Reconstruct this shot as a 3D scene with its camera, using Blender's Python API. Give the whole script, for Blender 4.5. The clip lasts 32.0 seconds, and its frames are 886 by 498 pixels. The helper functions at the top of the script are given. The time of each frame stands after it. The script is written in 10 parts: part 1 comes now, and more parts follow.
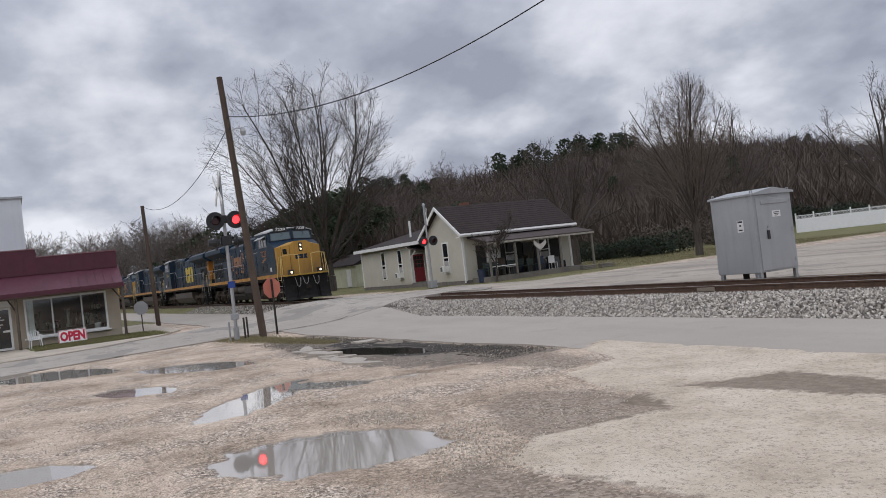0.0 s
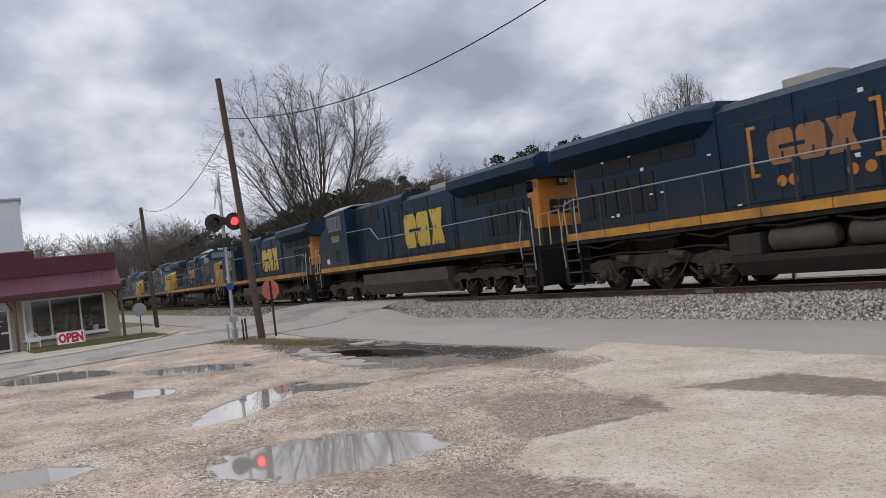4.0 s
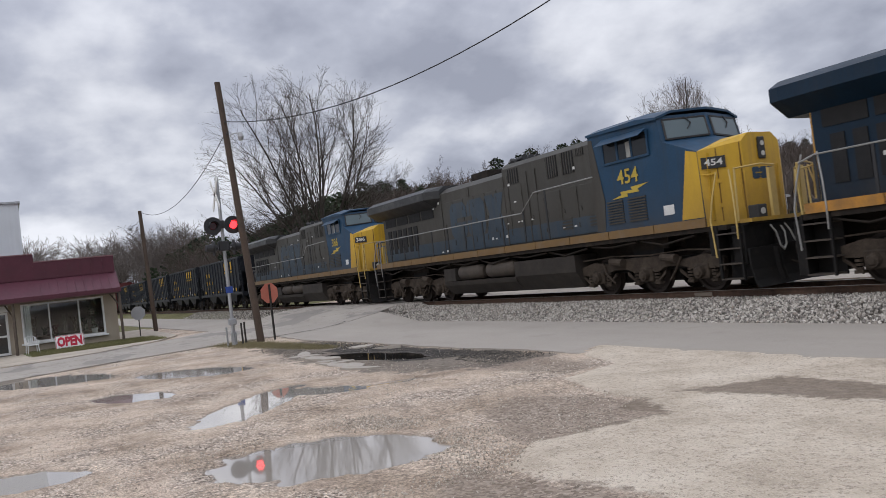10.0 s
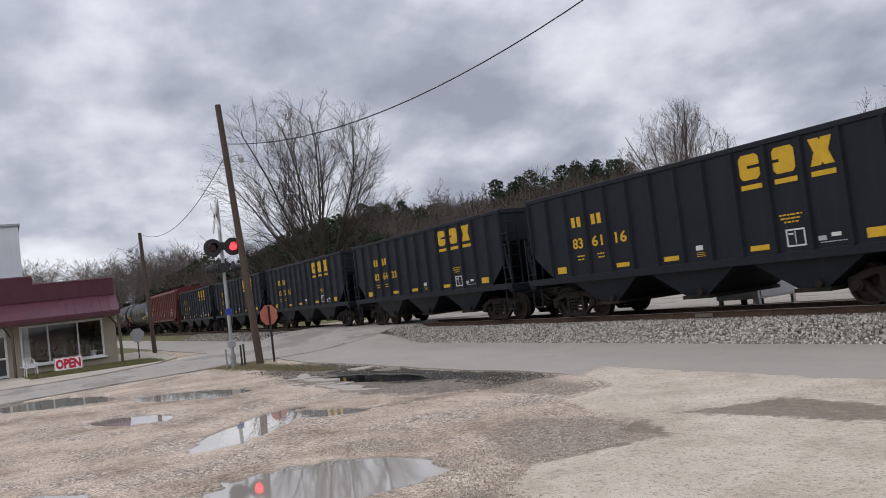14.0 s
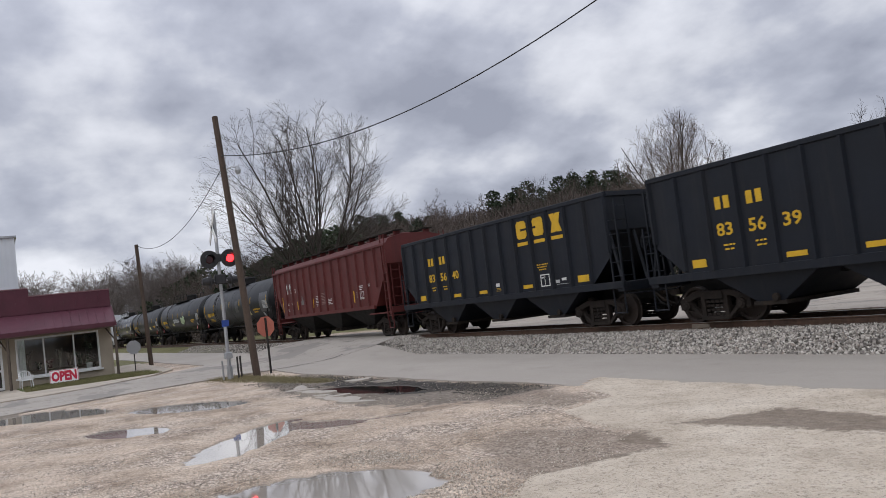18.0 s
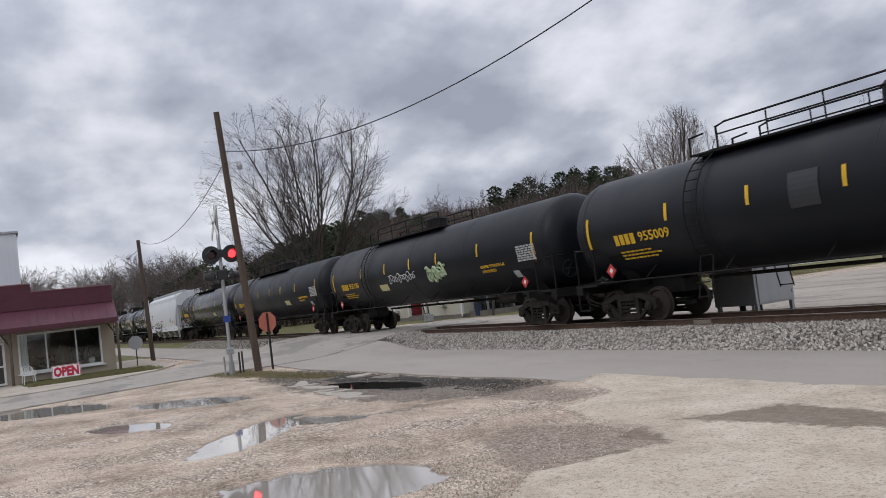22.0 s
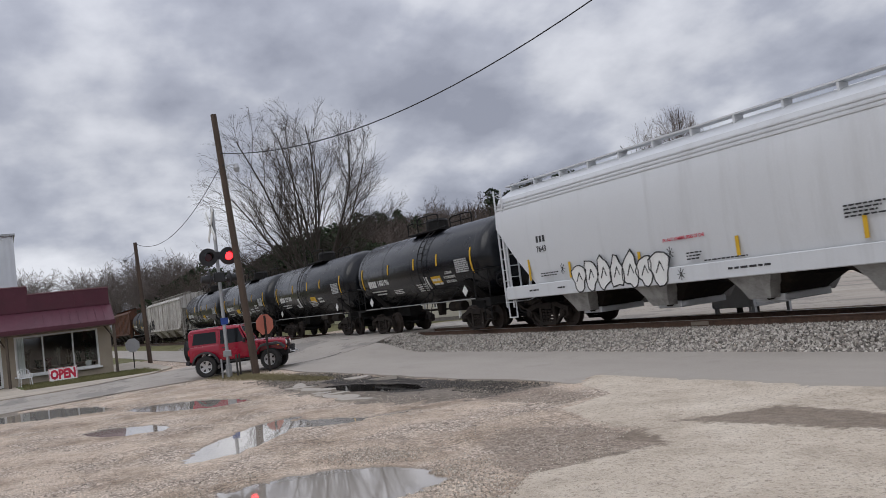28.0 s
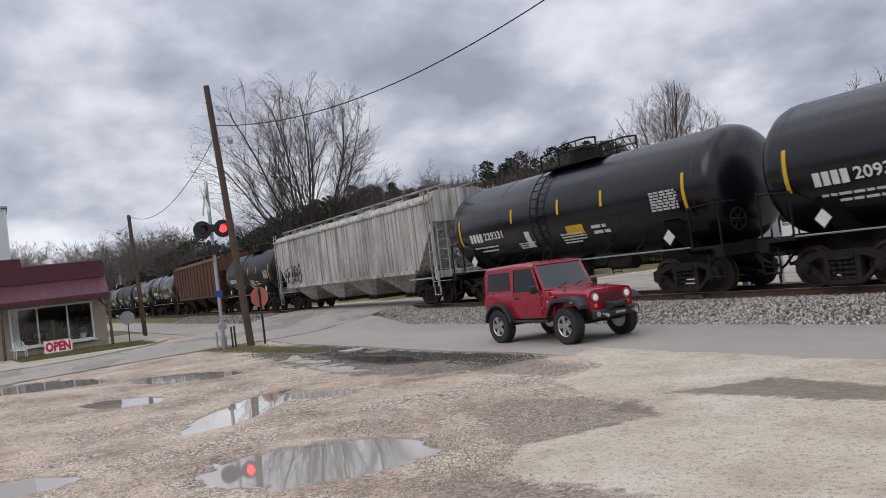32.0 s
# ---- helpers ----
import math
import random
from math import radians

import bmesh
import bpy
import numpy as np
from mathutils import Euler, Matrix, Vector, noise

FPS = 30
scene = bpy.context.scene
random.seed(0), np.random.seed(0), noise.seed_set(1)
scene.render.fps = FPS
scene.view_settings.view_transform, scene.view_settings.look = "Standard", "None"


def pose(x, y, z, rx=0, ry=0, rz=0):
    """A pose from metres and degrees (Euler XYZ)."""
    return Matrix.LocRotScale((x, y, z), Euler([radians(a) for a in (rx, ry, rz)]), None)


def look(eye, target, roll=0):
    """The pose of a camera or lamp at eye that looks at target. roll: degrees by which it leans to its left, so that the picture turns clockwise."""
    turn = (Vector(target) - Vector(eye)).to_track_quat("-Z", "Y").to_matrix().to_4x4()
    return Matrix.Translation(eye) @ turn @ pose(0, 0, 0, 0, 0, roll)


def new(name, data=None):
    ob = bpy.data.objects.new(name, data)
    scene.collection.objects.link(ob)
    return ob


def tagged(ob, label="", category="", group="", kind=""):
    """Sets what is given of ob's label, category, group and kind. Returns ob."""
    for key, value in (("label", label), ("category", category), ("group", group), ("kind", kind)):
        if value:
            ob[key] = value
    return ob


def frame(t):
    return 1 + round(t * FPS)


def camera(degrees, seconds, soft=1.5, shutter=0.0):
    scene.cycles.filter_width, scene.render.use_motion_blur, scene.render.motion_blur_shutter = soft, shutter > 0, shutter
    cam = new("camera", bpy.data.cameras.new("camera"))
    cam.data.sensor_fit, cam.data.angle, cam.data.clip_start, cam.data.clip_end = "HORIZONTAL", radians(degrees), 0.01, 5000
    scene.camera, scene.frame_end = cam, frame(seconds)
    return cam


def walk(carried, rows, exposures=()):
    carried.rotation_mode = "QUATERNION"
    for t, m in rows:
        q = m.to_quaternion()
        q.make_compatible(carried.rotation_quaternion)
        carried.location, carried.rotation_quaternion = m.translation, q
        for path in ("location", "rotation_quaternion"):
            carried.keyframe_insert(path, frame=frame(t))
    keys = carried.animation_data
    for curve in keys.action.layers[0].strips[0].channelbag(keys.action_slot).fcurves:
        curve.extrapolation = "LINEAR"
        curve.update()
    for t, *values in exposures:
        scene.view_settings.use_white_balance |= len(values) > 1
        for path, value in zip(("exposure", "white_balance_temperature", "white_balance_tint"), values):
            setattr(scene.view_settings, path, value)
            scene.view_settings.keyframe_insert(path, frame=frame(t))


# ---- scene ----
cam = camera(57.48, 32.0, 0.5, 0.08)

# seconds, heading, tilt, lean in degrees; the camera is held in one place
PATH = [
    (0.0, 61.460, 0.857, -6.700), (0.5, 61.425, 0.888, -6.690), (1.0, 61.388, 0.867, -6.690), (1.5, 61.355, 0.837, -6.685),
    (2.0, 61.326, 0.778, -6.689), (2.5, 61.326, 0.778, -6.689), (3.0, 61.348, 0.846, -6.691), (3.5, 61.355, 0.920, -6.690),
    (5.5, 61.315, 1.080, -6.710), (6.0, 61.279, 1.116, -6.725), (6.5, 61.275, 1.147, -6.725), (7.0, 61.277, 1.200, -6.720),
    (7.5, 61.277, 1.245, -6.725), (8.0, 61.293, 1.253, -6.720), (8.5, 61.309, 1.205, -6.718), (9.0, 61.304, 1.161, -6.725),
    (9.5, 61.292, 1.173, -6.727), (10.0, 61.262, 1.193, -6.725), (10.5, 61.241, 1.198, -6.727), (11.0, 61.211, 1.193, -6.722),
    (11.5, 61.206, 1.187, -6.722), (12.0, 61.211, 1.299, -6.745), (12.5, 61.205, 1.584, -6.795), (13.0, 61.161, 1.992, -6.825),
    (13.5, 61.097, 2.409, -6.840), (14.0, 61.062, 2.694, -6.840), (14.5, 61.023, 2.812, -6.880), (16.5, 60.827, 3.186, -6.985),
    (17.0, 60.803, 3.326, -6.980), (17.5, 60.757, 3.405, -6.995), (18.0, 60.757, 3.448, -6.980), (18.5, 60.780, 3.421, -6.970),
    (19.0, 60.816, 3.327, -6.955), (19.5, 60.867, 3.278, -6.935), (20.0, 60.895, 3.213, -6.930), (20.5, 60.917, 3.160, -6.930),
    (21.0, 60.938, 3.160, -6.905), (21.5, 60.933, 3.156, -6.905), (22.0, 60.907, 3.166, -6.930), (22.5, 60.882, 3.227, -6.935),
    (23.0, 60.851, 3.270, -6.950), (23.5, 60.823, 3.269, -6.948), (24.0, 60.820, 3.279, -6.935), (24.5, 60.803, 3.329, -6.950),
    (25.0, 60.757, 3.343, -6.980), (25.5, 60.753, 3.379, -6.975), (27.5, 60.665, 3.312, -7.020), (28.0, 60.704, 3.281, -7.020),
    (28.5, 60.735, 3.199, -7.015), (29.0, 60.751, 3.136, -7.010), (29.5, 60.750, 3.105, -7.030), (30.0, 60.716, 3.034, -7.020),
    (30.5, 60.674, 2.764, -6.985), (31.0, 60.613, 2.303, -6.975), (31.5, 60.567, 1.741, -6.955), (32.0, 60.558, 1.331, -6.965)]
walk(cam, [(t, pose(0, 0, 2.0, 0, 0, turn) @ pose(0, 0, 0, 90 + tilt) @ pose(0, 0, 0, 0, 0, lean)) for t, turn, tilt, lean in PATH],
     [(0.0, -0.09), (2.0, -0.07), (6.0, -0.03), (13.0, -0.04), (14.0, -0.06), (24.0, -0.06), (26.5, -0.14), (27.6, -0.24), (28.2, -0.2), (29.0, -0.08), (32.0, -0.05)])


# ---- light: overcast sky with broken grey cloud, weak wide sun ----
def make_world():
    w = bpy.data.worlds.new("overcast_sky")
    scene.world = w
    w.use_nodes = True
    nt = w.node_tree
    nt.nodes.clear()
    n, k = nt.nodes.new, nt.links.new
    out, bg = n("ShaderNodeOutputWorld"), n("ShaderNodeBackground")
    tc, sep = n("ShaderNodeTexCoord"), n("ShaderNodeSeparateXYZ")
    k(tc.outputs["Generated"], sep.inputs[0])
    up = n("ShaderNodeMath"); up.operation = "MAXIMUM"; up.inputs[1].default_value = 0.0
    k(sep.outputs["Z"], up.inputs[0])
    # a flat deck of broken cloud overhead, foreshortened towards the horizon
    low = n("ShaderNodeMath"); low.operation = "ADD"; low.inputs[1].default_value = 0.42
    k(up.outputs[0], low.inputs[0])
    inv = n("ShaderNodeMath"); inv.operation = "DIVIDE"; inv.inputs[0].default_value = 1.0
    k(low.outputs[0], inv.inputs[1])
    deck = n("ShaderNodeVectorMath"); deck.operation = "SCALE"
    k(tc.outputs["Generated"], deck.inputs[0]); k(inv.outputs[0], deck.inputs["Scale"])
    mp = n("ShaderNodeMapping"); mp.inputs["Location"].default_value = (7.4, 2.9, 0.35); mp.inputs["Scale"].default_value = (1.0, 1.0, 0.3)
    k(deck.outputs[0], mp.inputs[0])
    big = n("ShaderNodeTexNoise"); big.inputs["Scale"].default_value = 3.4; big.inputs["Detail"].default_value = 7; big.inputs["Roughness"].default_value = 0.50
    big.inputs["Distortion"].default_value = 0.0
    k(mp.outputs[0], big.inputs["Vector"])
    ramp = n("ShaderNodeValToRGB")
    e = ramp.color_ramp.elements
    e[0].position, e[0].color = 0.34, (0.285, 0.302, 0.37, 1)
    e[1].position, e[1].color = 0.66, (0.70, 0.715, 0.775, 1)
    mid = e.new(0.46); mid.color = (0.40, 0.42, 0.495, 1)
    mid2 = e.new(0.55); mid2.color = (0.55, 0.567, 0.63, 1)
    k(big.outputs["Fac"], ramp.inputs[0])
    # overcast luminance grows towards the zenith
    sq = n("ShaderNodeMath"); sq.operation = "POWER"; sq.inputs[1].default_value = 1.5
    k(up.outputs[0], sq.inputs[0])
    gain = n("ShaderNodeMath"); gain.operation = "MULTIPLY_ADD"; gain.inputs[1].default_value = 1.7; gain.inputs[2].default_value = 0.97
    k(sq.outputs[0], gain.inputs[0])
    # a brighter rim along the horizon
    rim = n("ShaderNodeMapRange"); rim.inputs["From Min"].default_value, rim.inputs["From Max"].default_value = 0.24, 0.0
    rim.inputs["To Min"].default_value, rim.inputs["To Max"].default_value = 0.0, 0.34
    k(up.outputs[0], rim.inputs["Value"])
    lift = n("ShaderNodeMath"); lift.operation = "ADD"
    k(gain.outputs[0], lift.inputs[0]); k(rim.outputs[0], lift.inputs[1])
    mul = n("ShaderNodeVectorMath"); mul.operation = "SCALE"
    k(ramp.outputs[0], mul.inputs[0]); k(lift.outputs[0], mul.inputs["Scale"])
    sky = n("ShaderNodeTexSky"); sky.sky_type = "NISHITA"; sky.sun_disc = False
    sky.sun_elevation, sky.sun_rotation = radians(38), radians(200)
    veil = n("ShaderNodeVectorMath"); veil.operation = "MULTIPLY_ADD"
    veil.inputs[1].default_value = (0.006, 0.006, 0.006)
    k(sky.outputs[0], veil.inputs[0]); k(mul.outputs[0], veil.inputs[2])
    k(veil.outputs[0], bg.inputs["Color"])
    bg.inputs["Strength"].default_value = 1.0
    k(bg.outputs[0], out.inputs["Surface"])


make_world()
sun_data = bpy.data.lights.new("sun", "SUN")
sun_data.energy, sun_data.angle, sun_data.color = 0.65, radians(40), (1.0, 0.97, 0.93)
sun = new("sun", sun_data)
sun.matrix_world = look((0, -30, 40), (-20, 12, 0))


# ---- tools ----
def principled(name, color, rough=0.7, metal=0.0):
    m = bpy.data.materials.new(name)
    m.use_nodes = True
    b = m.node_tree.nodes["Principled BSDF"]
    b.inputs["Base Color"].default_value = (*color, 1)
    b.inputs["Roughness"].default_value = rough
    b.inputs["Metallic"].default_value = metal
    return m


def noise_node(nt, scale, detail=4, rough=0.55, vec=None, stretch=None, world=False):
    tc = nt.nodes.new("ShaderNodeTexCoord") if not world else nt.nodes.new("ShaderNodeNewGeometry")
    src = tc.outputs["Position"] if world else tc.outputs["Object"]
    if stretch:
        mp = nt.nodes.new("ShaderNodeMapping")
        mp.inputs["Scale"].default_value = stretch
        nt.links.new(src, mp.inputs[0])
        src = mp.outputs[0]
    t = nt.nodes.new("ShaderNodeTexNoise")
    t.inputs["Scale"].default_value, t.inputs["Detail"].default_value, t.inputs["Roughness"].default_value = scale, detail, rough
    nt.links.new(src, t.inputs["Vector"])
    return t.outputs["Fac"]


def ramped(nt, fac, stops):
    r = nt.nodes.new("ShaderNodeValToRGB")
    e = r.color_ramp.elements
    e[0].position, e[0].color = stops[0][0], (*stops[0][1], 1)
    e[1].position, e[1].color = stops[-1][0], (*stops[-1][1], 1)
    for p, c in stops[1:-1]:
        e.new(p).color = (*c, 1)
    nt.links.new(fac, r.inputs[0])
    return r.outputs[0]


def mixed(nt, fac, a, b, mode="MIX"):
    m = nt.nodes.new("ShaderNodeMix")
    m.data_type, m.blend_type = "RGBA", mode
    for sock, v in ((m.inputs[0], fac), (m.inputs[6], a), (m.inputs[7], b)):
        if hasattr(v, "is_output"):
            nt.links.new(v, sock)
        elif isinstance(v, (int, float)):
            sock.default_value = v
        else:
            sock.default_value = (*v, 1)
    return m.outputs[2]


def bumped(nt, b, height, strength=0.3, distance=0.01):
    bp = nt.nodes.new("ShaderNodeBump")
    bp.inputs["Strength"].default_value, bp.inputs["Distance"].default_value = strength, distance
    nt.links.new(height, bp.inputs["Height"])
    nt.links.new(bp.outputs[0], b.inputs["Normal"])


def surface(name, color, rough=0.7, metal=0.0, vary=0.25, scale=3.0, fine=40.0, bump=0.15, dirt=None, dirt_amount=0.5, streak=False, each=0.0):
    """Paint, wood, steel or stone: base colour with large stains, fine grain and relief; dirt: a second colour in patches or runs."""
    m = principled(name, color, rough, metal)
    nt = m.node_tree
    b = nt.nodes["Principled BSDF"]
    dark, lite = [max(0, c * (1 - vary)) for c in color], [min(1, c * (1 + vary)) for c in color]
    col = ramped(nt, noise_node(nt, scale, 5), [(0.3, dark), (0.7, lite)])
    grain = noise_node(nt, fine, 3)
    col = mixed(nt, 0.35, col, ramped(nt, grain, [(0.3, dark), (0.7, lite)]))
    if dirt:
        f = noise_node(nt, scale * 1.3, 6, 0.65, stretch=(3.0, 3.0, 0.25) if streak else None)
        col = mixed(nt, ramped(nt, f, [(0.62 - 0.3 * dirt_amount, (0, 0, 0)), (0.78 - 0.1 * dirt_amount, (dirt_amount,) * 3)]), col, dirt)
    if streak == "heavy":
        runs = noise_node(nt, 1.0, 7, 0.7, stretch=(7.0, 7.0, 0.18))
        col = mixed(nt, ramped(nt, runs, [(0.47, (0, 0, 0)), (0.60, (0.85,) * 3)]), col, dirt)
        broad = noise_node(nt, 0.5, 5, 0.6, stretch=(1.0, 1.0, 0.7))
        col = mixed(nt, ramped(nt, broad, [(0.45, (0, 0, 0)), (0.65, (0.5,) * 3)]), col, [c * 0.6 for c in dirt])
    if each:
        oi = nt.nodes.new("ShaderNodeObjectInfo")
        col = mixed(nt, 1.0, col, ramped(nt, oi.outputs["Random"], [(0, (1 - each,) * 3), (1, (1, 1, 1))]), "MULTIPLY")
    nt.links.new(col, b.inputs["Base Color"])
    rr = nt.nodes.new("ShaderNodeMapRange")
    rr.inputs["To Min"].default_value, rr.inputs["To Max"].default_value = max(0.03, rough - 0.12), min(1, rough + 0.12)
    nt.links.new(noise_node(nt, scale * 2.1, 4), rr.inputs["Value"])
    nt.links.new(rr.outputs[0], b.inputs["Roughness"])
    if bump:
        bumped(nt, b, grain, bump, 0.006)
    return m


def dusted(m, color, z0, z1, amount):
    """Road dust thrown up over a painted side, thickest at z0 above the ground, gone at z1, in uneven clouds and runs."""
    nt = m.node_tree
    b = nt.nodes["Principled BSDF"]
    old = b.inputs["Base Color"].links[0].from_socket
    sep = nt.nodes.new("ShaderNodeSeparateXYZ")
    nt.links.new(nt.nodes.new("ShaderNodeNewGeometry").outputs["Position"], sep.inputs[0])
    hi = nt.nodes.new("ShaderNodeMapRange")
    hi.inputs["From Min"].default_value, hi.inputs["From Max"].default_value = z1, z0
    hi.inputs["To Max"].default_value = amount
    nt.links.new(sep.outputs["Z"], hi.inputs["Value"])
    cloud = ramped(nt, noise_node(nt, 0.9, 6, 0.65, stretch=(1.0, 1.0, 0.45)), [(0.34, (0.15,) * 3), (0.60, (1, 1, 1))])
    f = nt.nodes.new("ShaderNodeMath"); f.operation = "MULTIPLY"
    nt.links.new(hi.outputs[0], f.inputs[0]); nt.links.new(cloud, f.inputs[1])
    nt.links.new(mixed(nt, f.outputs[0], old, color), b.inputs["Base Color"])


def glow(name, color, strength):
    m = principled(name, color, 0.3)
    b = m.node_tree.nodes["Principled BSDF"]
    b.inputs["Emission Color"].default_value, b.inputs["Emission Strength"].default_value = (*color, 1), strength
    return m


def bm_new():
    return bmesh.new()


def box(bm, x0, x1, y0, y1, z0, z1, bevel=0.0):
    vs = [bm.verts.new((x, y, z)) for x in (x0, x1) for y in (y0, y1) for z in (z0, z1)]
    fs = [bm.faces.new([vs[i] for i in q]) for q in ((0, 1, 3, 2), (4, 6, 7, 5), (0, 4, 5, 1), (2, 3, 7, 6), (0, 2, 6, 4), (1, 5, 7, 3))]
    if bevel:
        bmesh.ops.bevel(bm, geom=list({e for f in fs for e in f.edges}), offset=bevel, segments=1, affect="EDGES", profile=0.5)
    return bm


def tube(bm, p0, p1, r0, r1=None, n=8, caps=True):
    p0, p1 = Vector(p0), Vector(p1)
    r1 = r0 if r1 is None else r1
    q = (p1 - p0).to_track_quat("Z", "Y")
    rings = []
    for p, r in ((p0, r0), (p1, r1)):
        rings.append([bm.verts.new(p + q @ Vector((math.cos(2 * math.pi * i / n) * r, math.sin(2 * math.pi * i / n) * r, 0))) for i in range(n)])
    for i in range(n):
        bm.faces.new((rings[0][i], rings[0][(i + 1) % n], rings[1][(i + 1) % n], rings[1][i]))
    if caps:
        bm.faces.new(rings[0][::-1]); bm.faces.new(rings[1])
    return bm


def rod(bm, pts, r, n=6):
    """One bent round bar through the points, mitred at its corners."""
    ps = [Vector(p) for p in pts]
    dirs = [(b - a).normalized() for a, b in zip(ps, ps[1:])]
    side = dirs[0].orthogonal().normalized()
    rings = []
    for i, p in enumerate(ps):
        a, b = dirs[max(0, i - 1)], dirs[min(i, len(dirs) - 1)]
        t = a + b
        t = t.normalized() if t.length > 0.1 else b
        k = min(1.6, 1 / max(0.3, t.dot(b)))
        side = (side - t * side.dot(t)).normalized()
        up = t.cross(side)
        rings.append([tuple(p + (side * math.cos(6.28319 * j / n) + up * math.sin(6.28319 * j / n)) * (r * k)) for j in range(n)])
    loft(bm, rings)
    return bm


def prism(bm, pts, axis, a, b):
    """A closed outline of (u, v) pairs swept along x, y or z from a to b."""
    def place(u, v, w):
        return {"x": (w, u, v), "y": (u, w, v), "z": (u, v, w)}[axis]
    lo = [bm.verts.new(place(u, v, a)) for u, v in pts]
    hi = [bm.verts.new(place(u, v, b)) for u, v in pts]
    n = len(pts)
    fs = [bm.faces.new(lo[::-1]), bm.faces.new(hi)]
    for i in range(n):
        fs.append(bm.faces.new((lo[i], lo[(i + 1) % n], hi[(i + 1) % n], hi[i])))
    bmesh.ops.recalc_face_normals(bm, faces=fs)
    return bm


def loft(bm, rings, closed=True):
    """Skin through rings of equal length; ends are capped."""
    vr = [[bm.verts.new(p) for p in r] for r in rings]
    n = len(vr[0])
    fs = []
    for a, b in zip(vr, vr[1:]):
        for i in range(n):
            fs.append(bm.faces.new((a[i], a[(i + 1) % n], b[(i + 1) % n], b[i])))
    fs += [bm.faces.new(vr[0][::-1]), bm.faces.new(vr[-1])]
    bmesh.ops.recalc_face_normals(bm, faces=fs)
    return bm


def mesh_of(name, bm, material, smooth=False):
    me = bpy.data.meshes.new(name)
    if smooth:
        bm.normal_update()
        for e in bm.edges:
            e.smooth = len(e.link_faces) == 2 and e.calc_face_angle(0) < 0.62
    bm.to_mesh(me)
    bm.free()
    me.materials.append(material)
    if smooth:
        for p in me.polygons:
            p.use_smooth = True
    return me


def part(name, bm, material, parent=None, label="", smooth=False):
    ob = new(name, mesh_of(name, bm, material, smooth))
    ob.parent = parent
    if label:
        ob["label"] = label
    return ob


def thing(name, m, label, category, group="", kind=""):
    ob = new(name)
    ob.matrix_basis = m
    ob.empty_display_size = 0.1
    return tagged(ob, label, category, group, kind)


def place(name, me, parent, m, label=""):
    ob = new(name, me)
    ob.parent = parent
    ob.matrix_basis = m
    if label:
        ob["label"] = label
    return ob


def writing(name, text, size, material, parent, m, width=0.0, label="", bold=0.012):
    """Painted words as a thin mesh, in the built-in font, centred on m, reading along its x axis."""
    cu = bpy.data.curves.new("words", "FONT")
    cu.body, cu.size, cu.align_x, cu.align_y = text, size, "CENTER", "CENTER"
    cu.extrude, cu.resolution_u, cu.offset = 0.002, 2, bold * size
    tmp = bpy.data.objects.new("words", cu)
    scene.collection.objects.link(tmp)
    bpy.context.view_layer.update()
    me = bpy.data.meshes.new_from_object(tmp.evaluated_get(bpy.context.evaluated_depsgraph_get()))
    bpy.data.objects.remove(tmp)
    bpy.data.curves.remove(cu)
    xs = [v.co.x for v in me.vertices]
    if width and xs:
        k = width / (max(xs) - min(xs))
        me.transform(Matrix.Diagonal((k, 1, 1, 1)))
    me.materials.clear()
    me.materials.append(material)
    return place(name, me, parent, m, label)


def side(x, z, y=-1.5):
    """On a car's camera-side wall, facing -y."""
    return pose(x, y, z, 90, 0, 0)


# ---- the ground: one sheet from the lot to the hills ----
RAIL_Z, TRACK_Y = 0.57, 16.6          # top of rail, centre line of the track
PUDDLES = [  # x, y, half length, half width, turn
    (-8.95, 3.05, 1.30, 0.96, 58), (-14.2, 3.72, 1.75, 0.58, 141), (-14.4, 4.95, 0.98, 0.46, 35), (-18.5, 2.25, 1.15, 0.58, 27), (-22.0, 4.15, 1.9, 0.85, 30),
    (-26.9, 0.7, 2.7, 1.25, 35), (-11.3, -0.1, 0.85, 0.5, 61), (-18.6, 7.95, 2.0, 0.56, 10), (-13.65, 6.2, 0.5, 0.16, 80)]
SLAB = [(-4.6, 4.38), (-5.0, 4.33), (-5.5, 4.2), (-6.1, 4.02), (-6.6, 4.05), (-6.95, 4.4), (-7.25, 4.79), (-7.23, 5.2), (-7.27, 6.0), (-7.13, 6.5), (-7.87, 6.46), (-8.02, 6.95), (-8.75, 7.02), (-10.4, 7.6),
        (-10.6, 8.2), (-10.8, 9.0), (-12.3, 9.5), (-13.2, 10.6), (60, 10.6), (60, -30), (3, -30), (-1, 1.5)]
EARTH = [[(-7.95, 7.5), (-7.6, 8.15), (-7.35, 8.9), (-5.9, 8.92), (2, 9.4), (2, 8.2), (-5.4, 8.1), (-6.2, 7.92), (-7.2, 7.72)], [(-9.9, 6.3), (-8.75, 7.0), (-7.9, 6.95), (-7.0, 6.55), (-7.2, 5.1), (-7.3, 4.75), (-8.1, 4.9), (-9.4, 5.5)],
         [(-14.7, 8.4), (-13.8, 9.3), (-11.0, 8.8), (-10.9, 8.0), (-12.65, 7.65)], [(-7.0, 3.85), (-6.1, 4.0), (-5.5, 4.2), (-4.55, 4.4), (-3.5, 3.6), (-5.2, 2.6), (-6.6, 3.3)]]
TAR = [(-21.9, 7.75), (-22.0, 8.6), (-20.0, 9.2), (-16.9, 9.15), (-15.4, 9.5), (-14.1, 9.5), (-15.2, 8.7), (-15.85, 8.3), (-16.4, 7.45), (-19.0, 7.75)]
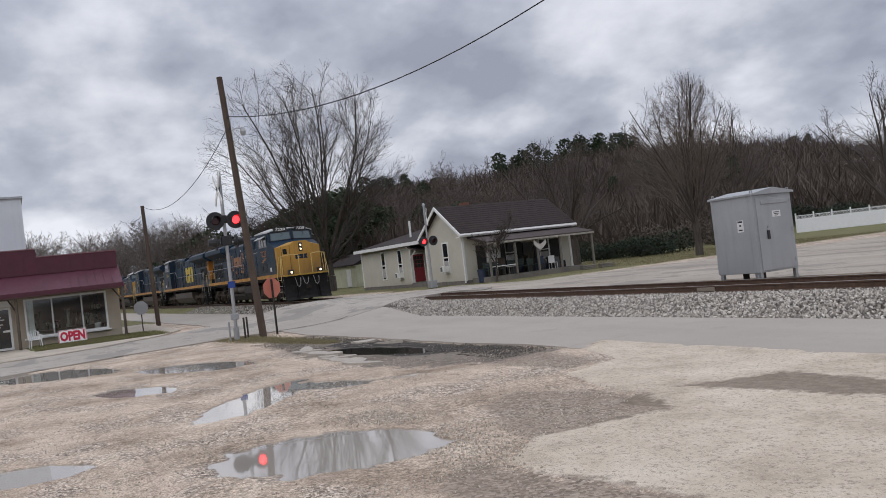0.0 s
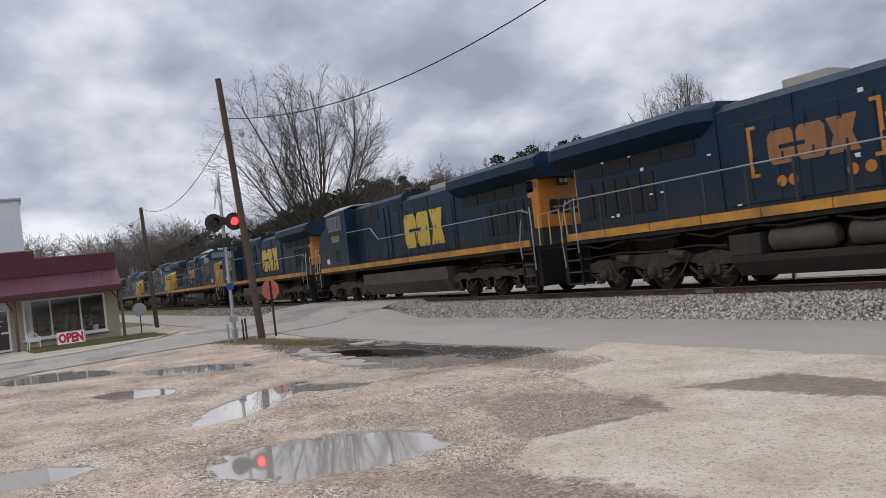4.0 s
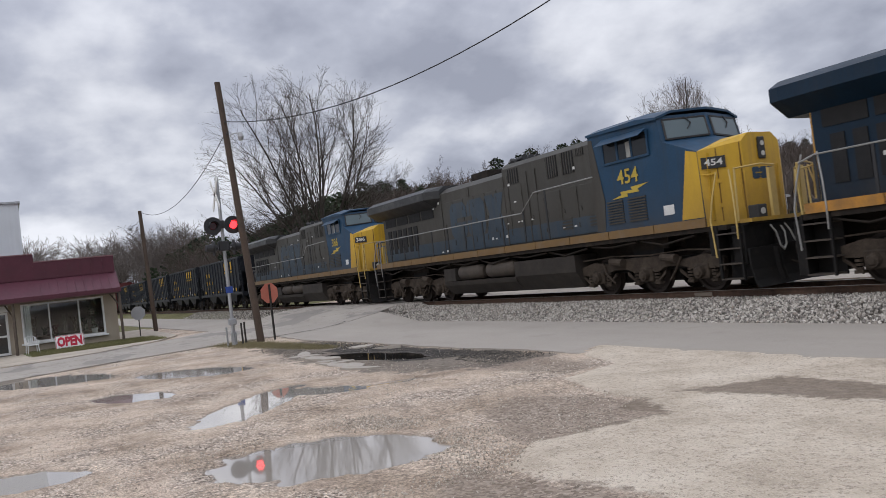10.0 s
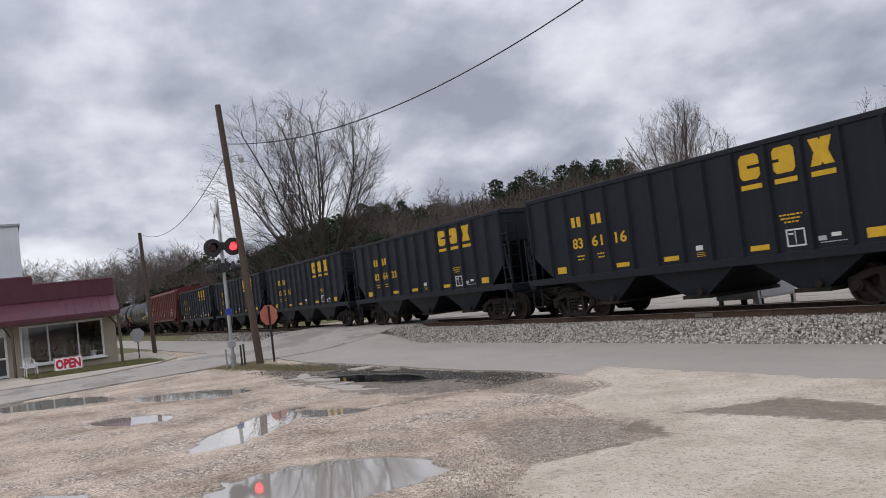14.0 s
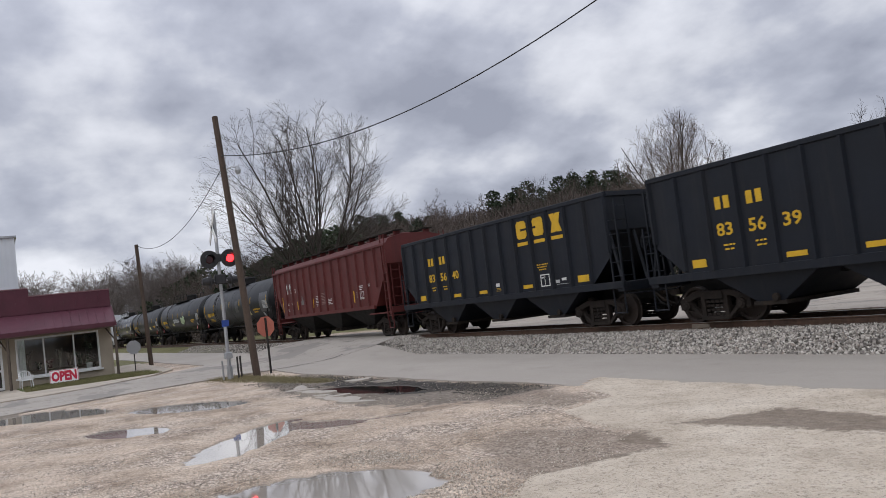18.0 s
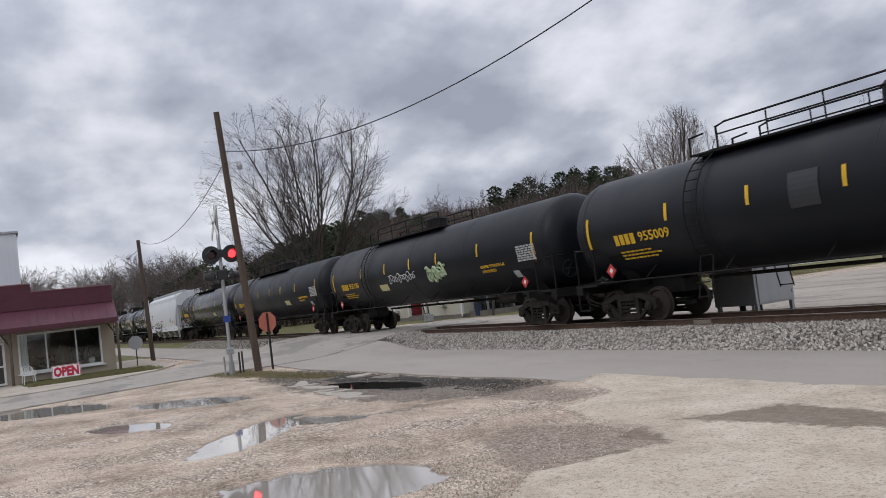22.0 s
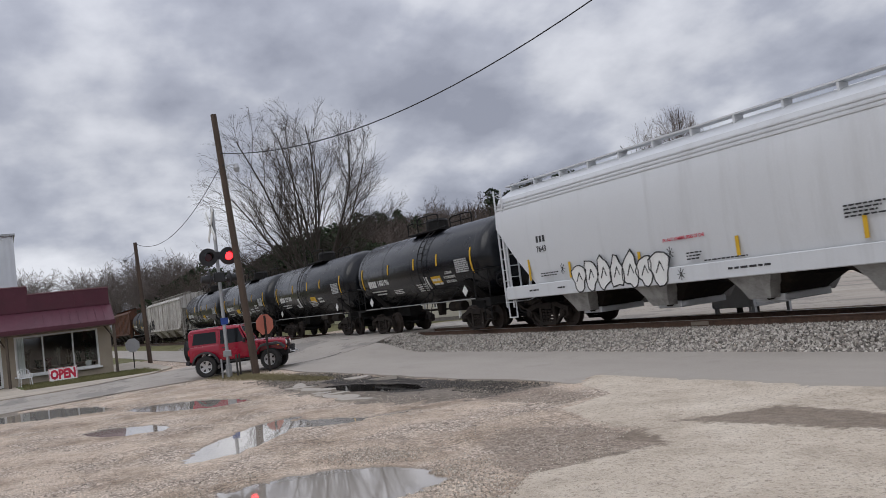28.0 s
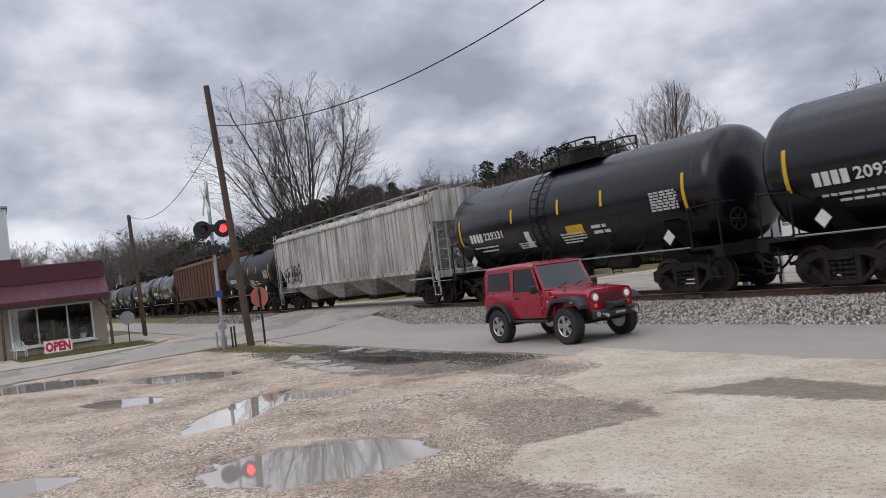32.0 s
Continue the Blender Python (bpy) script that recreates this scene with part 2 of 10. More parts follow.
RUBBLE = [(-26.4, 7.5), (-26.4, 8.8), (-14.4, 9.25), (-13.2, 9.2), (-13.0, 7.8), (-15.0, 6.65), (-21.2, 6.4)]


def inside(poly, x, y):
    """Signed distance to an outline of the plan, positive inside."""
    d, hit = 1e9, False
    for (x0, y0), (x1, y1) in zip(poly, poly[1:] + poly[:1]):
        dx, dy = x1 - x0, y1 - y0
        f = max(0.0, min(1.0, ((x - x0) * dx + (y - y0) * dy) / (dx * dx + dy * dy)))
        d = min(d, math.hypot(x - x0 - f * dx, y - y0 - f * dy))
        if (y0 > y) != (y1 > y) and x < x0 + (y - y0) / dy * dx:
            hit = not hit
    return d if hit else -d


def smooth(a, b, x):
    t = min(1.0, max(0.0, (x - a) / (b - a)))
    return t * t * (3 - 2 * t)


def ellipse(x, y, cx, cy, a, b, turn):
    c, s = math.cos(radians(turn)), math.sin(radians(turn))
    u, v = (x - cx) * c + (y - cy) * s, -(x - cx) * s + (y - cy) * c
    return (u / a) ** 2 + (v / b) ** 2


HILL = [(-40, 3), (-28, 3.5), (-18, 5), (-12, 11), (-6, 17), (0, 19.5), (5, 20.0), (9, 21), (13, 21.5), (18, 19), (24, 16), (30, 10), (40, 8)]


def hill_at(x, y):
    """Rise of the wooded ridge behind the houses."""
    r = math.hypot(x, y)
    if r < 100 or y < 22:
        return 0.0
    az = math.degrees(math.atan2(x, y)) + 61.46
    h = HILL[0][1] if az < HILL[0][0] else HILL[-1][1]
    for (a0, h0), (a1, h1) in zip(HILL, HILL[1:]):
        if a0 <= az < a1:
            h = h0 + (h1 - h0) * (az - a0) / (a1 - a0)
    h *= smooth(105, 225, r) * smooth(24, 60, y)
    return h * (0.92 + 0.16 * noise.noise(Vector((x * 0.02, y * 0.02, 3))))


def ground_z(x, y):
    z = 0.0
    if y < 13.0:
        near = smooth(60, 25, math.hypot(x, y))
        z += near * (0.014 * noise.noise(Vector((x * 0.55, y * 0.55, 0))) + 0.010 * noise.noise(Vector((x * 2.3, y * 2.3, 5)))
                     + 0.004 * noise.noise(Vector((x * 7, y * 7, 9))))
        for cx, cy, a, b, turn in PUDDLES:
            e = ellipse(x, y, cx, cy, a, b, turn)
            if e < 4:
                e = math.sqrt(e) + 0.20 * noise.noise(Vector((x * 2.4, y * 2.4, 11))) + 0.15 * noise.noise(Vector((x * 5.3, y * 5.3, 4)))
                z -= 0.075 * smooth(1.22, 0.80, e)
        if x > -7.2:
            z *= 1 - 0.7 * smooth(-7.2, -5.5, x)
        if -14 < x and 2 < y:
            z += 0.024 * smooth(-0.05, 0.05, inside(SLAB, x, y) + 0.05 * noise.noise(Vector((x * 3, y * 3, 31))) if x < -4 else 1.0)
    # unseen bank added behind the camera; blocks low sky from the train's side
    z += 17 * smooth(-62, -120, y)
    bank = smooth(13.55, 15.3, y) * 0.37
    if y > 17.6:
        bank = 0.37 - 0.09 * smooth(17.9, 19.6, y)
    z += bank
    if -33 < x < -29.6 and 13.9 < y < 16:
        z = max(z, (0.534 * smooth(10.5, 15.3, y) - 0.015) * smooth(-29.6, -31.2, x) * smooth(13.8, 14.3, y))
    z += hill_at(x, y)
    return z


def stepped(stops):
    """Grid lines: (from, step) pairs, each up to the next one's start."""
    out = []
    for (a, s), (b, _) in zip(stops, stops[1:]):
        n = max(1, round((b - a) / s))
        out += [a + (b - a) * i / n for i in range(n)]
    return out + [stops[-1][0]]


def make_ground():
    xs = stepped([(-2600, 400), (-600, 60), (-280, 16), (-120, 6), (-60, 2), (-40, 0.5), (-30, 0.16), (-16, 0.085), (-4.5, 0.3), (12, 2), (30, 10), (100, 40), (300, 300), (2600, 1)])
    ys = stepped([(-2600, 400), (-400, 80), (-60, 6), (-12, 0.6), (-1.6, 0.085), (6.6, 0.13), (9.4, 0.35), (20, 2), (40, 6), (280, 20), (480, 300), (2600, 1)])
    nx, ny = len(xs), len(ys)
    co = [(x, y, ground_z(x, y)) for y in ys for x in xs]
    faces = [(j * nx + i, j * nx + i + 1, (j + 1) * nx + i + 1, (j + 1) * nx + i) for j in range(ny - 1) for i in range(nx - 1)]
    me = bpy.data.meshes.new("ground")
    me.from_pydata(co, [], faces)
    me.materials.append(ground_material())
    zone = me.color_attributes.new("zone", "FLOAT_COLOR", "POINT")
    vals = []
    for x, y, z in co:
        if -32 < x < 14 and -6 < y < 12:
            vals += [min(1, max(0, 0.5 + d / 3.0)) for d in (inside(SLAB, x, y), max(inside(q, x, y) for q in EARTH), inside(TAR, x, y), inside(RUBBLE, x, y))]
        else:
            vals += [0.0, 0.0, 0.0, 0.0]
    zone.data.foreach_set("color", vals)
    for p in me.polygons:
        p.use_smooth = True
    return tagged(new("ground", me), "brown gravel lot with worn pale paving and grass beyond", "ground", kind="structure")


def box_mask(nt, pos, x0, x1, y0, y1, soft, wobble):
    """1 inside a rectangle of the plan, with a ragged edge."""
    sep = nt.nodes.new("ShaderNodeSeparateXYZ")
    nt.links.new(pos, sep.inputs[0])
    terms = []
    for ax, lo, hi in (("X", x0, x1), ("Y", y0, y1)):
        w = nt.nodes.new("ShaderNodeMath"); w.operation = "ADD"
        nt.links.new(sep.outputs[ax], w.inputs[0]); nt.links.new(wobble, w.inputs[1])
        for a, b in ((lo - soft, lo + soft), (hi + soft, hi - soft)):
            r = nt.nodes.new("ShaderNodeMapRange")
            r.inputs["From Min"].default_value, r.inputs["From Max"].default_value = a, b
            nt.links.new(w.outputs[0], r.inputs["Value"])
            terms.append(r.outputs[0])
    out = terms[0]
    for t in terms[1:]:
        m = nt.nodes.new("ShaderNodeMath"); m.operation = "MULTIPLY"
        nt.links.new(out, m.inputs[0]); nt.links.new(t, m.inputs[1])
        out = m.outputs[0]
    return out


def scaled(nt, v, k, add=0.0):
    m = nt.nodes.new("ShaderNodeMath"); m.operation = "MULTIPLY_ADD"
    m.inputs[1].default_value, m.inputs[2].default_value = k, add
    nt.links.new(v, m.inputs[0])
    return m.outputs[0]


def ragged(nt, v, wob, width):
    """A zone of the plan with a ragged border: v is 0.5 on its outline."""
    add = nt.nodes.new("ShaderNodeMath"); add.operation = "ADD"
    nt.links.new(v, add.inputs[0]); nt.links.new(wob, add.inputs[1])
    r = nt.nodes.new("ShaderNodeMapRange")
    r.inputs["From Min"].default_value, r.inputs["From Max"].default_value = 0.5 - width, 0.5 + width
    nt.links.new(add.outputs[0], r.inputs["Value"])
    return r.outputs[0]


def times(nt, a, b):
    m = nt.nodes.new("ShaderNodeMath"); m.operation = "MULTIPLY"
    nt.links.new(a, m.inputs[0]); nt.links.new(b, m.inputs[1])
    return m.outputs[0]


def ground_material():
    m = principled("lot_gravel_and_grass", (0.258, 0.207, 0.158), 0.9)
    nt = m.node_tree
    b = nt.nodes["Principled BSDF"]
    pos = nt.nodes.new("ShaderNodeNewGeometry").outputs["Position"]
    zone = nt.nodes.new("ShaderNodeAttribute"); zone.attribute_name = "zone"
    zs = nt.nodes.new("ShaderNodeSeparateColor"); nt.links.new(zone.outputs["Color"], zs.inputs[0])
    # packed brown dirt with drier and damper patches, ruts along the drive
    patch = noise_node(nt, 0.55, 8, 0.66, world=True)
    ruts = noise_node(nt, 0.9, 6, 0.7, world=True, stretch=(0.28, 1.5, 1.0))
    fine = noise_node(nt, 6.5, 7, 0.75, world=True)
    grit = noise_node(nt, 38.0, 4, 0.75, world=True)
    col = ramped(nt, patch, [(0.36, (0.27, 0.205, 0.150)), (0.46, (0.44, 0.348, 0.264)), (0.54, (0.56, 0.452, 0.354)), (0.64, (0.66, 0.552, 0.442))])
    col = mixed(nt, ramped(nt, ruts, [(0.50, (0, 0, 0)), (0.68, (0.65,) * 3)]), col, (0.536, 0.424, 0.339))
    col = mixed(nt, ramped(nt, fine, [(0.52, (0, 0, 0)), (0.70, (0.75,) * 3)]), col, (0.216, 0.163, 0.126))
    # loose gravel in drifts
    vor = nt.nodes.new("ShaderNodeTexVoronoi"); vor.inputs["Scale"].default_value = 30.0
    nt.links.new(pos, vor.inputs["Vector"])
    stone = ramped(nt, vor.outputs["Color"], [(0.15, (0.12, 0.095, 0.076)), (0.5, (0.44, 0.358, 0.288)), (0.85, (0.78, 0.67, 0.56))])
    drift = noise_node(nt, 0.75, 5, 0.65, world=True)
    col = mixed(nt, ramped(nt, drift, [(0.48, (0.03,) * 3), (0.60, (0.9,) * 3)]), col, stone)
    col = mixed(nt, 0.6, col, mixed(nt, 1.0, col, ramped(nt, grit, [(0.40, (0.40,) * 3), (0.50, (1.0,) * 3), (0.60, (1.5,) * 3)]), "MULTIPLY"))
    pebble = nt.nodes.new("ShaderNodeTexVoronoi"); pebble.inputs["Scale"].default_value = 17.0
    nt.links.new(pos, pebble.inputs["Vector"])
    loose = ramped(nt, noise_node(nt, 0.42, 7, 0.7, world=True), [(0.46, (0.06,) * 3), (0.58, (0.6,) * 3)])
    col = mixed(nt, loose, col, mixed(nt, 1.0, col, ramped(nt, pebble.outputs["Distance"], [(0.10, (1.35,) * 3), (0.45, (1.0,) * 3), (0.75, (0.35,) * 3)]), "MULTIPLY"))
    col = mixed(nt, ramped(nt, noise_node(nt, 3.2, 8, 0.8, world=True, stretch=(0.55, 1.0, 1.0)), [(0.60, (0, 0, 0)), (0.66, (0.8,) * 3)]), col, (0.105, 0.083, 0.066))
    col = mixed(nt, ramped(nt, noise_node(nt, 1.3, 8, 0.7, world=True, stretch=(0.3, 1.3, 1.0)), [(0.58, (0, 0, 0)), (0.70, (0.6,) * 3)]), col, (0.20, 0.158, 0.125))
    # pale worn concrete
    wob = scaled(nt, noise_node(nt, 2.6, 9, 0.78, world=True), 0.30, -0.15)
    wob_big = scaled(nt, noise_node(nt, 1.1, 8, 0.78, world=True), 1.1, -0.55)
    pave = ramped(nt, noise_node(nt, 0.8, 9, 0.7, world=True), [(0.34, (0.41, 0.343, 0.265)), (0.5, (0.555, 0.475, 0.378)), (0.64, (0.655, 0.577, 0.475))])
    pave = mixed(nt, ramped(nt, noise_node(nt, 20.0, 6, 0.85, world=True), [(0.52, (0, 0, 0)), (0.60, (0.85,) * 3)]), pave, (0.235, 0.19, 0.148))
    pave = mixed(nt, ramped(nt, noise_node(nt, 60.0, 3, 0.7, world=True), [(0.55, (0, 0, 0)), (0.72, (0.6,) * 3)]), pave, (0.803, 0.719, 0.614))
    earth = ragged(nt, zs.outputs[1], scaled(nt, noise_node(nt, 2.4, 9, 0.8, world=True), 0.30, -0.15), 0.03)
    soil = ramped(nt, fine, [(0.35, (0.124, 0.097, 0.073)), (0.65, (0.252, 0.197, 0.151))])
    col = mixed(nt, scaled(nt, earth, 0.85), col, mixed(nt, 0.3, soil, stone))
    slab = ragged(nt, zs.outputs[0], scaled(nt, noise_node(nt, 2.2, 8, 0.75, world=True), 0.055, -0.0275), 0.009)
    col = mixed(nt, slab, col, pave)
    streak = ragged(nt, zs.outputs[1], scaled(nt, noise_node(nt, 3.6, 9, 0.82, world=True), 0.34, -0.17), 0.022)
    col = mixed(nt, scaled(nt, times(nt, streak, slab), 0.85), col, soil)
    # crushed dark asphalt with a wet black hollow
    rub = ragged(nt, zone.outputs["Alpha"], wob_big, 0.04)
    col = mixed(nt, scaled(nt, rub, 0.8), col, ramped(nt, fine, [(0.36, (0.046, 0.041, 0.035)), (0.55, (0.154, 0.133, 0.110)), (0.72, (0.350, 0.305, 0.251))]))
    tar = ragged(nt, zs.outputs[2], wob, 0.02)
    col = mixed(nt, scaled(nt, tar, 0.92), col, ramped(nt, fine, [(0.35, (0.014, 0.014, 0.014)), (0.7, (0.077, 0.069, 0.061))]))
    # stone dust under the ballast, darkened to deepen shade between the stones
    dust = box_mask(nt, pos, -2000, 2000, 13.7, 19.2, 0.15, scaled(nt, fine, 0.5, -0.25))
    col = mixed(nt, dust, col, (0.075, 0.063, 0.052))
    # soaked ground round the puddles
    sep = nt.nodes.new("ShaderNodeSeparateXYZ"); nt.links.new(pos, sep.inputs[0])
    low = nt.nodes.new("ShaderNodeMapRange")
    low.inputs["From Min"].default_value, low.inputs["From Max"].default_value = -0.010, -0.026
    nt.links.new(sep.outputs["Z"], low.inputs["Value"])
    col = mixed(nt, scaled(nt, low.outputs[0], 0.6), col, (0.118, 0.091, 0.068))
    # winter grass and leaf litter far off
    grassn = noise_node(nt, 0.5, 7, 0.65, world=True)
    grass = ramped(nt, grassn, [(0.3, (0.115, 0.10, 0.05)), (0.5, (0.155, 0.15, 0.065)), (0.7, (0.20, 0.175, 0.095))])
    wob2 = scaled(nt, noise_node(nt, 0.35, 4, 0.6, world=True), 4.0, -2.0)
    lawn = box_mask(nt, pos, -2000, -38.5, 23.5, 2000, 0.6, wob2)
    lawn2 = box_mask(nt, pos, -2000, 2000, 64, 2000, 1.5, wob2)
    for l in (lawn, lawn2):
        col = mixed(nt, l, col, grass)
    out = nt.nodes.new("ShaderNodeMath"); out.operation = "LESS_THAN"; out.inputs[1].default_value = -60
    nt.links.new(sep.outputs["X"], out.inputs[0])
    col = mixed(nt, out.outputs[0], col, grass)
    south = box_mask(nt, pos, -2000, 2000, -2000, -26, 1.0, wob2)
    col = mixed(nt, south, col, grass)
    litter = nt.nodes.new("ShaderNodeMapRange")
    litter.inputs["From Min"].default_value, litter.inputs["From Max"].default_value = 0.7, 2.0
    nt.links.new(sep.outputs["Z"], litter.inputs["Value"])
    col = mixed(nt, litter.outputs[0], col, ramped(nt, grassn, [(0.3, (0.035, 0.026, 0.02)), (0.7, (0.085, 0.065, 0.05))]))
    nt.links.new(col, b.inputs["Base Color"])
    wet = nt.nodes.new("ShaderNodeMapRange")
    wet.inputs["From Min"].default_value, wet.inputs["From Max"].default_value = -0.008, -0.026
    wet.inputs["To Min"].default_value, wet.inputs["To Max"].default_value = 0.92, 0.38
    nt.links.new(sep.outputs["Z"], wet.inputs["Value"])
    nt.links.new(wet.outputs[0], b.inputs["Roughness"])
    b.inputs["Specular IOR Level"].default_value = 0.25
    h = mixed(nt, 0.55, vor.outputs["Distance"], fine)
    bumped(nt, b, h, 0.8, 0.035)
    return m


make_ground()

water_mat = principled("puddle_water", (0.60, 0.545, 0.475), 0.03, 0.50)
bumped(water_mat.node_tree, water_mat.node_tree.nodes["Principled BSDF"], noise_node(water_mat.node_tree, 3.0, 2, world=True), 0.02, 0.01)
dark_water = principled("clear_water_on_tar", (0.022, 0.020, 0.018), 0.04)
for cx, cy, a, b, turn in PUDDLES:
    bm = bm_new()
    ring = [(cx + 1.5 * (a * math.cos(q) * math.cos(radians(turn)) - b * math.sin(q) * math.sin(radians(turn))),
             cy + 1.5 * (a * math.cos(q) * math.sin(radians(turn)) + b * math.sin(q) * math.cos(radians(turn)))) for q in [i * math.pi / 16 for i in range(32)]]
    level = -0.026 if cx != -14.4 else -0.0262
    bm.faces.new([bm.verts.new((x, y, level)) for x, y in ring])
    tagged(part("puddle", bm, water_mat if cy < 7 else dark_water), "shallow muddy rain puddle in the gravel lot" if cy < 7 else "dark rain puddle over broken tar beside the road", "puddle", "puddles in the lot", "structure")


# ---- roads ----
def asphalt(name, lo, hi, stain, cracks=False):
    m = principled(name, lo, 0.85)
    nt = m.node_tree
    b = nt.nodes["Principled BSDF"]
    col = ramped(nt, noise_node(nt, 0.45, 7, 0.6, world=True, stretch=(0.35, 1.0, 1.0)), [(0.3, lo), (0.7, hi)])
    grit = noise_node(nt, 70.0, 3, 0.7, world=True)
    col = mixed(nt, 0.35, col, ramped(nt, grit, [(0.3, lo), (0.75, [min(1, c * 1.35) for c in hi])]))
    col = mixed(nt, ramped(nt, noise_node(nt, 0.9, 6, 0.7, world=True), [(0.55, (0, 0, 0)), (0.75, (0.5,) * 3)]), col, stain)
    if cracks:
        crackle = noise_node(nt, 0.33, 9, 0.62, world=True)
        col = mixed(nt, ramped(nt, crackle, [(0.492, (0, 0, 0)), (0.5, (0.6,) * 3), (0.508, (0, 0, 0))]), col, (0.07, 0.066, 0.06))
        col = mixed(nt, ramped(nt, noise_node(nt, 0.22, 3, 0.5, world=True, stretch=(1, 2.2, 1)), [(0.56, (0, 0, 0)), (0.58, (0.45,) * 3)]), col, (0.135, 0.128, 0.118))
    nt.links.new(col, b.inputs["Base Color"])
    bumped(nt, b, grit, 0.35, 0.006)
    return m


def sheet(name, pts_a, pts_b, z_of, material, label, category, across=10, along=60, thick=0.12):
    """A road between two edge lines; its surface follows z_of, its edges are real steps."""
    def at(pts, f):
        f *= len(pts) - 1
        i = min(int(f), len(pts) - 2)
        return Vector(pts[i]).lerp(Vector(pts[i + 1]), f - i)
    bm = bm_new()
    rows = []
    for i in range(along + 1):
        a, b = at(pts_a, i / along), at(pts_b, i / along)
        row = []
        for j in range(across + 1):
            p = a.lerp(b, j / across)
            if j in (0, across):
                p = p + (a - b).normalized() * (1 if j == 0 else -1) * (0.10 * noise.noise(Vector((p.x * 0.9, p.y * 0.9, 2))) + 0.14 * noise.noise(Vector((p.x * 0.3, p.y * 0.3, 7))))
            row.append(bm.verts.new((p.x, p.y, z_of(p.x, p.y))))
        rows.append(row)
    for r0, r1 in zip(rows, rows[1:]):
        for j in range(across):
            bm.faces.new((r0[j], r0[j + 1], r1[j + 1], r1[j]))
    edge = [e for e in bm.edges if e.is_boundary]
    ext = bmesh.ops.extrude_edge_only(bm, edges=edge)
    for v in ext["geom"]:
        if isinstance(v, bmesh.types.BMVert):
            v.co.z -= thick
    bmesh.ops.recalc_face_normals(bm, faces=bm.faces)
    return tagged(part(name, bm, material, smooth=False), label, category, kind="structure")


road_mat = asphalt("worn_grey_asphalt", (0.285, 0.255, 0.22), (0.385, 0.348, 0.302), (0.24, 0.215, 0.19))
cross_mat = asphalt("patched_asphalt", (0.27, 0.241, 0.208), (0.385, 0.348, 0.302), (0.19, 0.168, 0.143), True)
far_mat = asphalt("pale_far_paving", (0.24, 0.205, 0.165), (0.42, 0.37, 0.31), (0.19, 0.155, 0.12), True)


def ramp_z(x, y):
    up = smooth(10.5, 15.3, y) * 0.535
    if y > 17.9:
        up = 0.535 - 0.21 * smooth(17.9, 21.5, y)
    return 0.034 + up


def road_z(x, y):
    """Flat, but for the fillets up to the crossing on both its sides and the thin edge beside the paved lot."""
    fillet = smooth(-26.8, -31.2, x) * smooth(-49.0, -44.8, x)
    return 0.036 + (ramp_z(x, y) - 0.038) * fillet - (0.024 * smooth(11.5, 10.2, y) if x > -13 else 0.0)


sheet("road", [(-150, 9.3), (-31, 9.2), (-27, 8.9), (-14, 9.5), (-5, 10.2), (60, 10.2)], [(-150, 13.6), (-45.5, 13.7), (-31, 13.6), (-16, 13.9), (0, 13.95), (60, 13.95)],
      road_z, road_mat, "worn grey asphalt road beside the railway", "road", 8, 420)
sheet("road", [(-36.3, -60), (-36.2, -1), (-36.6, 2), (-40.5, 7.0), (-45.0, 11), (-45.4, 13.7), (-44.6, 15.0), (-44.0, 20), (-42.5, 24.5)],
      [(-27, -60), (-28.5, -1), (-30.5, 4), (-31.2, 8), (-31.0, 11), (-30.9, 13.6), (-31.9, 15.0), (-33.0, 19), (-35.5, 21.9)],
      lambda x, y: ramp_z(x, y) + 0.004, cross_mat, "patched asphalt street rising over the rail crossing", "road", 12, 90, 0.3)
sheet("road", [(-46, 19.6), (-36, 19.8), (-20, 20.6), (-8, 21.2), (60, 21.2)], [(-46, 25.5), (-37.5, 26.0), (-34.4, 36.6), (-31.8, 49), (60, 62)],
      lambda x, y: 0.32 + 0.01 * noise.noise(Vector((x * 0.2, y * 0.2, 0))), far_mat, "pale gravelly paving beyond the track", "road", 16, 70)

# open joint between the street and the road
bm = bm_new()
line = [(-30.3, 7.8), (-30.8, 8.7), (-31.1, 9.4), (-31.35, 10.3), (-31.4, 11.2), (-31.2, 11.8), (-31.5, 12.4)]
rng = random.Random(3)
rim = []
for (x0, y0), (x1, y1) in zip(line, line[1:]):
    for k in range(5):
        x, y = x0 + (x1 - x0) * k / 5 + rng.uniform(-0.04, 0.04), y0 + (y1 - y0) * k / 5
        z, w = max(road_z(x, y), ramp_z(x, y) + 0.004) + 0.006, rng.uniform(0.03, 0.085)
        rim.append((bm.verts.new((x - w, y, z)), bm.verts.new((x + w, y, z))))
for (a, b), (c, d) in zip(rim, rim[1:]):
    bm.faces.new((a, b, d, c))
tagged(part("road_crack", bm, surface("dark_joint_filler", (0.03, 0.027, 0.024), 0.9, 0, 0.3)), "dark open crack between two asphalt sheets", "crack", kind="structure")

# store-side verge: pale gravel apron and sidewalk
bm = bm_new()
outline = [(-36.5, -14), (-36.5, 1.2), (-37.4, 3.3), (-40.2, 6.2), (-43.5, 7.7), (-60, 8.4), (-60, 5.0), (-46.2, 5.0), (-46.2, -14)]
prism(bm, outline, "z", -0.1, 0.07)
walk_mat = surface("pale_sidewalk", (0.43, 0.375, 0.305), 0.9, 0, 0.18, 0.8, 60, 0.3, (0.26, 0.23, 0.19), 0.6)
tagged(part("pavement", bm, walk_mat), "pale worn concrete sidewalk in front of the store", "pavement", kind="structure")


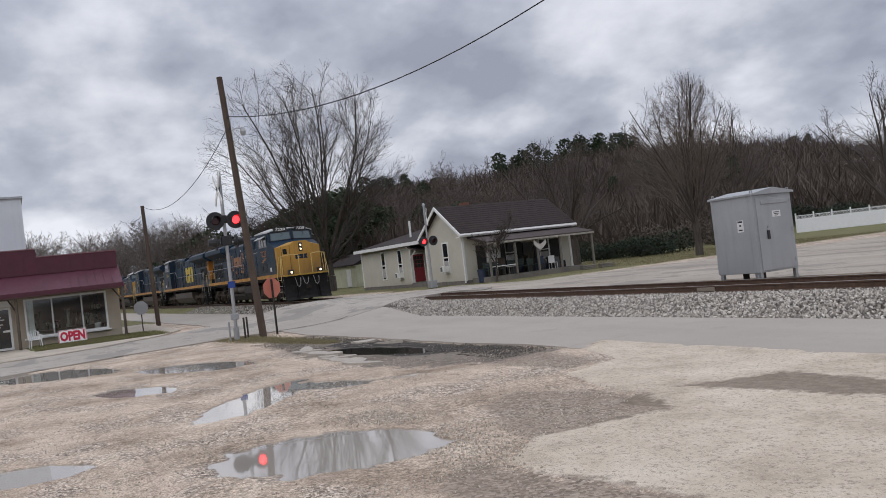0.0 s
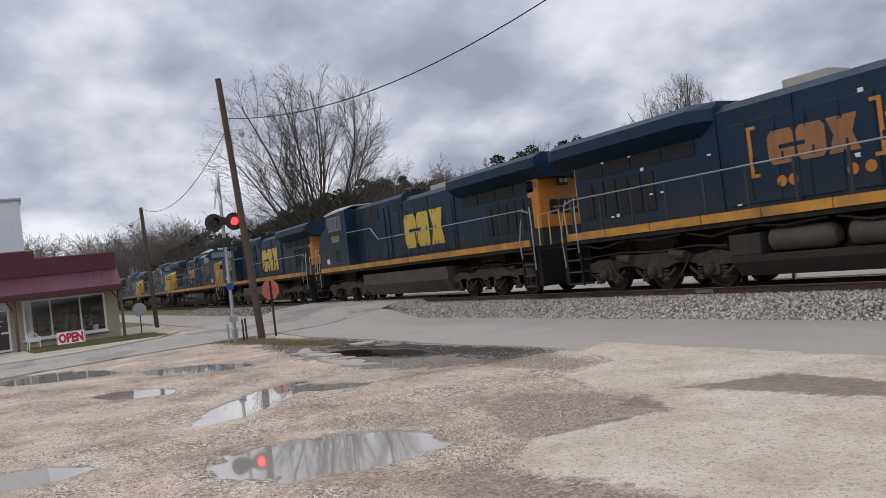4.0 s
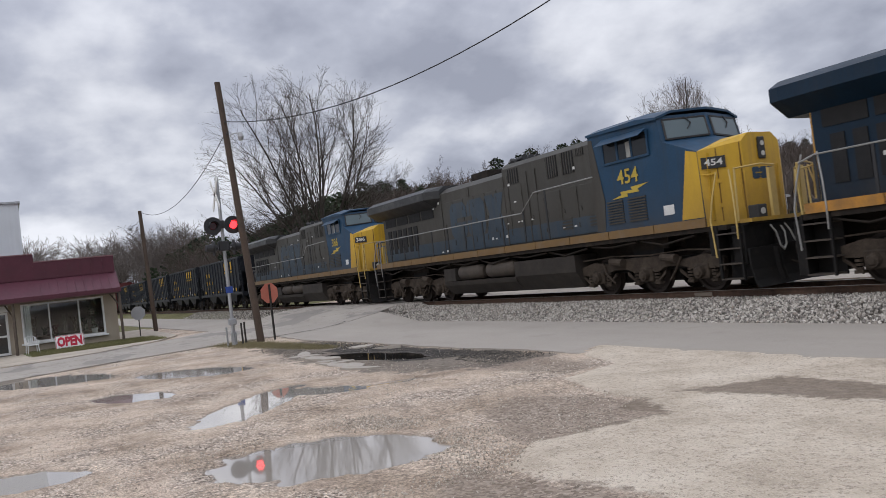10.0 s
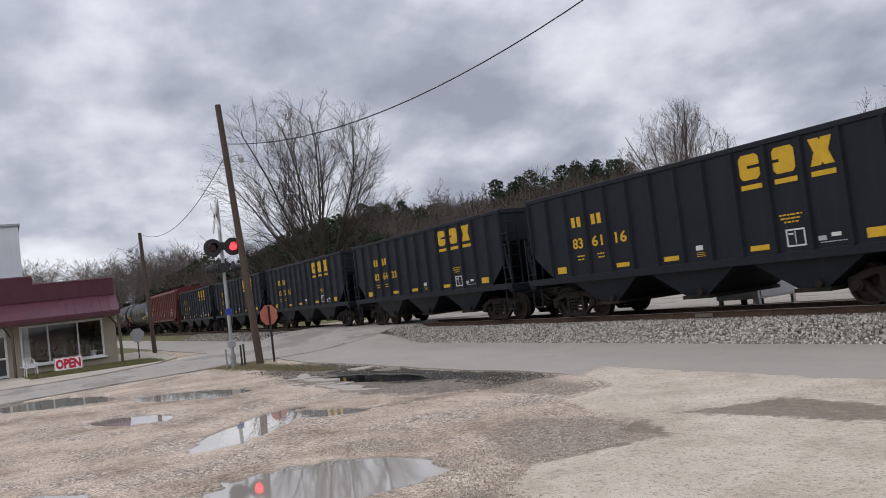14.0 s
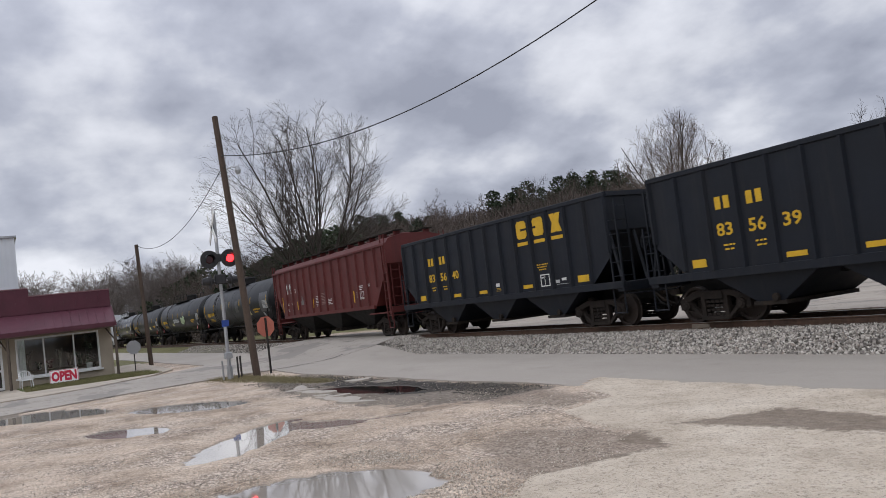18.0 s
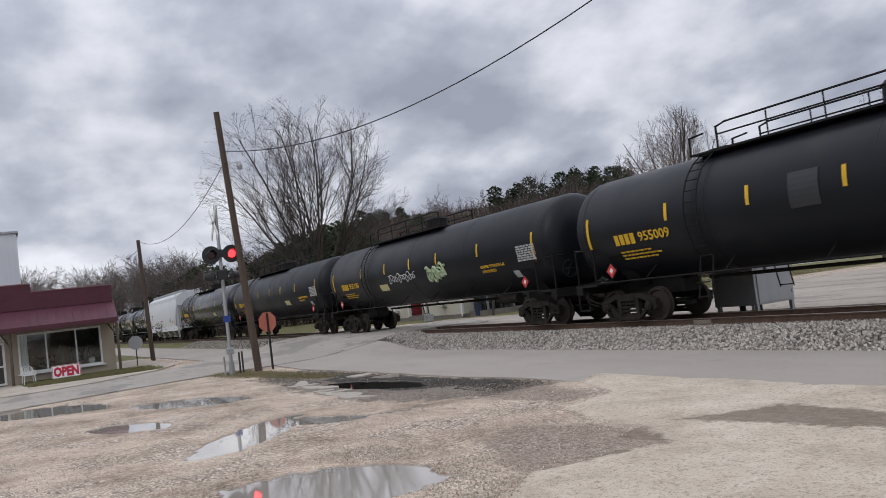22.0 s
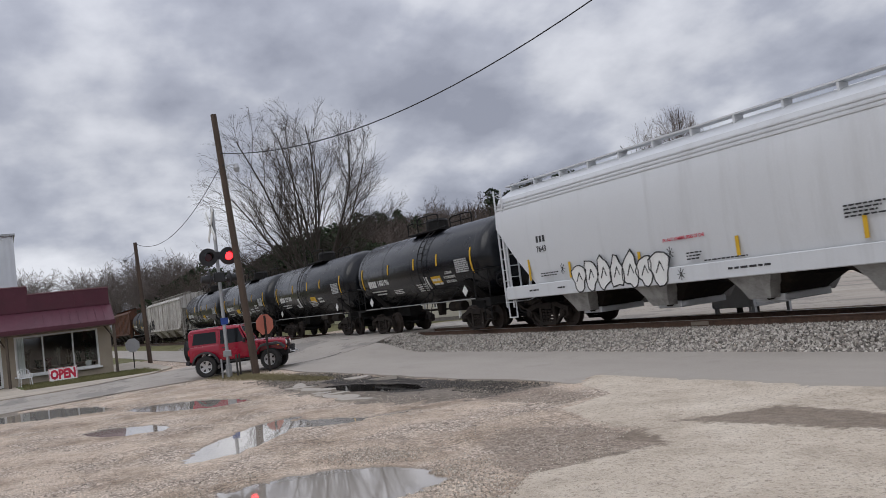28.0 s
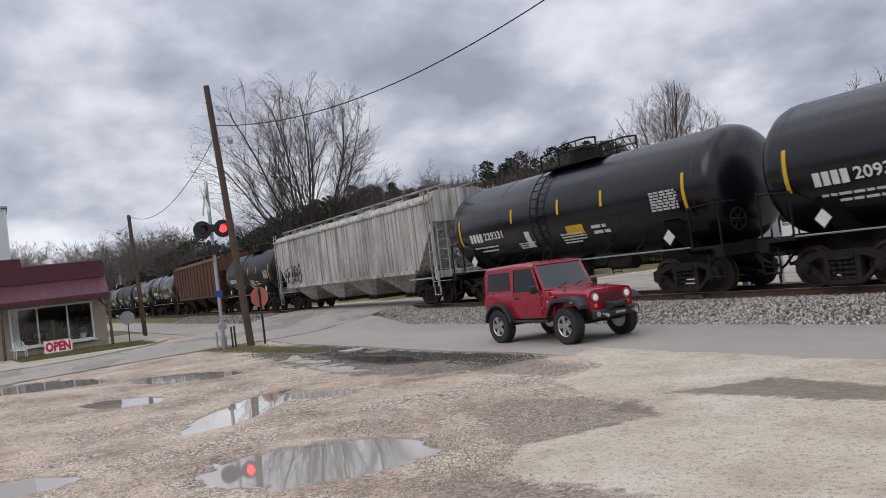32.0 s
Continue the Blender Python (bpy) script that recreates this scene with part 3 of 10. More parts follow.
# ---- the track ----
steel = surface("rusty_rail_side", (0.105, 0.062, 0.042), 0.8, 0.2, 0.4, 6, 60, 0.3, (0.05, 0.035, 0.028), 0.6)
bright = surface("polished_rail_top", (0.42, 0.40, 0.38), 0.32, 1.0, 0.15, 4, 30, 0.05)
track = thing("railway_track", pose(0, 0, 0), "single railway track of rusty rails on grey ballast", "railway track", kind="structure")
for y in (TRACK_Y - 0.7525, TRACK_Y + 0.7525):
    bm = bm_new()
    prism(bm, [(y - 0.075, 0.402), (y + 0.075, 0.402), (y + 0.075, 0.415), (y + 0.012, 0.43), (y + 0.012, 0.525), (y + 0.036, 0.535), (y + 0.036, 0.562),
               (y - 0.036, 0.562), (y - 0.036, 0.535), (y - 0.012, 0.525), (y - 0.012, 0.43), (y - 0.075, 0.415)], "x", -700, 330)
    rail = part("rail", bm, steel, track)
    bm = bm_new()
    box(bm, -700, 330, y - 0.030, y + 0.030, 0.5625, RAIL_Z)
    part("rail_head", bm, bright, rail, "polished running surface")
tie_mat = surface("weathered_tie", (0.115, 0.088, 0.07), 0.9, 0, 0.4, 2.0, 30, 0.5, (0.2, 0.18, 0.16), 0.4, each=0.5)
tie_me = mesh_of("tie", box(bm_new(), -0.115, 0.115, -1.3, 1.3, 0.22, 0.40, 0.012), tie_mat)
for i in range(250):
    x = -112 + 0.53 * i
    if not -44.2 < x < -32.4:
        place("tie", tie_me, track, pose(x + random.uniform(-.03, .03), TRACK_Y + random.uniform(-0.06, 0.06), random.uniform(-0.015, 0.0), 0, 0, random.uniform(-1.5, 1.5)))
# joint bars and spikes at a rail joint
bm = bm_new()
box(bm, -15.5, -14.9, TRACK_Y - 0.7525 - 0.055, TRACK_Y - 0.7525 - 0.02, 0.43, 0.53, 0.006)
part("joint_bar", bm, surface("joint_bar_steel", (0.24, 0.20, 0.16), 0.7, 0.3), track)


def scatter_stones(name, label, category, stops, spans, size, seed):
    rng = random.Random(seed)
    stone_mat = principled(name + "_stone", stops[1][1], 0.9)
    nt = stone_mat.node_tree
    b = nt.nodes["Principled BSDF"]
    isl = nt.nodes.new("ShaderNodeNewGeometry").outputs["Random Per Island"]
    col = ramped(nt, isl, stops)
    col = mixed(nt, 0.3, col, ramped(nt, noise_node(nt, 30, 3, world=True), [(0.3, [c * 0.5 for c in stops[1][1]]), (0.7, stops[-2][1])]))
    nt.links.new(col, b.inputs["Base Color"])
    base = np.array([(1, 0, 0), (-1, 0, 0), (0, 1, 0), (0, -1, 0), (0, 0, 1), (0, 0, -1)], float)
    tris = np.array([(0, 2, 4), (2, 1, 4), (1, 3, 4), (3, 0, 4), (2, 0, 5), (1, 2, 5), (3, 1, 5), (0, 3, 5)])
    vs, fs, n = [], [], 0
    g = np.random.RandomState(7)
    for x0, x1, y0, y1, count in spans:
        for _ in range(count):
            x, y = rng.uniform(x0, x1), rng.uniform(y0, y1)
            s = rng.uniform(*size) * (1.25 if x < -45 else 1)
            if name == "gravel" and (noise.noise(Vector((x * 0.8, y * 0.8, 21))) + 0.25 < rng.random() * 0.9 or inside(SLAB, x, y) > 0.12 * rng.random() or ground_z(x, y) < -0.018):
                continue
            q = Euler((rng.uniform(0, 6), rng.uniform(0, 6), rng.uniform(0, 6))).to_matrix()
            p = base * (s * g.uniform(0.7, 1.25, (6, 1))) * np.array([1, rng.uniform(0.6, 1), rng.uniform(0.55, 0.9)])
            vs.append(p @ np.array(q).T + (x, y, ground_z(x, y) + s * 0.35))
            fs.append(tris + n)
            n += 6
    me = bpy.data.meshes.new(name)
    me.from_pydata(np.concatenate(vs).tolist(), [], np.concatenate(fs).tolist())
    me.materials.append(stone_mat)
    tagged(new(name, me), label, category, kind="stuff")


scatter_stones("ballast", "loose grey crushed stone ballast beside the rails", "ballast",
               [(0.0, (0.03, 0.026, 0.022)), (0.25, (0.13, 0.112, 0.095)), (0.45, (0.31, 0.278, 0.238)), (0.8, (0.58, 0.535, 0.47)), (0.93, (0.72, 0.68, 0.62)), (1.0, (0.25, 0.17, 0.12))],
               [(-31.4, -20, 13.75, 15.75, 9000), (-20, -5, 13.8, 15.75, 17500), (-5, 6, 13.8, 15.75, 1500), (-75, -45.5, 13.8, 15.7, 4200), (-45.5, -44.4, 13.9, 15.6, 300), (-32.2, -29.8, 13.9, 15.7, 2200), (-30, -3, 17.4, 19.0, 1800)], (0.020, 0.056), 4)
scatter_stones("gravel", "loose brown gravel stones on the lot", "gravel",
               [(0.0, (0.16, 0.13, 0.10)), (0.3, (0.36, 0.305, 0.245)), (0.65, (0.52, 0.455, 0.38)), (0.9, (0.72, 0.655, 0.57)), (1.0, (0.34, 0.25, 0.185))],
               [(-11.5, -4.5, -0.5, 9, 21000), (-16, -11.5, -0.5, 9, 9000), (-27, -16, -1, 9, 9000), (-10, -7.2, 4.0, 5.0, 3500), (-10.8, -6.6, 2.6, 4.6, 9000)], (0.006, 0.017), 8)
scatter_stones("rubble", "crushed dark asphalt rubble at the road's edge", "rubble",
               [(0.0, (0.016, 0.015, 0.014)), (0.3, (0.04, 0.037, 0.034)), (0.55, (0.085, 0.077, 0.068)), (0.82, (0.24, 0.212, 0.18)), (1.0, (0.13, 0.105, 0.085))],
               [(-16.6, -13.2, 8.2, 9.6, 900), (-22.5, -15.5, 7.6, 9.3, 350), (-26.3, -20, 8.3, 9.2, 700), (-26, -21, 6.7, 7.6, 600), (-15.6, -13.6, 8.5, 9.4, 900), (-24.5, -20.5, 8.4, 9.0, 700)], (0.008, 0.026), 9)
slab_mat = surface("broken_pale_concrete", (0.40, 0.36, 0.31), 0.9, 0, 0.2, 2.0, 40, 0.5, (0.2, 0.17, 0.14), 0.5)
rng = random.Random(17)
for i in range(15):
    f = i / 14
    x, y = -21.6 + 5.2 * f + rng.uniform(-0.2, 0.2), 6.95 - 0.28 * f + rng.uniform(-0.35, 0.3)
    w, d = rng.uniform(0.28, 0.62), rng.uniform(0.14, 0.3)
    if i % 5 == 2:
        x, y = -21.5 + 3 * rng.random(), 8.55 + 0.25 * rng.random()
    n = 7
    ring = [((w * math.cos(6.2832 * k / n)) * rng.uniform(0.75, 1.1), d * math.sin(6.2832 * k / n) * rng.uniform(0.75, 1.15)) for k in range(n)]
    ob = part("concrete_slab", prism(bm_new(), ring, "z", -0.07, rng.uniform(0.025, 0.06)), slab_mat)
    ob.matrix_basis = pose(x, y, 0.0, rng.uniform(-4, 4), rng.uniform(-4, 4), rng.uniform(-25, 40))
    tagged(ob, "flat broken piece of pale concrete beside the wet patch", "concrete piece", "broken concrete pieces")


# ---- trees ----
def segs_to_mesh(segs, sides=3):
    """Tapered twigs and limbs, (p0, p1, r0, r1), as one list of vertices and quads."""
    n = len(segs)
    a = np.array([s[0] for s in segs], float); b = np.array([s[1] for s in segs], float)
    r0 = np.array([s[2] for s in segs])[:, None]; r1 = np.array([s[3] for s in segs])[:, None]
    d = b - a
    d /= np.linalg.norm(d, axis=1, keepdims=True) + 1e-9
    ref = np.where(np.abs(d[:, 2:3]) > 0.9, np.array([[1.0, 0, 0]]), np.array([[0, 0, 1.0]]))
    u = np.cross(d, ref); u /= np.linalg.norm(u, axis=1, keepdims=True) + 1e-9
    v = np.cross(d, u)
    vs = np.zeros((n, 2 * sides, 3))
    for i in range(sides):
        c, s = math.cos(2 * math.pi * i / sides), math.sin(2 * math.pi * i / sides)
        vs[:, i] = a + r0 * (c * u + s * v)
        vs[:, sides + i] = b + r1 * (c * u + s * v)
    q = np.array([(i, (i + 1) % sides, sides + (i + 1) % sides, sides + i) for i in range(sides)])
    fs = (np.arange(n)[:, None, None] * 2 * sides + q[None]).reshape(-1, 4)
    return vs.reshape(-1, 3), fs


def grow(rng, p, d, length, r, level, out, spec):
    """One limb and all that springs from it."""
    k = spec["bends"][level]
    pts = [p]
    for i in range(k):
        d = (d + Vector((rng.gauss(0, 1), rng.gauss(0, 1), rng.gauss(0, 0.6) + spec["up"][level])) * spec["wild"][level]).normalized()
        q = p + d * (length / k)
        ra, rb = r * (1 - 0.75 * i / k), r * (1 - 0.75 * (i + 1) / k)
        out[level].append((p, q, ra, rb))
        p = q
        pts.append((p, d.copy(), rb))
    if level + 1 >= len(spec["bends"]):
        return
    n = spec["kids"][level]
    for j in range(n):
        f = spec["from"][level] + (1 - spec["from"][level]) * (j + rng.random()) / n
        i = min(k - 1, int(f * k))
        q, dd, rr = pts[i + 1]
        base = pts[i][0] if i > 0 else pts[0]
        q = base.lerp(q, f * k - i)
        spread = spec["angle"][level] * rng.uniform(0.7, 1.25)
        axis = dd.orthogonal().normalized()
        axis.rotate(Matrix.Rotation(rng.uniform(0, 6.283), 3, dd))
        nd = dd.copy()
        nd.rotate(Matrix.Rotation(spread, 3, axis))
        grow(rng, q, nd, length * spec["ratio"][level] * rng.uniform(0.65, 1.15) * (1.15 - 0.4 * f), max(rr * 0.62, spec["thin"]), level + 1, out, spec)


def bark(name, lo, hi):
    m = principled(name, lo, 0.95)
    nt = m.node_tree
    col = ramped(nt, noise_node(nt, 2.0, 6, 0.7, stretch=(4, 4, 0.6)), [(0.3, lo), (0.7, hi)])
    nt.links.new(col, nt.nodes["Principled BSDF"].inputs["Base Color"])
    bumped(nt, nt.nodes["Principled BSDF"], noise_node(nt, 14, 4, stretch=(3, 3, 0.5)), 0.6, 0.03)
    return m


bark_mat = bark("grey_brown_bark", (0.032, 0.026, 0.022), (0.085, 0.071, 0.060))
twig_mat = bark("winter_twigs", (0.038, 0.030, 0.025), (0.080, 0.064, 0.054))
brush = dict(bends=[3, 4, 4, 3, 2], kids=[9, 7, 6, 4], ratio=[0.95, 0.5, 0.5, 0.5], angle=[0.5, 0.5, 0.55, 0.6], up=[0.5, 0.35, 0.25, 0.15, 0.1],
             wild=[0.06, 0.1, 0.14, 0.18, 0.2], thin=0.008)
brush["from"] = [0.45, 0.2, 0.15, 0.1]


def bare_tree(name, x, y, height, spec, seed, r, trunk_share, label, spread=1.0, sides=3, lean=(0, 0)):
    rng = random.Random(seed)
    out = [[] for _ in spec["bends"]]
    grow(rng, Vector((0, 0, -0.2)), Vector((lean[0], lean[1], 1)).normalized(), height * trunk_share, r, 0, out, spec)
    top = max(s[1].z for lv in out for s in lv)
    k = height / top
    ob = thing(name, pose(x, y, ground_z(x, y)), label, "tree")
    for nm, lv, sd, mat in (("trunk", out[:1], 9, bark_mat), ("bough", out[1:2], 6, bark_mat), ("crown", out[2:], sides, twig_mat)):
        segs = [(a, b, ra, rb) for l in lv for a, b, ra, rb in l]
        if nm == "trunk":
            a, b, ra, rb = segs[0]
            segs[0] = (a, b, ra * 1.35, rb)
        vs, fs = segs_to_mesh(segs, sd)
        vs = vs * np.array([k * spread, k * spread, k])
        me = bpy.data.meshes.new(nm)
        me.from_pydata(vs.tolist(), [], fs.tolist())
        me.materials.append(mat)
        o = new(nm, me)
        o.parent = ob
    return ob


def dome_tree(name, x, y, height, half, fork, limbs, open_angle, seed, r, label, skew=(0, 0), kids=(9, 8, 6), thin=0.012, tint=None, flat=False):
    """A bare tree whose limbs fan out from a low fork and end on one rounded dome of twigs."""
    rng = random.Random(seed)
    spec = dict(bends=[2, 7, 5, 4, 3], kids=[0] + list(kids), ratio=[1, 0.40, 0.50, 0.52], angle=[0, 0.50, 0.55, 0.6], up=[0.5, 1.0 if flat else 0.10, 0.17 if flat else 0.30, 0.15 if flat else 0.25, 0.12], wild=[0.03, 0.06, 0.11, 0.15, 0.2], thin=thin)
    spec["from"] = [0, 0.22, 0.15, 0.12]
    out = [[] for _ in range(5)]
    p = Vector((0, 0, -0.2))
    for z in (fork * 0.5, fork):
        q = Vector((rng.uniform(-0.1, 0.1), rng.uniform(-0.1, 0.1), z))
        out[0].append((p, q, r * (1.3 if z < fork else 1.0), r * 0.9))
        p = q
    mid = fork + (height - fork) * (0.52 if flat else 0.42)
    mid_c = Vector((skew[0], skew[1], mid))
    for j in range(limbs):
        f = (j + 0.5) / limbs
        polar, az = open_angle * f ** 0.75, 2.39996 * j + rng.uniform(-0.2, 0.2)
        d = Vector((math.sin(polar) * math.cos(az) + skew[0] * 0.05, math.sin(polar) * math.sin(az) + skew[1] * 0.05, math.cos(polar))).normalized()
        # distance from the fork to the dome along d
        ax = Vector((half, half, height - mid))
        u, w = Vector([d[i] / ax[i] for i in range(3)]), Vector([(p[i] - mid_c[i]) / ax[i] for i in range(3)])
        bq, c = u.dot(w), w.dot(w) - 1
        reach = (-bq + math.sqrt(max(0.0, bq * bq - u.dot(u) * c))) / u.dot(u)
        d = (d + Vector((0, 0, -0.12 * f))).normalized()
        grow(rng, p - Vector((0, 0, fork * 0.3 * rng.random())), d, reach * rng.uniform(0.9, 1.03), r * ((0.40 if flat else 0.42) - 0.16 * f), 1, out, spec)
    ob = thing(name, pose(x, y, ground_z(x, y)), label, "tree")
    def keep(sg):
        q = sg[1]
        return ((q.x - skew[0]) ** 2 + (q.y - skew[1]) ** 2) / (half * 1.06) ** 2 + ((q.z - mid) / ((height - mid) * 1.04 if q.z > mid else mid * 1.1)) ** 2 < 1.0 + rng.uniform(-0.12, 0.12)
    mats = (bark_mat, twig_mat) if tint is None else tint
    for nm, lv, sd, mat, clip in (("trunk", out[:1], 10, mats[0], False), ("limb", out[1:2], 6, mats[0], False), ("crown", out[2:], 3, mats[1], True)):
        segs = [sg for l in lv for sg in l if not clip or keep(sg)]
        if nm == "limb":
            for j in range(limbs):
                vs, fs = segs_to_mesh(segs[j * 7:(j + 1) * 7], sd)
                me = bpy.data.meshes.new(nm)
                me.from_pydata(vs.tolist(), [], fs.tolist())
                me.materials.append(mat)
                new(nm, me).parent = ob
            continue
        vs, fs = segs_to_mesh(segs, sd)
        me = bpy.data.meshes.new(nm)
        me.from_pydata(vs.tolist(), [], fs.tolist())
        me.materials.append(mat)
        new(nm, me).parent = ob
    return ob


pale_twigs = bark("pale_brown_twigs", (0.085, 0.066, 0.054), (0.17, 0.137, 0.115))
dome_tree("maple_tree", -78.3, 29.1, 23.2, 10.6, 3.2, 18, 1.30, 19, 0.48, "tall bare winter maple with a broad rounded crown", (-0.5, -1.0), (12, 10, 7), 0.0126, None, True)
dome_tree("maple_tree", -41.7, 43.2, 12.9, 3.75, 2.9, 20, 0.62, 8, 0.24, "bare upright tree on the lawn behind the track", (-0.25, -0.25), (11, 8, 6), 0.008, (bark_mat, pale_twigs))
dome_tree("oak_tree", -57.0, 44.0, 11.5, 5.5, 2.6, 10, 1.2, 23, 0.42, "gnarled bare tree with drooping limbs behind the house", (0, 0), (7, 6, 5))
dome_tree("ash_tree", -58.0, 66.0, 14.5, 4.0, 3.0, 9, 0.8, 31, 0.35, "slender bare tree with an open forked crown", (0, 0), (7, 6, 5))
dome_tree("ash_tree", -40.5, 64.0, 14.0, 5.0, 2.5, 10, 0.9, 37, 0.4, "broad bare tree at the edge of the wood", (0, 0), (7, 6, 5))
dome_tree("ash_tree", -85.0, 62.0, 16.0, 5.0, 3.0, 10, 0.9, 41, 0.35, "bare tree on the slope behind the house", (0, 0), (7, 6, 5))

# small bare saplings by the porch
bare_tree("dogwood_tree", -43.6, 27.3, 4.6, brush, 3, 0.06, 0.35, "thin bare yard tree before the porch", 0.9)


def make_woods():
    """The wooded ridge: bare trees and pines far off, as one mass."""
    rng = random.Random(12)
    far = dict(bends=[3, 4, 3, 2], kids=[8, 5, 3], ratio=[0.60, 0.55, 0.55], angle=[0.62, 0.62, 0.65], up=[0.5, 0.22, 0.12, 0.05], wild=[0.10, 0.24, 0.28, 0.3], thin=0.022)
    near = dict(far, kids=[10, 7, 5], thin=0.012)
    far["from"] = near["from"] = [0.3, 0.2, 0.1]
    kinds, close = [], []
    for s in range(14):
        spec, least = (far, 0.020) if s < 8 else (near, 0.011)
        out = [[] for _ in spec["bends"]]
        grow(random.Random(100 + s), Vector((0, 0, 0)), Vector((0, 0, 1)), 8.0, 0.13, 0, out, spec)
        segs = [(a, b, max(ra, least), max(rb, least * 0.7)) for lv in out for a, b, ra, rb in lv]
        vs, fs = segs_to_mesh(segs, 3)
        (kinds if s < 8 else close).append((vs / vs[:, 2].max(), fs))
    pines = []
    for s in range(5):
        r2 = random.Random(300 + s)
        vs, fs = segs_to_mesh([(Vector((0, 0, 0)), Vector((0, 0, 1)), 0.018, 0.004)], 5)
        vs, fs, n = vs.tolist(), [list(f) for f in fs.tolist()], len(vs)
        for i in range(380):
            h = r2.uniform(0.32, 1.0)
            rad = 0.36 * (1.04 - h) ** 0.42 * (1 if h > 0.5 else 0.7) * r2.uniform(0.25, 1.05)
            a = r2.uniform(0, 6.283)
            c = Vector((math.cos(a) * rad, math.sin(a) * rad, h + r2.uniform(-0.02, 0.02)))
            w = r2.uniform(0.017, 0.038)
            for _ in range(2):
                e = Euler((r2.uniform(-0.9, 0.9), r2.uniform(-0.9, 0.9), r2.uniform(0, 6.28))).to_matrix()
                for q in ((-w, -w * 0.5, 0), (w, -w * 0.4, 0), (w * 0.5, w * 0.6, 0.01), (-w * 0.6, w * 0.5, -0.01)):
                    vs.append(tuple(c + e @ Vector(q)))
                fs.append([n, n + 1, n + 2, n + 3]); n += 4
        pines.append((np.array(vs), np.array(fs)))
    spots = {"bare": [], "near": [], "pale": [], "pine": []}
    for i in range(780):
        az = rng.uniform(-33, 36)
        r = rng.choice((rng.uniform(118, 150), rng.uniform(130, 235), rng.uniform(190, 260)))
        a = radians(az - 61.46)
        x, y = r * math.sin(a), r * math.cos(a)
        if y < 21 or (19 < az < 29 and r < 132):
            continue
        if az < -12 and rng.random() < 0.3:
            continue
        if az < -18.5:
            continue
        pine_share = 0.85 if 4.5 < az < 14 and r > 185 else 0.5 if -14 < az < 0 and r > 128 else 0.03
        kind = "pine" if rng.random() < pine_share and r > 125 else "bare"
        if kind == "bare" and r < 150:
            if rng.random() < (0.65 if -17 < az < -7 else 0.3):
                continue
            kind = "near"
        spots[kind].append((x, y, rng.uniform(9.5, 14.5) * ((0.80 if az > 3 else 0.66) if kind == "pine" else 0.78 if r > 185 else 1), rng.uniform(0, 6.28)))
    for a_deg, r, h in ((-14.6, 96, 7.5), (-12.6, 108, 9), (-11.4, 112, 10), (-10.3, 106, 10.5), (-9.4, 110, 12), (-8.2, 100, 11.5), (-7.4, 112, 13), (-6.6, 104, 12.5), (-5.8, 114, 12.5), (-5.2, 112, 11), (-4.4, 116, 10.5)):
        a = radians(a_deg - 61.46)
        spots["pine"].append((r * math.sin(a), r * math.cos(a), h, a_deg))
    # trees far down the railway, coloured paler to stand for distance haze
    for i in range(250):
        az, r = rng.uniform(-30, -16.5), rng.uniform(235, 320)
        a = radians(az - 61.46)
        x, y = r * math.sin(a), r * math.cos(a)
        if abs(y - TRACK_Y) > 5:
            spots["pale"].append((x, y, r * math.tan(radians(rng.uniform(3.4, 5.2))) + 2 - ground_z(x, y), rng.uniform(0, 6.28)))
    for a_deg, r, h in ((-19.7, 112, 6.0), (-17.8, 138, 9.5), (-17.1, 142, 10.5), (-18.3, 150, 9.5), (-16.6, 160, 12), (-15.8, 165, 13), (-15.0, 160, 11)):
        a = radians(a_deg - 61.46)
        spots["pine"].append((r * math.sin(a), r * math.cos(a), h, a_deg))
    # "pale": the far bare trees again, with haze mixed into their colour
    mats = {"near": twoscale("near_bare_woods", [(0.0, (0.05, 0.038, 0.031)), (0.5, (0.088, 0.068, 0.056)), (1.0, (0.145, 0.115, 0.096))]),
            "pale": twoscale("hazy_bare_woods", [(0.0, (0.085, 0.070, 0.062)), (0.5, (0.13, 0.108, 0.096)), (1.0, (0.19, 0.162, 0.148))]), "bare": twoscale("far_bare_woods", [(0.0, (0.055, 0.042, 0.035)), (0.5, (0.095, 0.074, 0.061)), (1.0, (0.15, 0.12, 0.10))]),
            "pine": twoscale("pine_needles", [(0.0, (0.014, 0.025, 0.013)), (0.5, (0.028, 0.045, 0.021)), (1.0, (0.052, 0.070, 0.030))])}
    for kind, base, label in (("bare", kinds, "leafless brown winter woods on the ridge"), ("near", close, "leafless grey-brown trees at the foot of the ridge"), ("pale", kinds, "leafless trees far down the railway, coloured pale for haze"), ("pine", pines, "dark green pines among the bare woods")):
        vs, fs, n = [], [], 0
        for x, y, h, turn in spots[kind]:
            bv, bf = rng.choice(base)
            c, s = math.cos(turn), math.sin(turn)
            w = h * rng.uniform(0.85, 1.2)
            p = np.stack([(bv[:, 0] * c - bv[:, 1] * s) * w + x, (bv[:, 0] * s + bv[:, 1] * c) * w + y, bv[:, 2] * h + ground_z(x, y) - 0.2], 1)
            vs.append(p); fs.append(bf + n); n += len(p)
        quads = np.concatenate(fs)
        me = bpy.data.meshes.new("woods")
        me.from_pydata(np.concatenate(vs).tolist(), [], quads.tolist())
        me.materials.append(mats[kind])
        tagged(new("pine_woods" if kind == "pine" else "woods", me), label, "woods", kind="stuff")


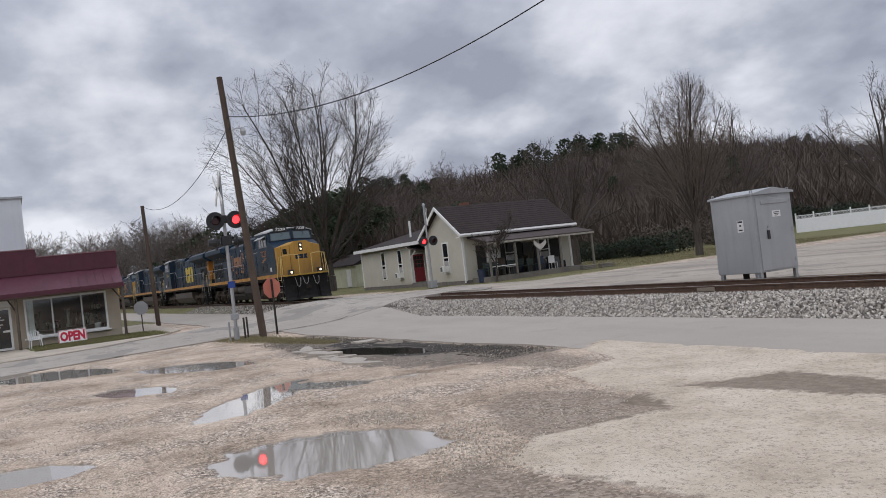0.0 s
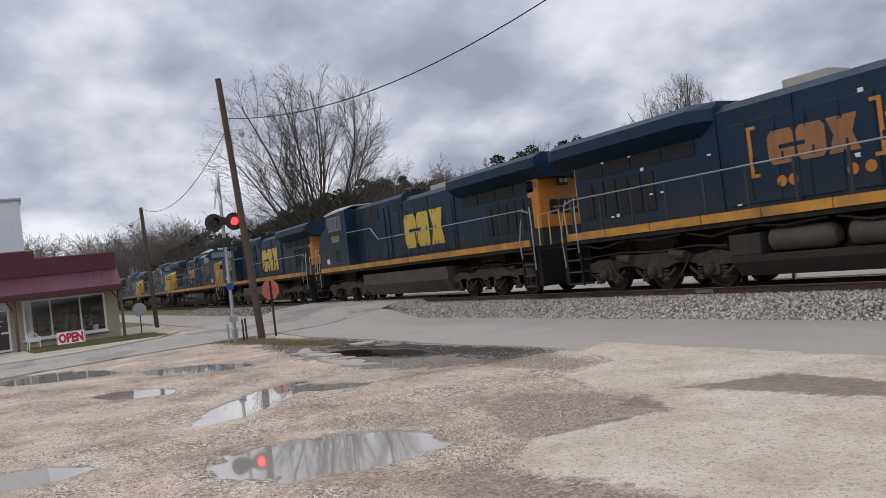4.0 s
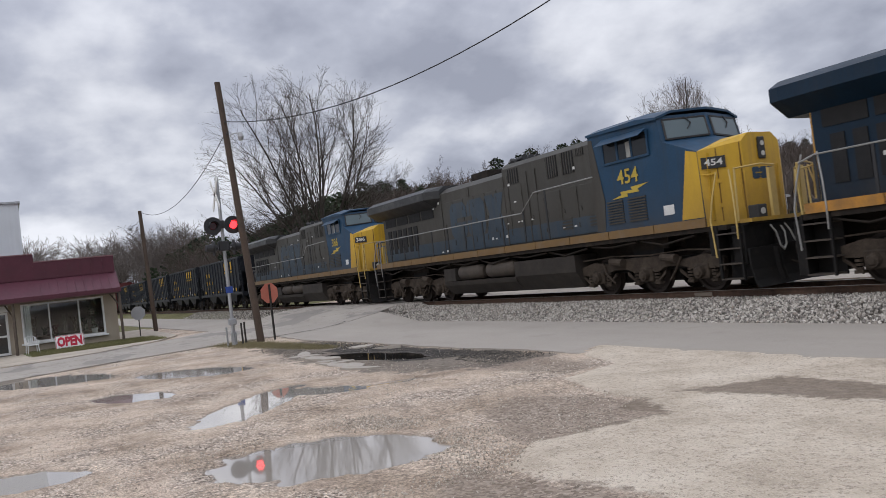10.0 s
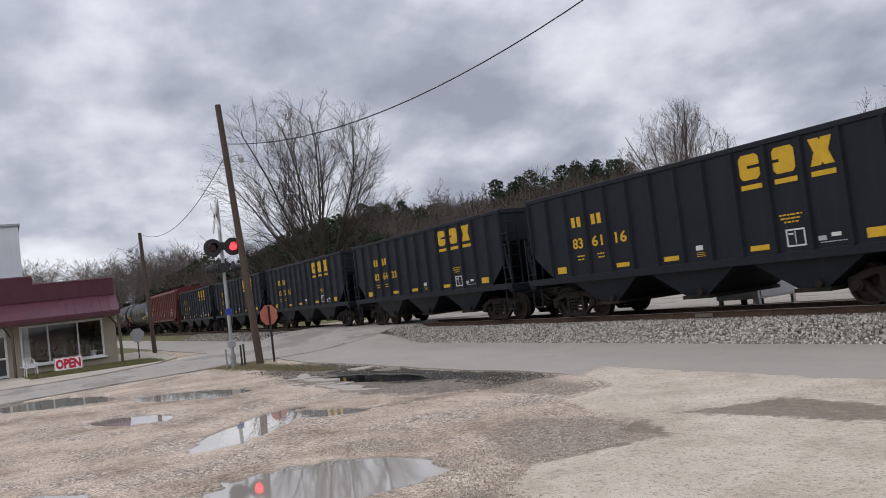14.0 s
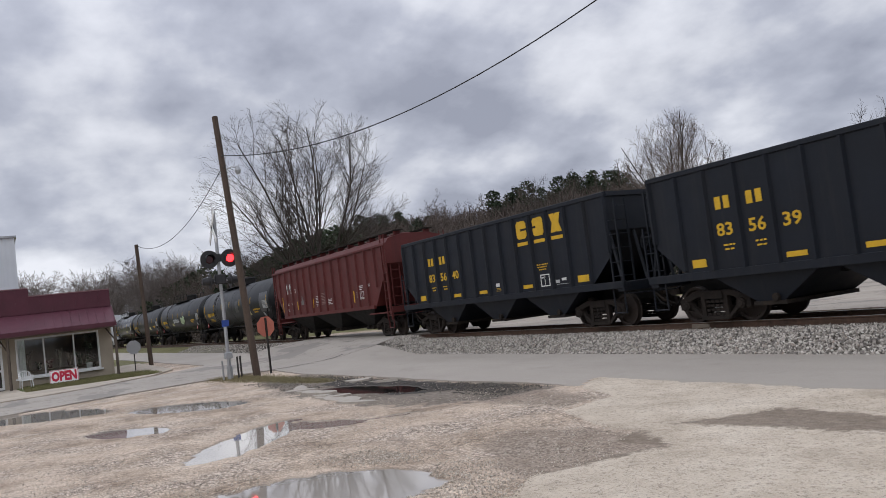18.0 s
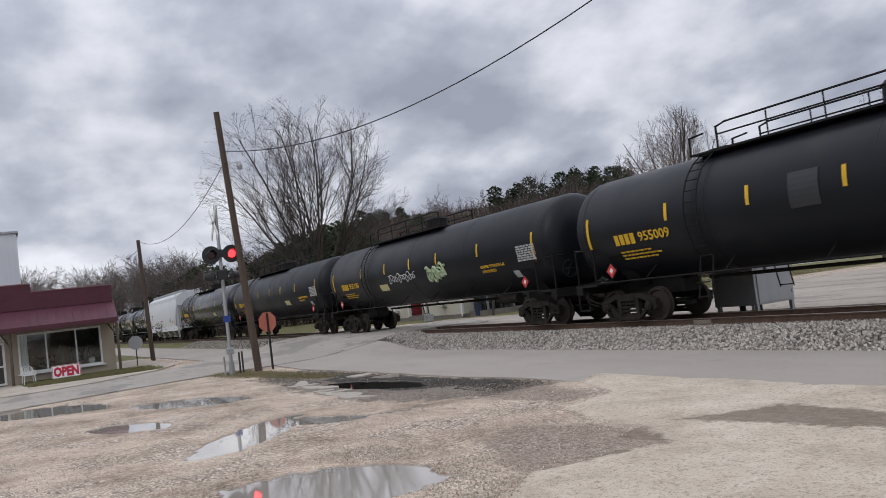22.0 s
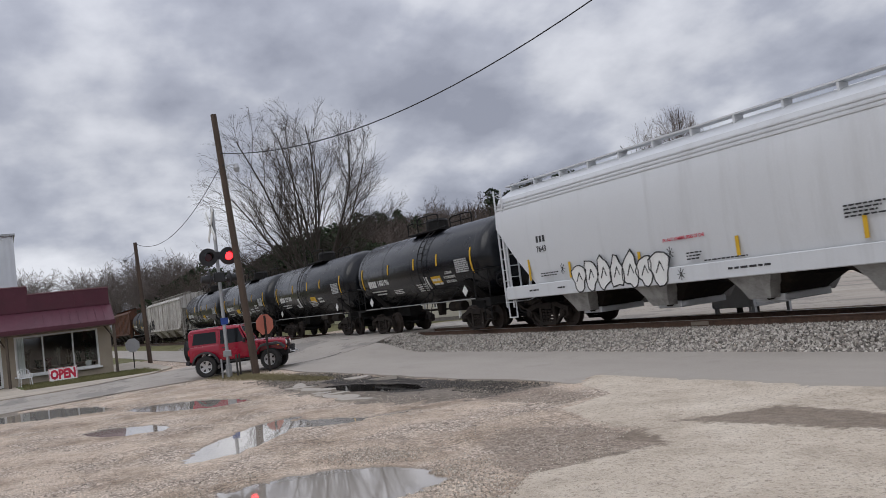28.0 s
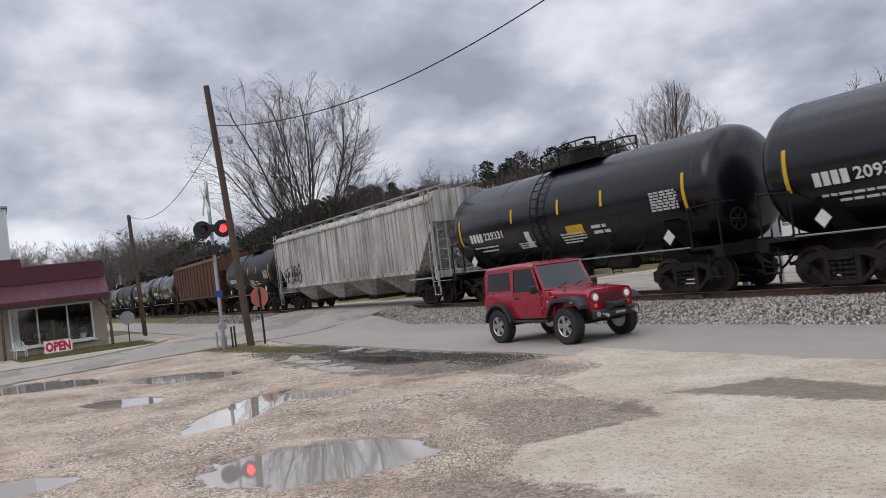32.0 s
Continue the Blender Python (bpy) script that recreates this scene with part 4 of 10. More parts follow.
def twoscale(name, stops):
    m = principled(name, stops[1][1], 0.95)
    nt = m.node_tree
    isl = nt.nodes.new("ShaderNodeNewGeometry").outputs["Random Per Island"]
    col = ramped(nt, isl, stops)
    col = mixed(nt, 0.5, col, ramped(nt, noise_node(nt, 0.06, 4, world=True), [(0.3, stops[0][1]), (0.7, stops[-1][1])]))
    nt.links.new(col, nt.nodes["Principled BSDF"].inputs["Base Color"])
    return m


make_woods()


def make_brush(name, x0, x1, y0, y1, count, h, stops, label, evergreen=False):
    """A hedge or thicket of many small leaves and twigs."""
    rng = random.Random(int(abs(x0) * 7 + count))
    vs, fs, n = [], [], 0
    for _ in range(count * 2):
        x, y = rng.uniform(x0, x1), rng.uniform(y0, y1)
        lump = 0.65 + 0.5 * noise.noise(Vector((x * 0.35, y * 0.35, 8)))
        z = ground_z(x, y) + h * lump * rng.random() ** 0.7
        w = rng.uniform(0.05, 0.15)
        e = Euler((rng.uniform(-1.2, 1.2), rng.uniform(-1.2, 1.2), rng.uniform(0, 6.28))).to_matrix()
        for q in ((-w, -w * 0.4, 0), (w, -w * 0.5, 0), (w * 0.6, w * 0.5, 0.02), (-w * 0.5, w * 0.6, -0.02)):
            vs.append(tuple(Vector((x, y, z)) + e @ Vector(q)))
        fs.append((n, n + 1, n + 2, n + 3)); n += 4
    me = bpy.data.meshes.new(name)
    me.from_pydata(vs, [], fs)
    me.materials.append(twoscale(name + "_leaves", stops))
    return tagged(new(name, me), label, "shrubs", kind="stuff")


evergreen = [(0.0, (0.010, 0.017, 0.010)), (0.5, (0.02, 0.03, 0.016)), (1.0, (0.035, 0.045, 0.025))]
thicket = [(0.0, (0.04, 0.031, 0.025)), (0.5, (0.08, 0.063, 0.05)), (1.0, (0.14, 0.112, 0.09))]
make_brush("evergreen_shrubs", -72, -54, 50, 56, 7000, 2.2, evergreen, "dark evergreen shrubs at the foot of the ridge")
make_brush("evergreen_shrubs", -78, -66, 96, 102, 4500, 3.2, evergreen, "dark ivy thicket behind the white fence")
make_brush("undergrowth", -120, -60, 66, 76, 15000, 4.0, thicket, "brown winter undergrowth below the ridge")
make_brush("undergrowth", -58, -10, 96, 112, 14000, 5.5, thicket, "brown winter undergrowth behind the fence")
make_brush("undergrowth", -150, -95, 36, 52, 9000, 2.0, thicket, "brown winter undergrowth behind the far track")
make_brush("undergrowth", -125, -92, 20.8, 27, 5000, 1.3, thicket, "brown thicket along the railway")


def make_saplings():
    """Thin grey-brown stems that fill the wooded slope."""
    rng = random.Random(77)
    vs, fs, n = [], [], 0
    while n < 4 * 80000:
        az, r = rng.uniform(-18, 33), 102 + 150 * rng.random() ** 1.3
        a = radians(az - 61.46)
        x, y = r * math.sin(a), r * math.cos(a)
        if y < 24 or (20 < az and r < 124):
            continue
        h = rng.uniform(0.8, 3.4) * (0.75 if r > 190 else 1)
        z = ground_z(x, y) - 0.2 + rng.uniform(0, 5.5)
        w = rng.uniform(0.02, 0.06) * (1 + r / 200)
        lx, ly = rng.gauss(0, 0.55) * h, rng.gauss(0, 0.55) * h
        ux, uy = math.cos(a) * w, -math.sin(a) * w
        vs += [(x - ux, y - uy, z), (x + ux, y + uy, z), (x + lx + ux * 0.3, y + ly + uy * 0.3, z + h), (x + lx - ux * 0.3, y + ly - uy * 0.3, z + h)]
        fs.append((n, n + 1, n + 2, n + 3))
        n += 4
    me = bpy.data.meshes.new("saplings")
    me.from_pydata(vs, [], fs)
    me.materials.append(twoscale("sapling_bark", [(0.0, (0.04, 0.03, 0.025)), (0.5, (0.075, 0.058, 0.048)), (1.0, (0.13, 0.103, 0.086))]))
    tagged(new("sapling_woods", me), "dense leafless saplings on the wooded slope", "woods", kind="stuff")


make_saplings()


# ---- the store on the corner; its front faces east ----
maroon = surface("maroon_metal", (0.072, 0.011, 0.023), 0.55, 0.0, 0.18, 1.2, 20, 0.05, (0.09, 0.03, 0.035), 0.3)
maroon_roof = surface("maroon_ribbed_roof", (0.088, 0.021, 0.036), 0.5, 0.0, 0.18, 1.0, 20, 0.05, (0.13, 0.05, 0.065), 0.4, True)
beige = surface("beige_stucco", (0.37, 0.315, 0.245), 0.9, 0, 0.12, 1.0, 60, 0.3, (0.24, 0.2, 0.16), 0.3, True)
white_trim = surface("white_painted_trim", (0.72, 0.72, 0.70), 0.5, 0, 0.08, 2.0, 30, 0.08, (0.45, 0.43, 0.4), 0.3, True)
white_metal = surface("white_ribbed_metal", (0.66, 0.70, 0.72), 0.45, 0, 0.06, 0.7, 20, 0.05, (0.5, 0.52, 0.52), 0.3, True)
post_wood = surface("weathered_post_wood", (0.105, 0.082, 0.064), 0.9, 0, 0.35, 2.0, 40, 0.5, (0.055, 0.045, 0.037), 0.5, True)
glass_dark = principled("shop_glass", (0.012, 0.014, 0.016), 0.04)
glass_dark.node_tree.nodes["Principled BSDF"].inputs["Specular IOR Level"].default_value = 0.8
glass = bpy.data.materials.new("clear_glass")
glass.use_nodes = True
gb = glass.node_tree.nodes["Principled BSDF"]
gb.inputs["Base Color"].default_value, gb.inputs["Roughness"].default_value = (0.9, 0.95, 0.93, 1), 0.02
gb.inputs["Transmission Weight"].default_value, gb.inputs["IOR"].default_value = 1.0, 1.45
FX = -46.3


def make_store():
    st = thing("store", pose(FX, 0, 0), "low corner store with maroon metal awning and beige walls", "store")
    bm = bm_new()      # front wall with a window and a door opening
    for y0, y1, z0, z1 in ((-8, -1.25, 0, 4.5), (-1.25, 0.12, 2.24, 4.5), (0.12, 0.72, 0, 4.5), (0.72, 4.62, 0, 0.55), (0.72, 4.62, 2.54, 4.5), (4.62, 5.25, 0, 4.5)):
        box(bm, -0.25, 0, y0, y1, z0, z1)
    part("front_wall", bm, beige, st)
    bm = bm_new()
    box(bm, -13, -0.25, 5.0, 5.25, 0, 4.5); box(bm, -13, -0.25, -8, -7.75, 0, 4.5); box(bm, -13, -12.75, -7.75, 5.0, 0, 4.5)
    part("side_wall", bm, beige, st)
    part("roof", box(bm_new(), -13.1, -0.05, -8.1, 5.3, 4.5, 4.58), maroon, st)
    part("shop_floor", box(bm_new(), -13, -0.25, -7.8, 5.0, 0.02, 0.1), surface("shop_floor", (0.16, 0.13, 0.1), 0.5), st)
    bm = bm_new()
    box(bm, 0.0, 0.14, 1.52, 5.32, 3.74, 4.61); box(bm, 0.0, 0.14, -8.1, 1.52, 3.74, 5.03)
    for i in range(24):
        y = -7.9 + i * 0.55
        box(bm, 0.14, 0.16, y, y + 0.05, 3.76, 4.58 if y > 1.5 else 5.0)
    part("parapet", bm, maroon, st)
    bm = bm_new()
    box(bm, -0.02, 0.17, 1.5, 5.34, 4.61, 4.66); box(bm, -0.02, 0.17, -8.1, 1.5, 5.03, 5.08)
    part("parapet_cap", bm, surface("cap_metal", (0.2, 0.09, 0.1), 0.4), st)
    aw = part("awning", loft(bm_new(), [[(0.02, y, 3.78), (1.35, y, 2.86), (1.35, y, 2.80), (0.02, y, 3.70)] for y in (-8.1, 5.38)]), maroon_roof, st, "sloping maroon ribbed awning")
    for i in range(34):
        y = -8.0 + i * 0.404
        part("rib", loft(bm_new(), [[(0.02, y + d, 3.785), (1.355, y + d, 2.865), (1.355, y + d, 2.90), (0.02, y + d, 3.82)] for d in (0, 0.045)]), maroon_roof, aw)
    part("fascia", box(bm_new(), 1.33, 1.38, -8.1, 5.4, 2.66, 2.87), maroon, aw)
    bm = bm_new()
    box(bm, 0.0, 1.33, -8.0, 5.3, 2.60, 2.66)
    part("soffit", bm, surface("soffit_board", (0.12, 0.08, 0.07), 0.9), aw)
    for y in (0.38, 5.30):
        bm = bm_new()
        tube(bm, (1.15, y, 0), (1.15, y, 2.6), 0.075, 0.07, 7)
        tube(bm, (1.1, y - 0.02, 1.95), (0.3, y - 0.35, 2.6), 0.04, 0.04, 6)
        part("post", bm, post_wood, st, "rough wooden awning post")
    win = part("window", frame_bars(0.72, 4.62, 0.55, 2.54, 0.09, 0.03), white_trim, st, "wide white-framed shop window")
    for y in (2.0, 3.4):
        part("mullion", box(bm_new(), -0.1, 0.02, y - 0.035, y + 0.035, 0.62, 2.47), white_trim, win)
    for a, b in ((0.8, 1.97), (2.03, 3.37), (3.43, 4.55)):
        part("pane", box(bm_new(), -0.075, -0.065, a, b, 0.6, 2.5), glass, win).visible_shadow = False
    part("window_sill", box(bm_new(), -0.05, 0.14, 0.62, 4.72, 0.47, 0.55, 0.008), white_trim, win)
    dr = part("door", frame_bars(-1.25, 0.12, 0.1, 2.24, 0.11, 0.02), white_trim, st, "white-framed glass shop door")
    part("pane", box(bm_new(), -0.075, -0.065, -1.15, 0.02, 0.2, 2.14), glass_dark, dr)
    part("push_bar", box(bm_new(), 0.0, 0.05, -0.32, 0.02, 1.0, 1.1, 0.01), white_trim, dr)
    for i, (z, w) in enumerate(((1.75, 0.6), (1.62, 0.75), (1.5, 0.5), (1.38, 0.66), (1.25, 0.55))):
        part("notice_line", box(bm_new(), -0.062, -0.058, -0.95, -0.95 + w, z, z + 0.045), white_trim, dr)
    part("transom", box(bm_new(), -0.02, 0.05, -1.3, 0.16, 2.26, 2.56), white_trim, st)
    # goods behind the window
    rng = random.Random(8)
    tones = [surface("goods_" + n, c, 0.7) for n, c in (("tan", (0.12, 0.08, 0.05)), ("leaf", (0.03, 0.05, 0.02)), ("red", (0.10, 0.03, 0.025)), ("cream", (0.25, 0.22, 0.18)))]
    for i in range(6):
        y, x = 1.3 + i * 0.48, rng.uniform(-1.5, -0.7)
        h = rng.uniform(0.3, 1.0)
        bm = bm_new()
        tube(bm, (0, 0, 0), (0, 0, h * 0.45), 0.09, 0.12, 8)
        for _ in range(26):
            a, e = rng.uniform(0, 6.28), rng.uniform(0.25, 1.0)
            tube(bm, (0, 0, h * 0.4), (math.cos(a) * 0.2 * e, math.sin(a) * 0.2 * e, h * 0.45 + e * h * 0.6), 0.02, 0.035, 4)
        ob = part("potted_plant", bm, tones[i % 4])
        ob.matrix_basis = pose(FX + x, y, 0.85)
        tagged(ob, "dried arrangement in a pot on the display shelf", "plant", "goods in the shop window")
    ct = thing("curtain", pose(FX - 0.2, 0.82, 0.62), "pale curtain drawn to the side of the shop window", "curtain")
    for i in range(5):
        part("fold", tube(bm_new(), (0.02 * (i % 2), i * 0.07, 0), (0.02 * (i % 2), i * 0.07, 1.85), 0.045, 0.045, 8), white_trim, ct)
    fp = thing("house_plant", pose(FX - 0.45, 4.1, 0.62), "tall leafy plant in a white pot in the shop window", "plant")
    part("pot", tube(bm_new(), (0, 0, 0), (0, 0, 0.28), 0.13, 0.17, 14), white_trim, fp)
    bm = bm_new()
    for _ in range(90):
        a, z, q = rng.uniform(0, 6.28), rng.uniform(0.3, 1.75), rng.uniform(0.04, 0.30)
        w = rng.uniform(0.05, 0.10)
        c = Vector((math.cos(a) * q, math.sin(a) * q, z))
        e = Euler((rng.uniform(-0.9, 0.9), rng.uniform(-0.9, 0.9), rng.uniform(0, 6.28))).to_matrix()
        bm.faces.new([bm.verts.new(c + e @ Vector(p)) for p in ((-w, 0, 0), (0, -w * 0.5, 0.01), (w, 0, 0), (0, w * 0.5, 0.01))])
    part("foliage", bm, surface("plant_green", (0.06, 0.09, 0.04), 0.6), fp)
    ds = thing("display_shelf", pose(FX - 1.0, 2.7, 0.1), "low wooden display shelf behind the shop window", "shelf")
    part("board", box(bm_new(), -0.7, 0.6, -1.9, 1.9, 0.70, 0.75), tones[0], ds)
    for x in (-0.6, 0.5):
        for y in (-1.8, 1.8):
            part("leg", box(bm_new(), x - 0.03, x + 0.03, y - 0.03, y + 0.03, 0, 0.7), tones[0], ds)
    return st


def frame_bars(y0, y1, z0, z1, w, proud):
    bm = bm_new()
    for a, b, c, d in ((y0, y1, z0, z0 + w), (y0, y1, z1 - w, z1), (y0, y0 + w, z0 + w, z1 - w), (y1 - w, y1, z0 + w, z1 - w)):
        box(bm, -0.12, proud, a, b, c, d)
    return bm


make_store()

wb = thing("metal_building", pose(-56, 0, 0), "tall white ribbed metal building behind the store", "building")
part("wall", box(bm_new(), -16, 0, -14, 1.35, 0, 8.9), white_metal, wb)
bm = bm_new()
for i in range(50):
    box(bm, 0, 0.03, -13.9 + i * 0.305, -13.84 + i * 0.305, 0.1, 8.85)
part("siding_ribs", bm, white_metal, wb)
part("roof_trim", box(bm_new(), -16.1, 0.12, -14.1, 1.45, 8.9, 9.02), surface("grey_trim", (0.4, 0.42, 0.43), 0.4, 0.5), wb)
part("base_trim", box(bm_new(), 0.0, 0.1, -14.0, 1.4, 5.35, 5.5), surface("dark_trim", (0.06, 0.065, 0.07), 0.5), wb)

red_paint = surface("red_sign_paint", (0.55, 0.016, 0.05), 0.5, 0, 0.1)
sg = thing("open_sign", pose(-45.2, 2.76, 0.07, 0, -6, 0), "white sign board with red letters leaning by the store", "sign")
part("board", box(bm_new(), -0.02, 0.02, -0.66, 0.66, 0, 0.70, 0.006), surface("sign_white", (0.86, 0.86, 0.85), 0.5, 0, 0.04), sg)
bm = bm_new()
for a, b, c, d in ((-0.645, 0.645, 0.665, 0.685), (-0.645, 0.645, 0.015, 0.035), (-0.645, -0.625, 0.035, 0.665), (0.625, 0.645, 0.035, 0.665)):
    box(bm, 0.02, 0.024, a, b, c, d)
part("border", bm, red_paint, sg)
writing("lettering", "OPEN", 0.62, red_paint, sg, pose(0.024, 0, 0.35, 90, 0, 90), 1.16, "bold red capitals", bold=0.055)

ch = thing("plastic_chair", pose(-44.9, 1.05, 0.07, 0, 0, 100), "white moulded plastic garden chair by the shop window", "chair")
plastic = surface("white_plastic", (0.75, 0.75, 0.74), 0.45, 0, 0.05)
part("seat", box(bm_new(), -0.24, 0.24, -0.22, 0.22, 0.40, 0.44, 0.015), plastic, ch)
bm = bm_new()
for i in range(5):
    tube(bm, (-0.18 + i * 0.09, 0.22, 0.44), (-0.2 + i * 0.1, 0.33, 0.80), 0.018, 0.018, 5)
rod(bm, [(-0.25, 0.22, 0.42), (-0.25, 0.34, 0.76), (-0.12, 0.36, 0.86), (0.12, 0.36, 0.86), (0.25, 0.34, 0.76), (0.25, 0.22, 0.42)], 0.024)
part("backrest", bm, plastic, ch)
for sx in (-1, 1):
    part("armrest", rod(bm_new(), [(sx * 0.26, -0.2, 0.42), (sx * 0.27, -0.2, 0.62), (sx * 0.27, 0.27, 0.64)], 0.022), plastic, ch)
    for y in (-0.2, 0.22):
        part("leg", tube(bm_new(), (sx * 0.23, y, 0.42), (sx * 0.26, y * 1.2, 0), 0.026, 0.018, 6), plastic, ch)


def make_grass(name, outline_fn, count, h, label, stops, seed):
    """Short grass blades over a patch of the plan."""
    rng = random.Random(seed)
    vs, fs, n = [], [], 0
    while n < count * 3:
        x, y = outline_fn(rng)
        z = ground_z(x, y) + (0.07 if x < -36.5 and y < 8.4 else 0)
        a, l = rng.uniform(0, 6.28), rng.uniform(0.4, 1.0) * h
        w = 0.012
        vs += [(x - w * math.sin(a), y + w * math.cos(a), z), (x + w * math.sin(a), y - w * math.cos(a), z),
               (x + math.cos(a) * l * rng.uniform(0.1, 0.9), y + math.sin(a) * l * rng.uniform(0.1, 0.9), z + l)]
        fs.append((n, n + 1, n + 2)); n += 3
    me = bpy.data.meshes.new(name)
    me.from_pydata(vs, [], fs)
    me.materials.append(twoscale(name + "_blades", stops))
    tagged(new(name, me), label, "grass", kind="stuff")


green_mix = [(0.0, (0.07, 0.085, 0.025)), (0.5, (0.12, 0.13, 0.045)), (1.0, (0.22, 0.19, 0.09))]
dead_mix = [(0.0, (0.10, 0.085, 0.04)), (0.5, (0.19, 0.165, 0.08)), (1.0, (0.30, 0.26, 0.15))]
make_grass("verge_grass", lambda r: (r.uniform(-46.2, -41.2), r.uniform(0.9, 5.4 + r.random() * 1.6)), 26000, 0.12, "short green grass strip beside the store", green_mix, 1)
bm = bm_new()
prism(bm, [(-46.2, 0.6), (-42.4, 0.8), (-41.2, 3.5), (-41.4, 6.2), (-43, 7.0), (-46.2, 6.4)], "z", 0.05, 0.085)
tagged(part("ground", bm, surface("turf", (0.10, 0.12, 0.035), 0.95, 0, 0.4, 1.5, 30, 0.5, (0.2, 0.165, 0.1), 0.5)), "grassy earth strip in front of the store", "lawn", kind="structure")


def island(r):
    f = r.random()
    x = -31.4 + 8.8 * f
    return x + r.gauss(0, 0.25), 7.5 + 1.0 * f + r.gauss(0, 0.42 * (1 - 0.6 * f)) - 0.25


make_grass("island_grass", island, 10000, 0.075, "patchy dry grass round the pole and the signal", dead_mix, 2)
make_grass("lawn_grass", lambda r: (r.uniform(-62, -38.5), r.uniform(27 if r.random() < 0.3 else 36, 62)), 30000, 0.12, "pale winter lawn behind the house", dead_mix, 3)


# ---- the white house beyond the crossing; its gable faces the track ----
siding_mat = surface("white_siding", (0.50, 0.475, 0.40), 0.6, 0, 0.08, 0.9, 30, 0.08, (0.40, 0.37, 0.29), 0.35, True)
shingle_mat = surface("brown_shingles", (0.020, 0.0115, 0.0105), 0.9, 0, 0.35, 1.2, 25, 0.6, (0.034, 0.020, 0.018), 0.5)
porch_roof_mat = surface("dark_porch_roof", (0.05, 0.036, 0.033), 0.85, 0, 0.3, 1.2, 25, 0.4)
old_wood = surface("grey_porch_wood", (0.16, 0.145, 0.125), 0.9, 0, 0.3, 1.5, 30, 0.5)
door_red = surface("red_door_paint", (0.20, 0.016, 0.025), 0.5, 0, 0.12)
stone_mat = surface("stone_footing", (0.17, 0.155, 0.14), 0.9, 0, 0.4, 3, 20, 0.6)
curtain = surface("grey_curtain", (0.35, 0.34, 0.32), 0.9)


def window_unit(parent, m, w, h, label="narrow sash window with white trim"):
    """A sash window in the wall plane; x along the wall, z up, facing -y."""
    bm = bm_new()
    for a, b, c, d in ((-w / 2 - 0.09, w / 2 + 0.09, -0.10, 0.0), (-w / 2 - 0.09, w / 2 + 0.09, h, h + 0.1), (-w / 2 - 0.09, -w / 2, 0, h), (w / 2, w / 2 + 0.09, 0, h), (-w / 2, w / 2, h * 0.49, h * 0.53)):
        box(bm, a, b, -0.05, 0.04, c, d)
    wn = part("window", bm, white_trim, parent, label)
    wn.matrix_basis = m
    for z0, z1 in ((0.0, h * 0.49), (h * 0.53, h)):
        part("pane", box(bm_new(), -w / 2, w / 2, -0.01, 0.0, z0, z1), glass_dark, wn)
    part("curtain", box(bm_new(), -w / 2, w / 2, -0.016, -0.012, h * 0.04, h * 0.40), curtain, wn)
    return wn


def clapboards(bm, x0, x1, y, z0, z1, step=0.16, facing=-1, axis="x", gaps=()):
    """Overlapping boards on a wall that faces along y (or x); gaps: (a, b, z0, z1) left open."""
    n = int((z1 - z0) / step)
    for i in range(n):
        a, b = z0 + i * step, z0 + (i + 1) * step
        spans = [(x0, x1)]
        for g0, g1, h0, h1 in gaps:
            if b > h0 and a < h1:
                spans = [s for p, q in spans for s in ((p, min(q, g0)), (max(p, g1), q)) if s[1] > s[0] + 0.01]
        for p, q in spans:
            pr = [(y, a), (y + facing * 0.028, a), (y + facing * 0.008, b), (y, b)]
            if axis == "x":
                prism(bm, pr, "x", p, q)
            else:
                vs = [(u, p, v) for u, v in pr], [(u, q, v) for u, v in pr]
                loft(bm, list(vs))
    return bm


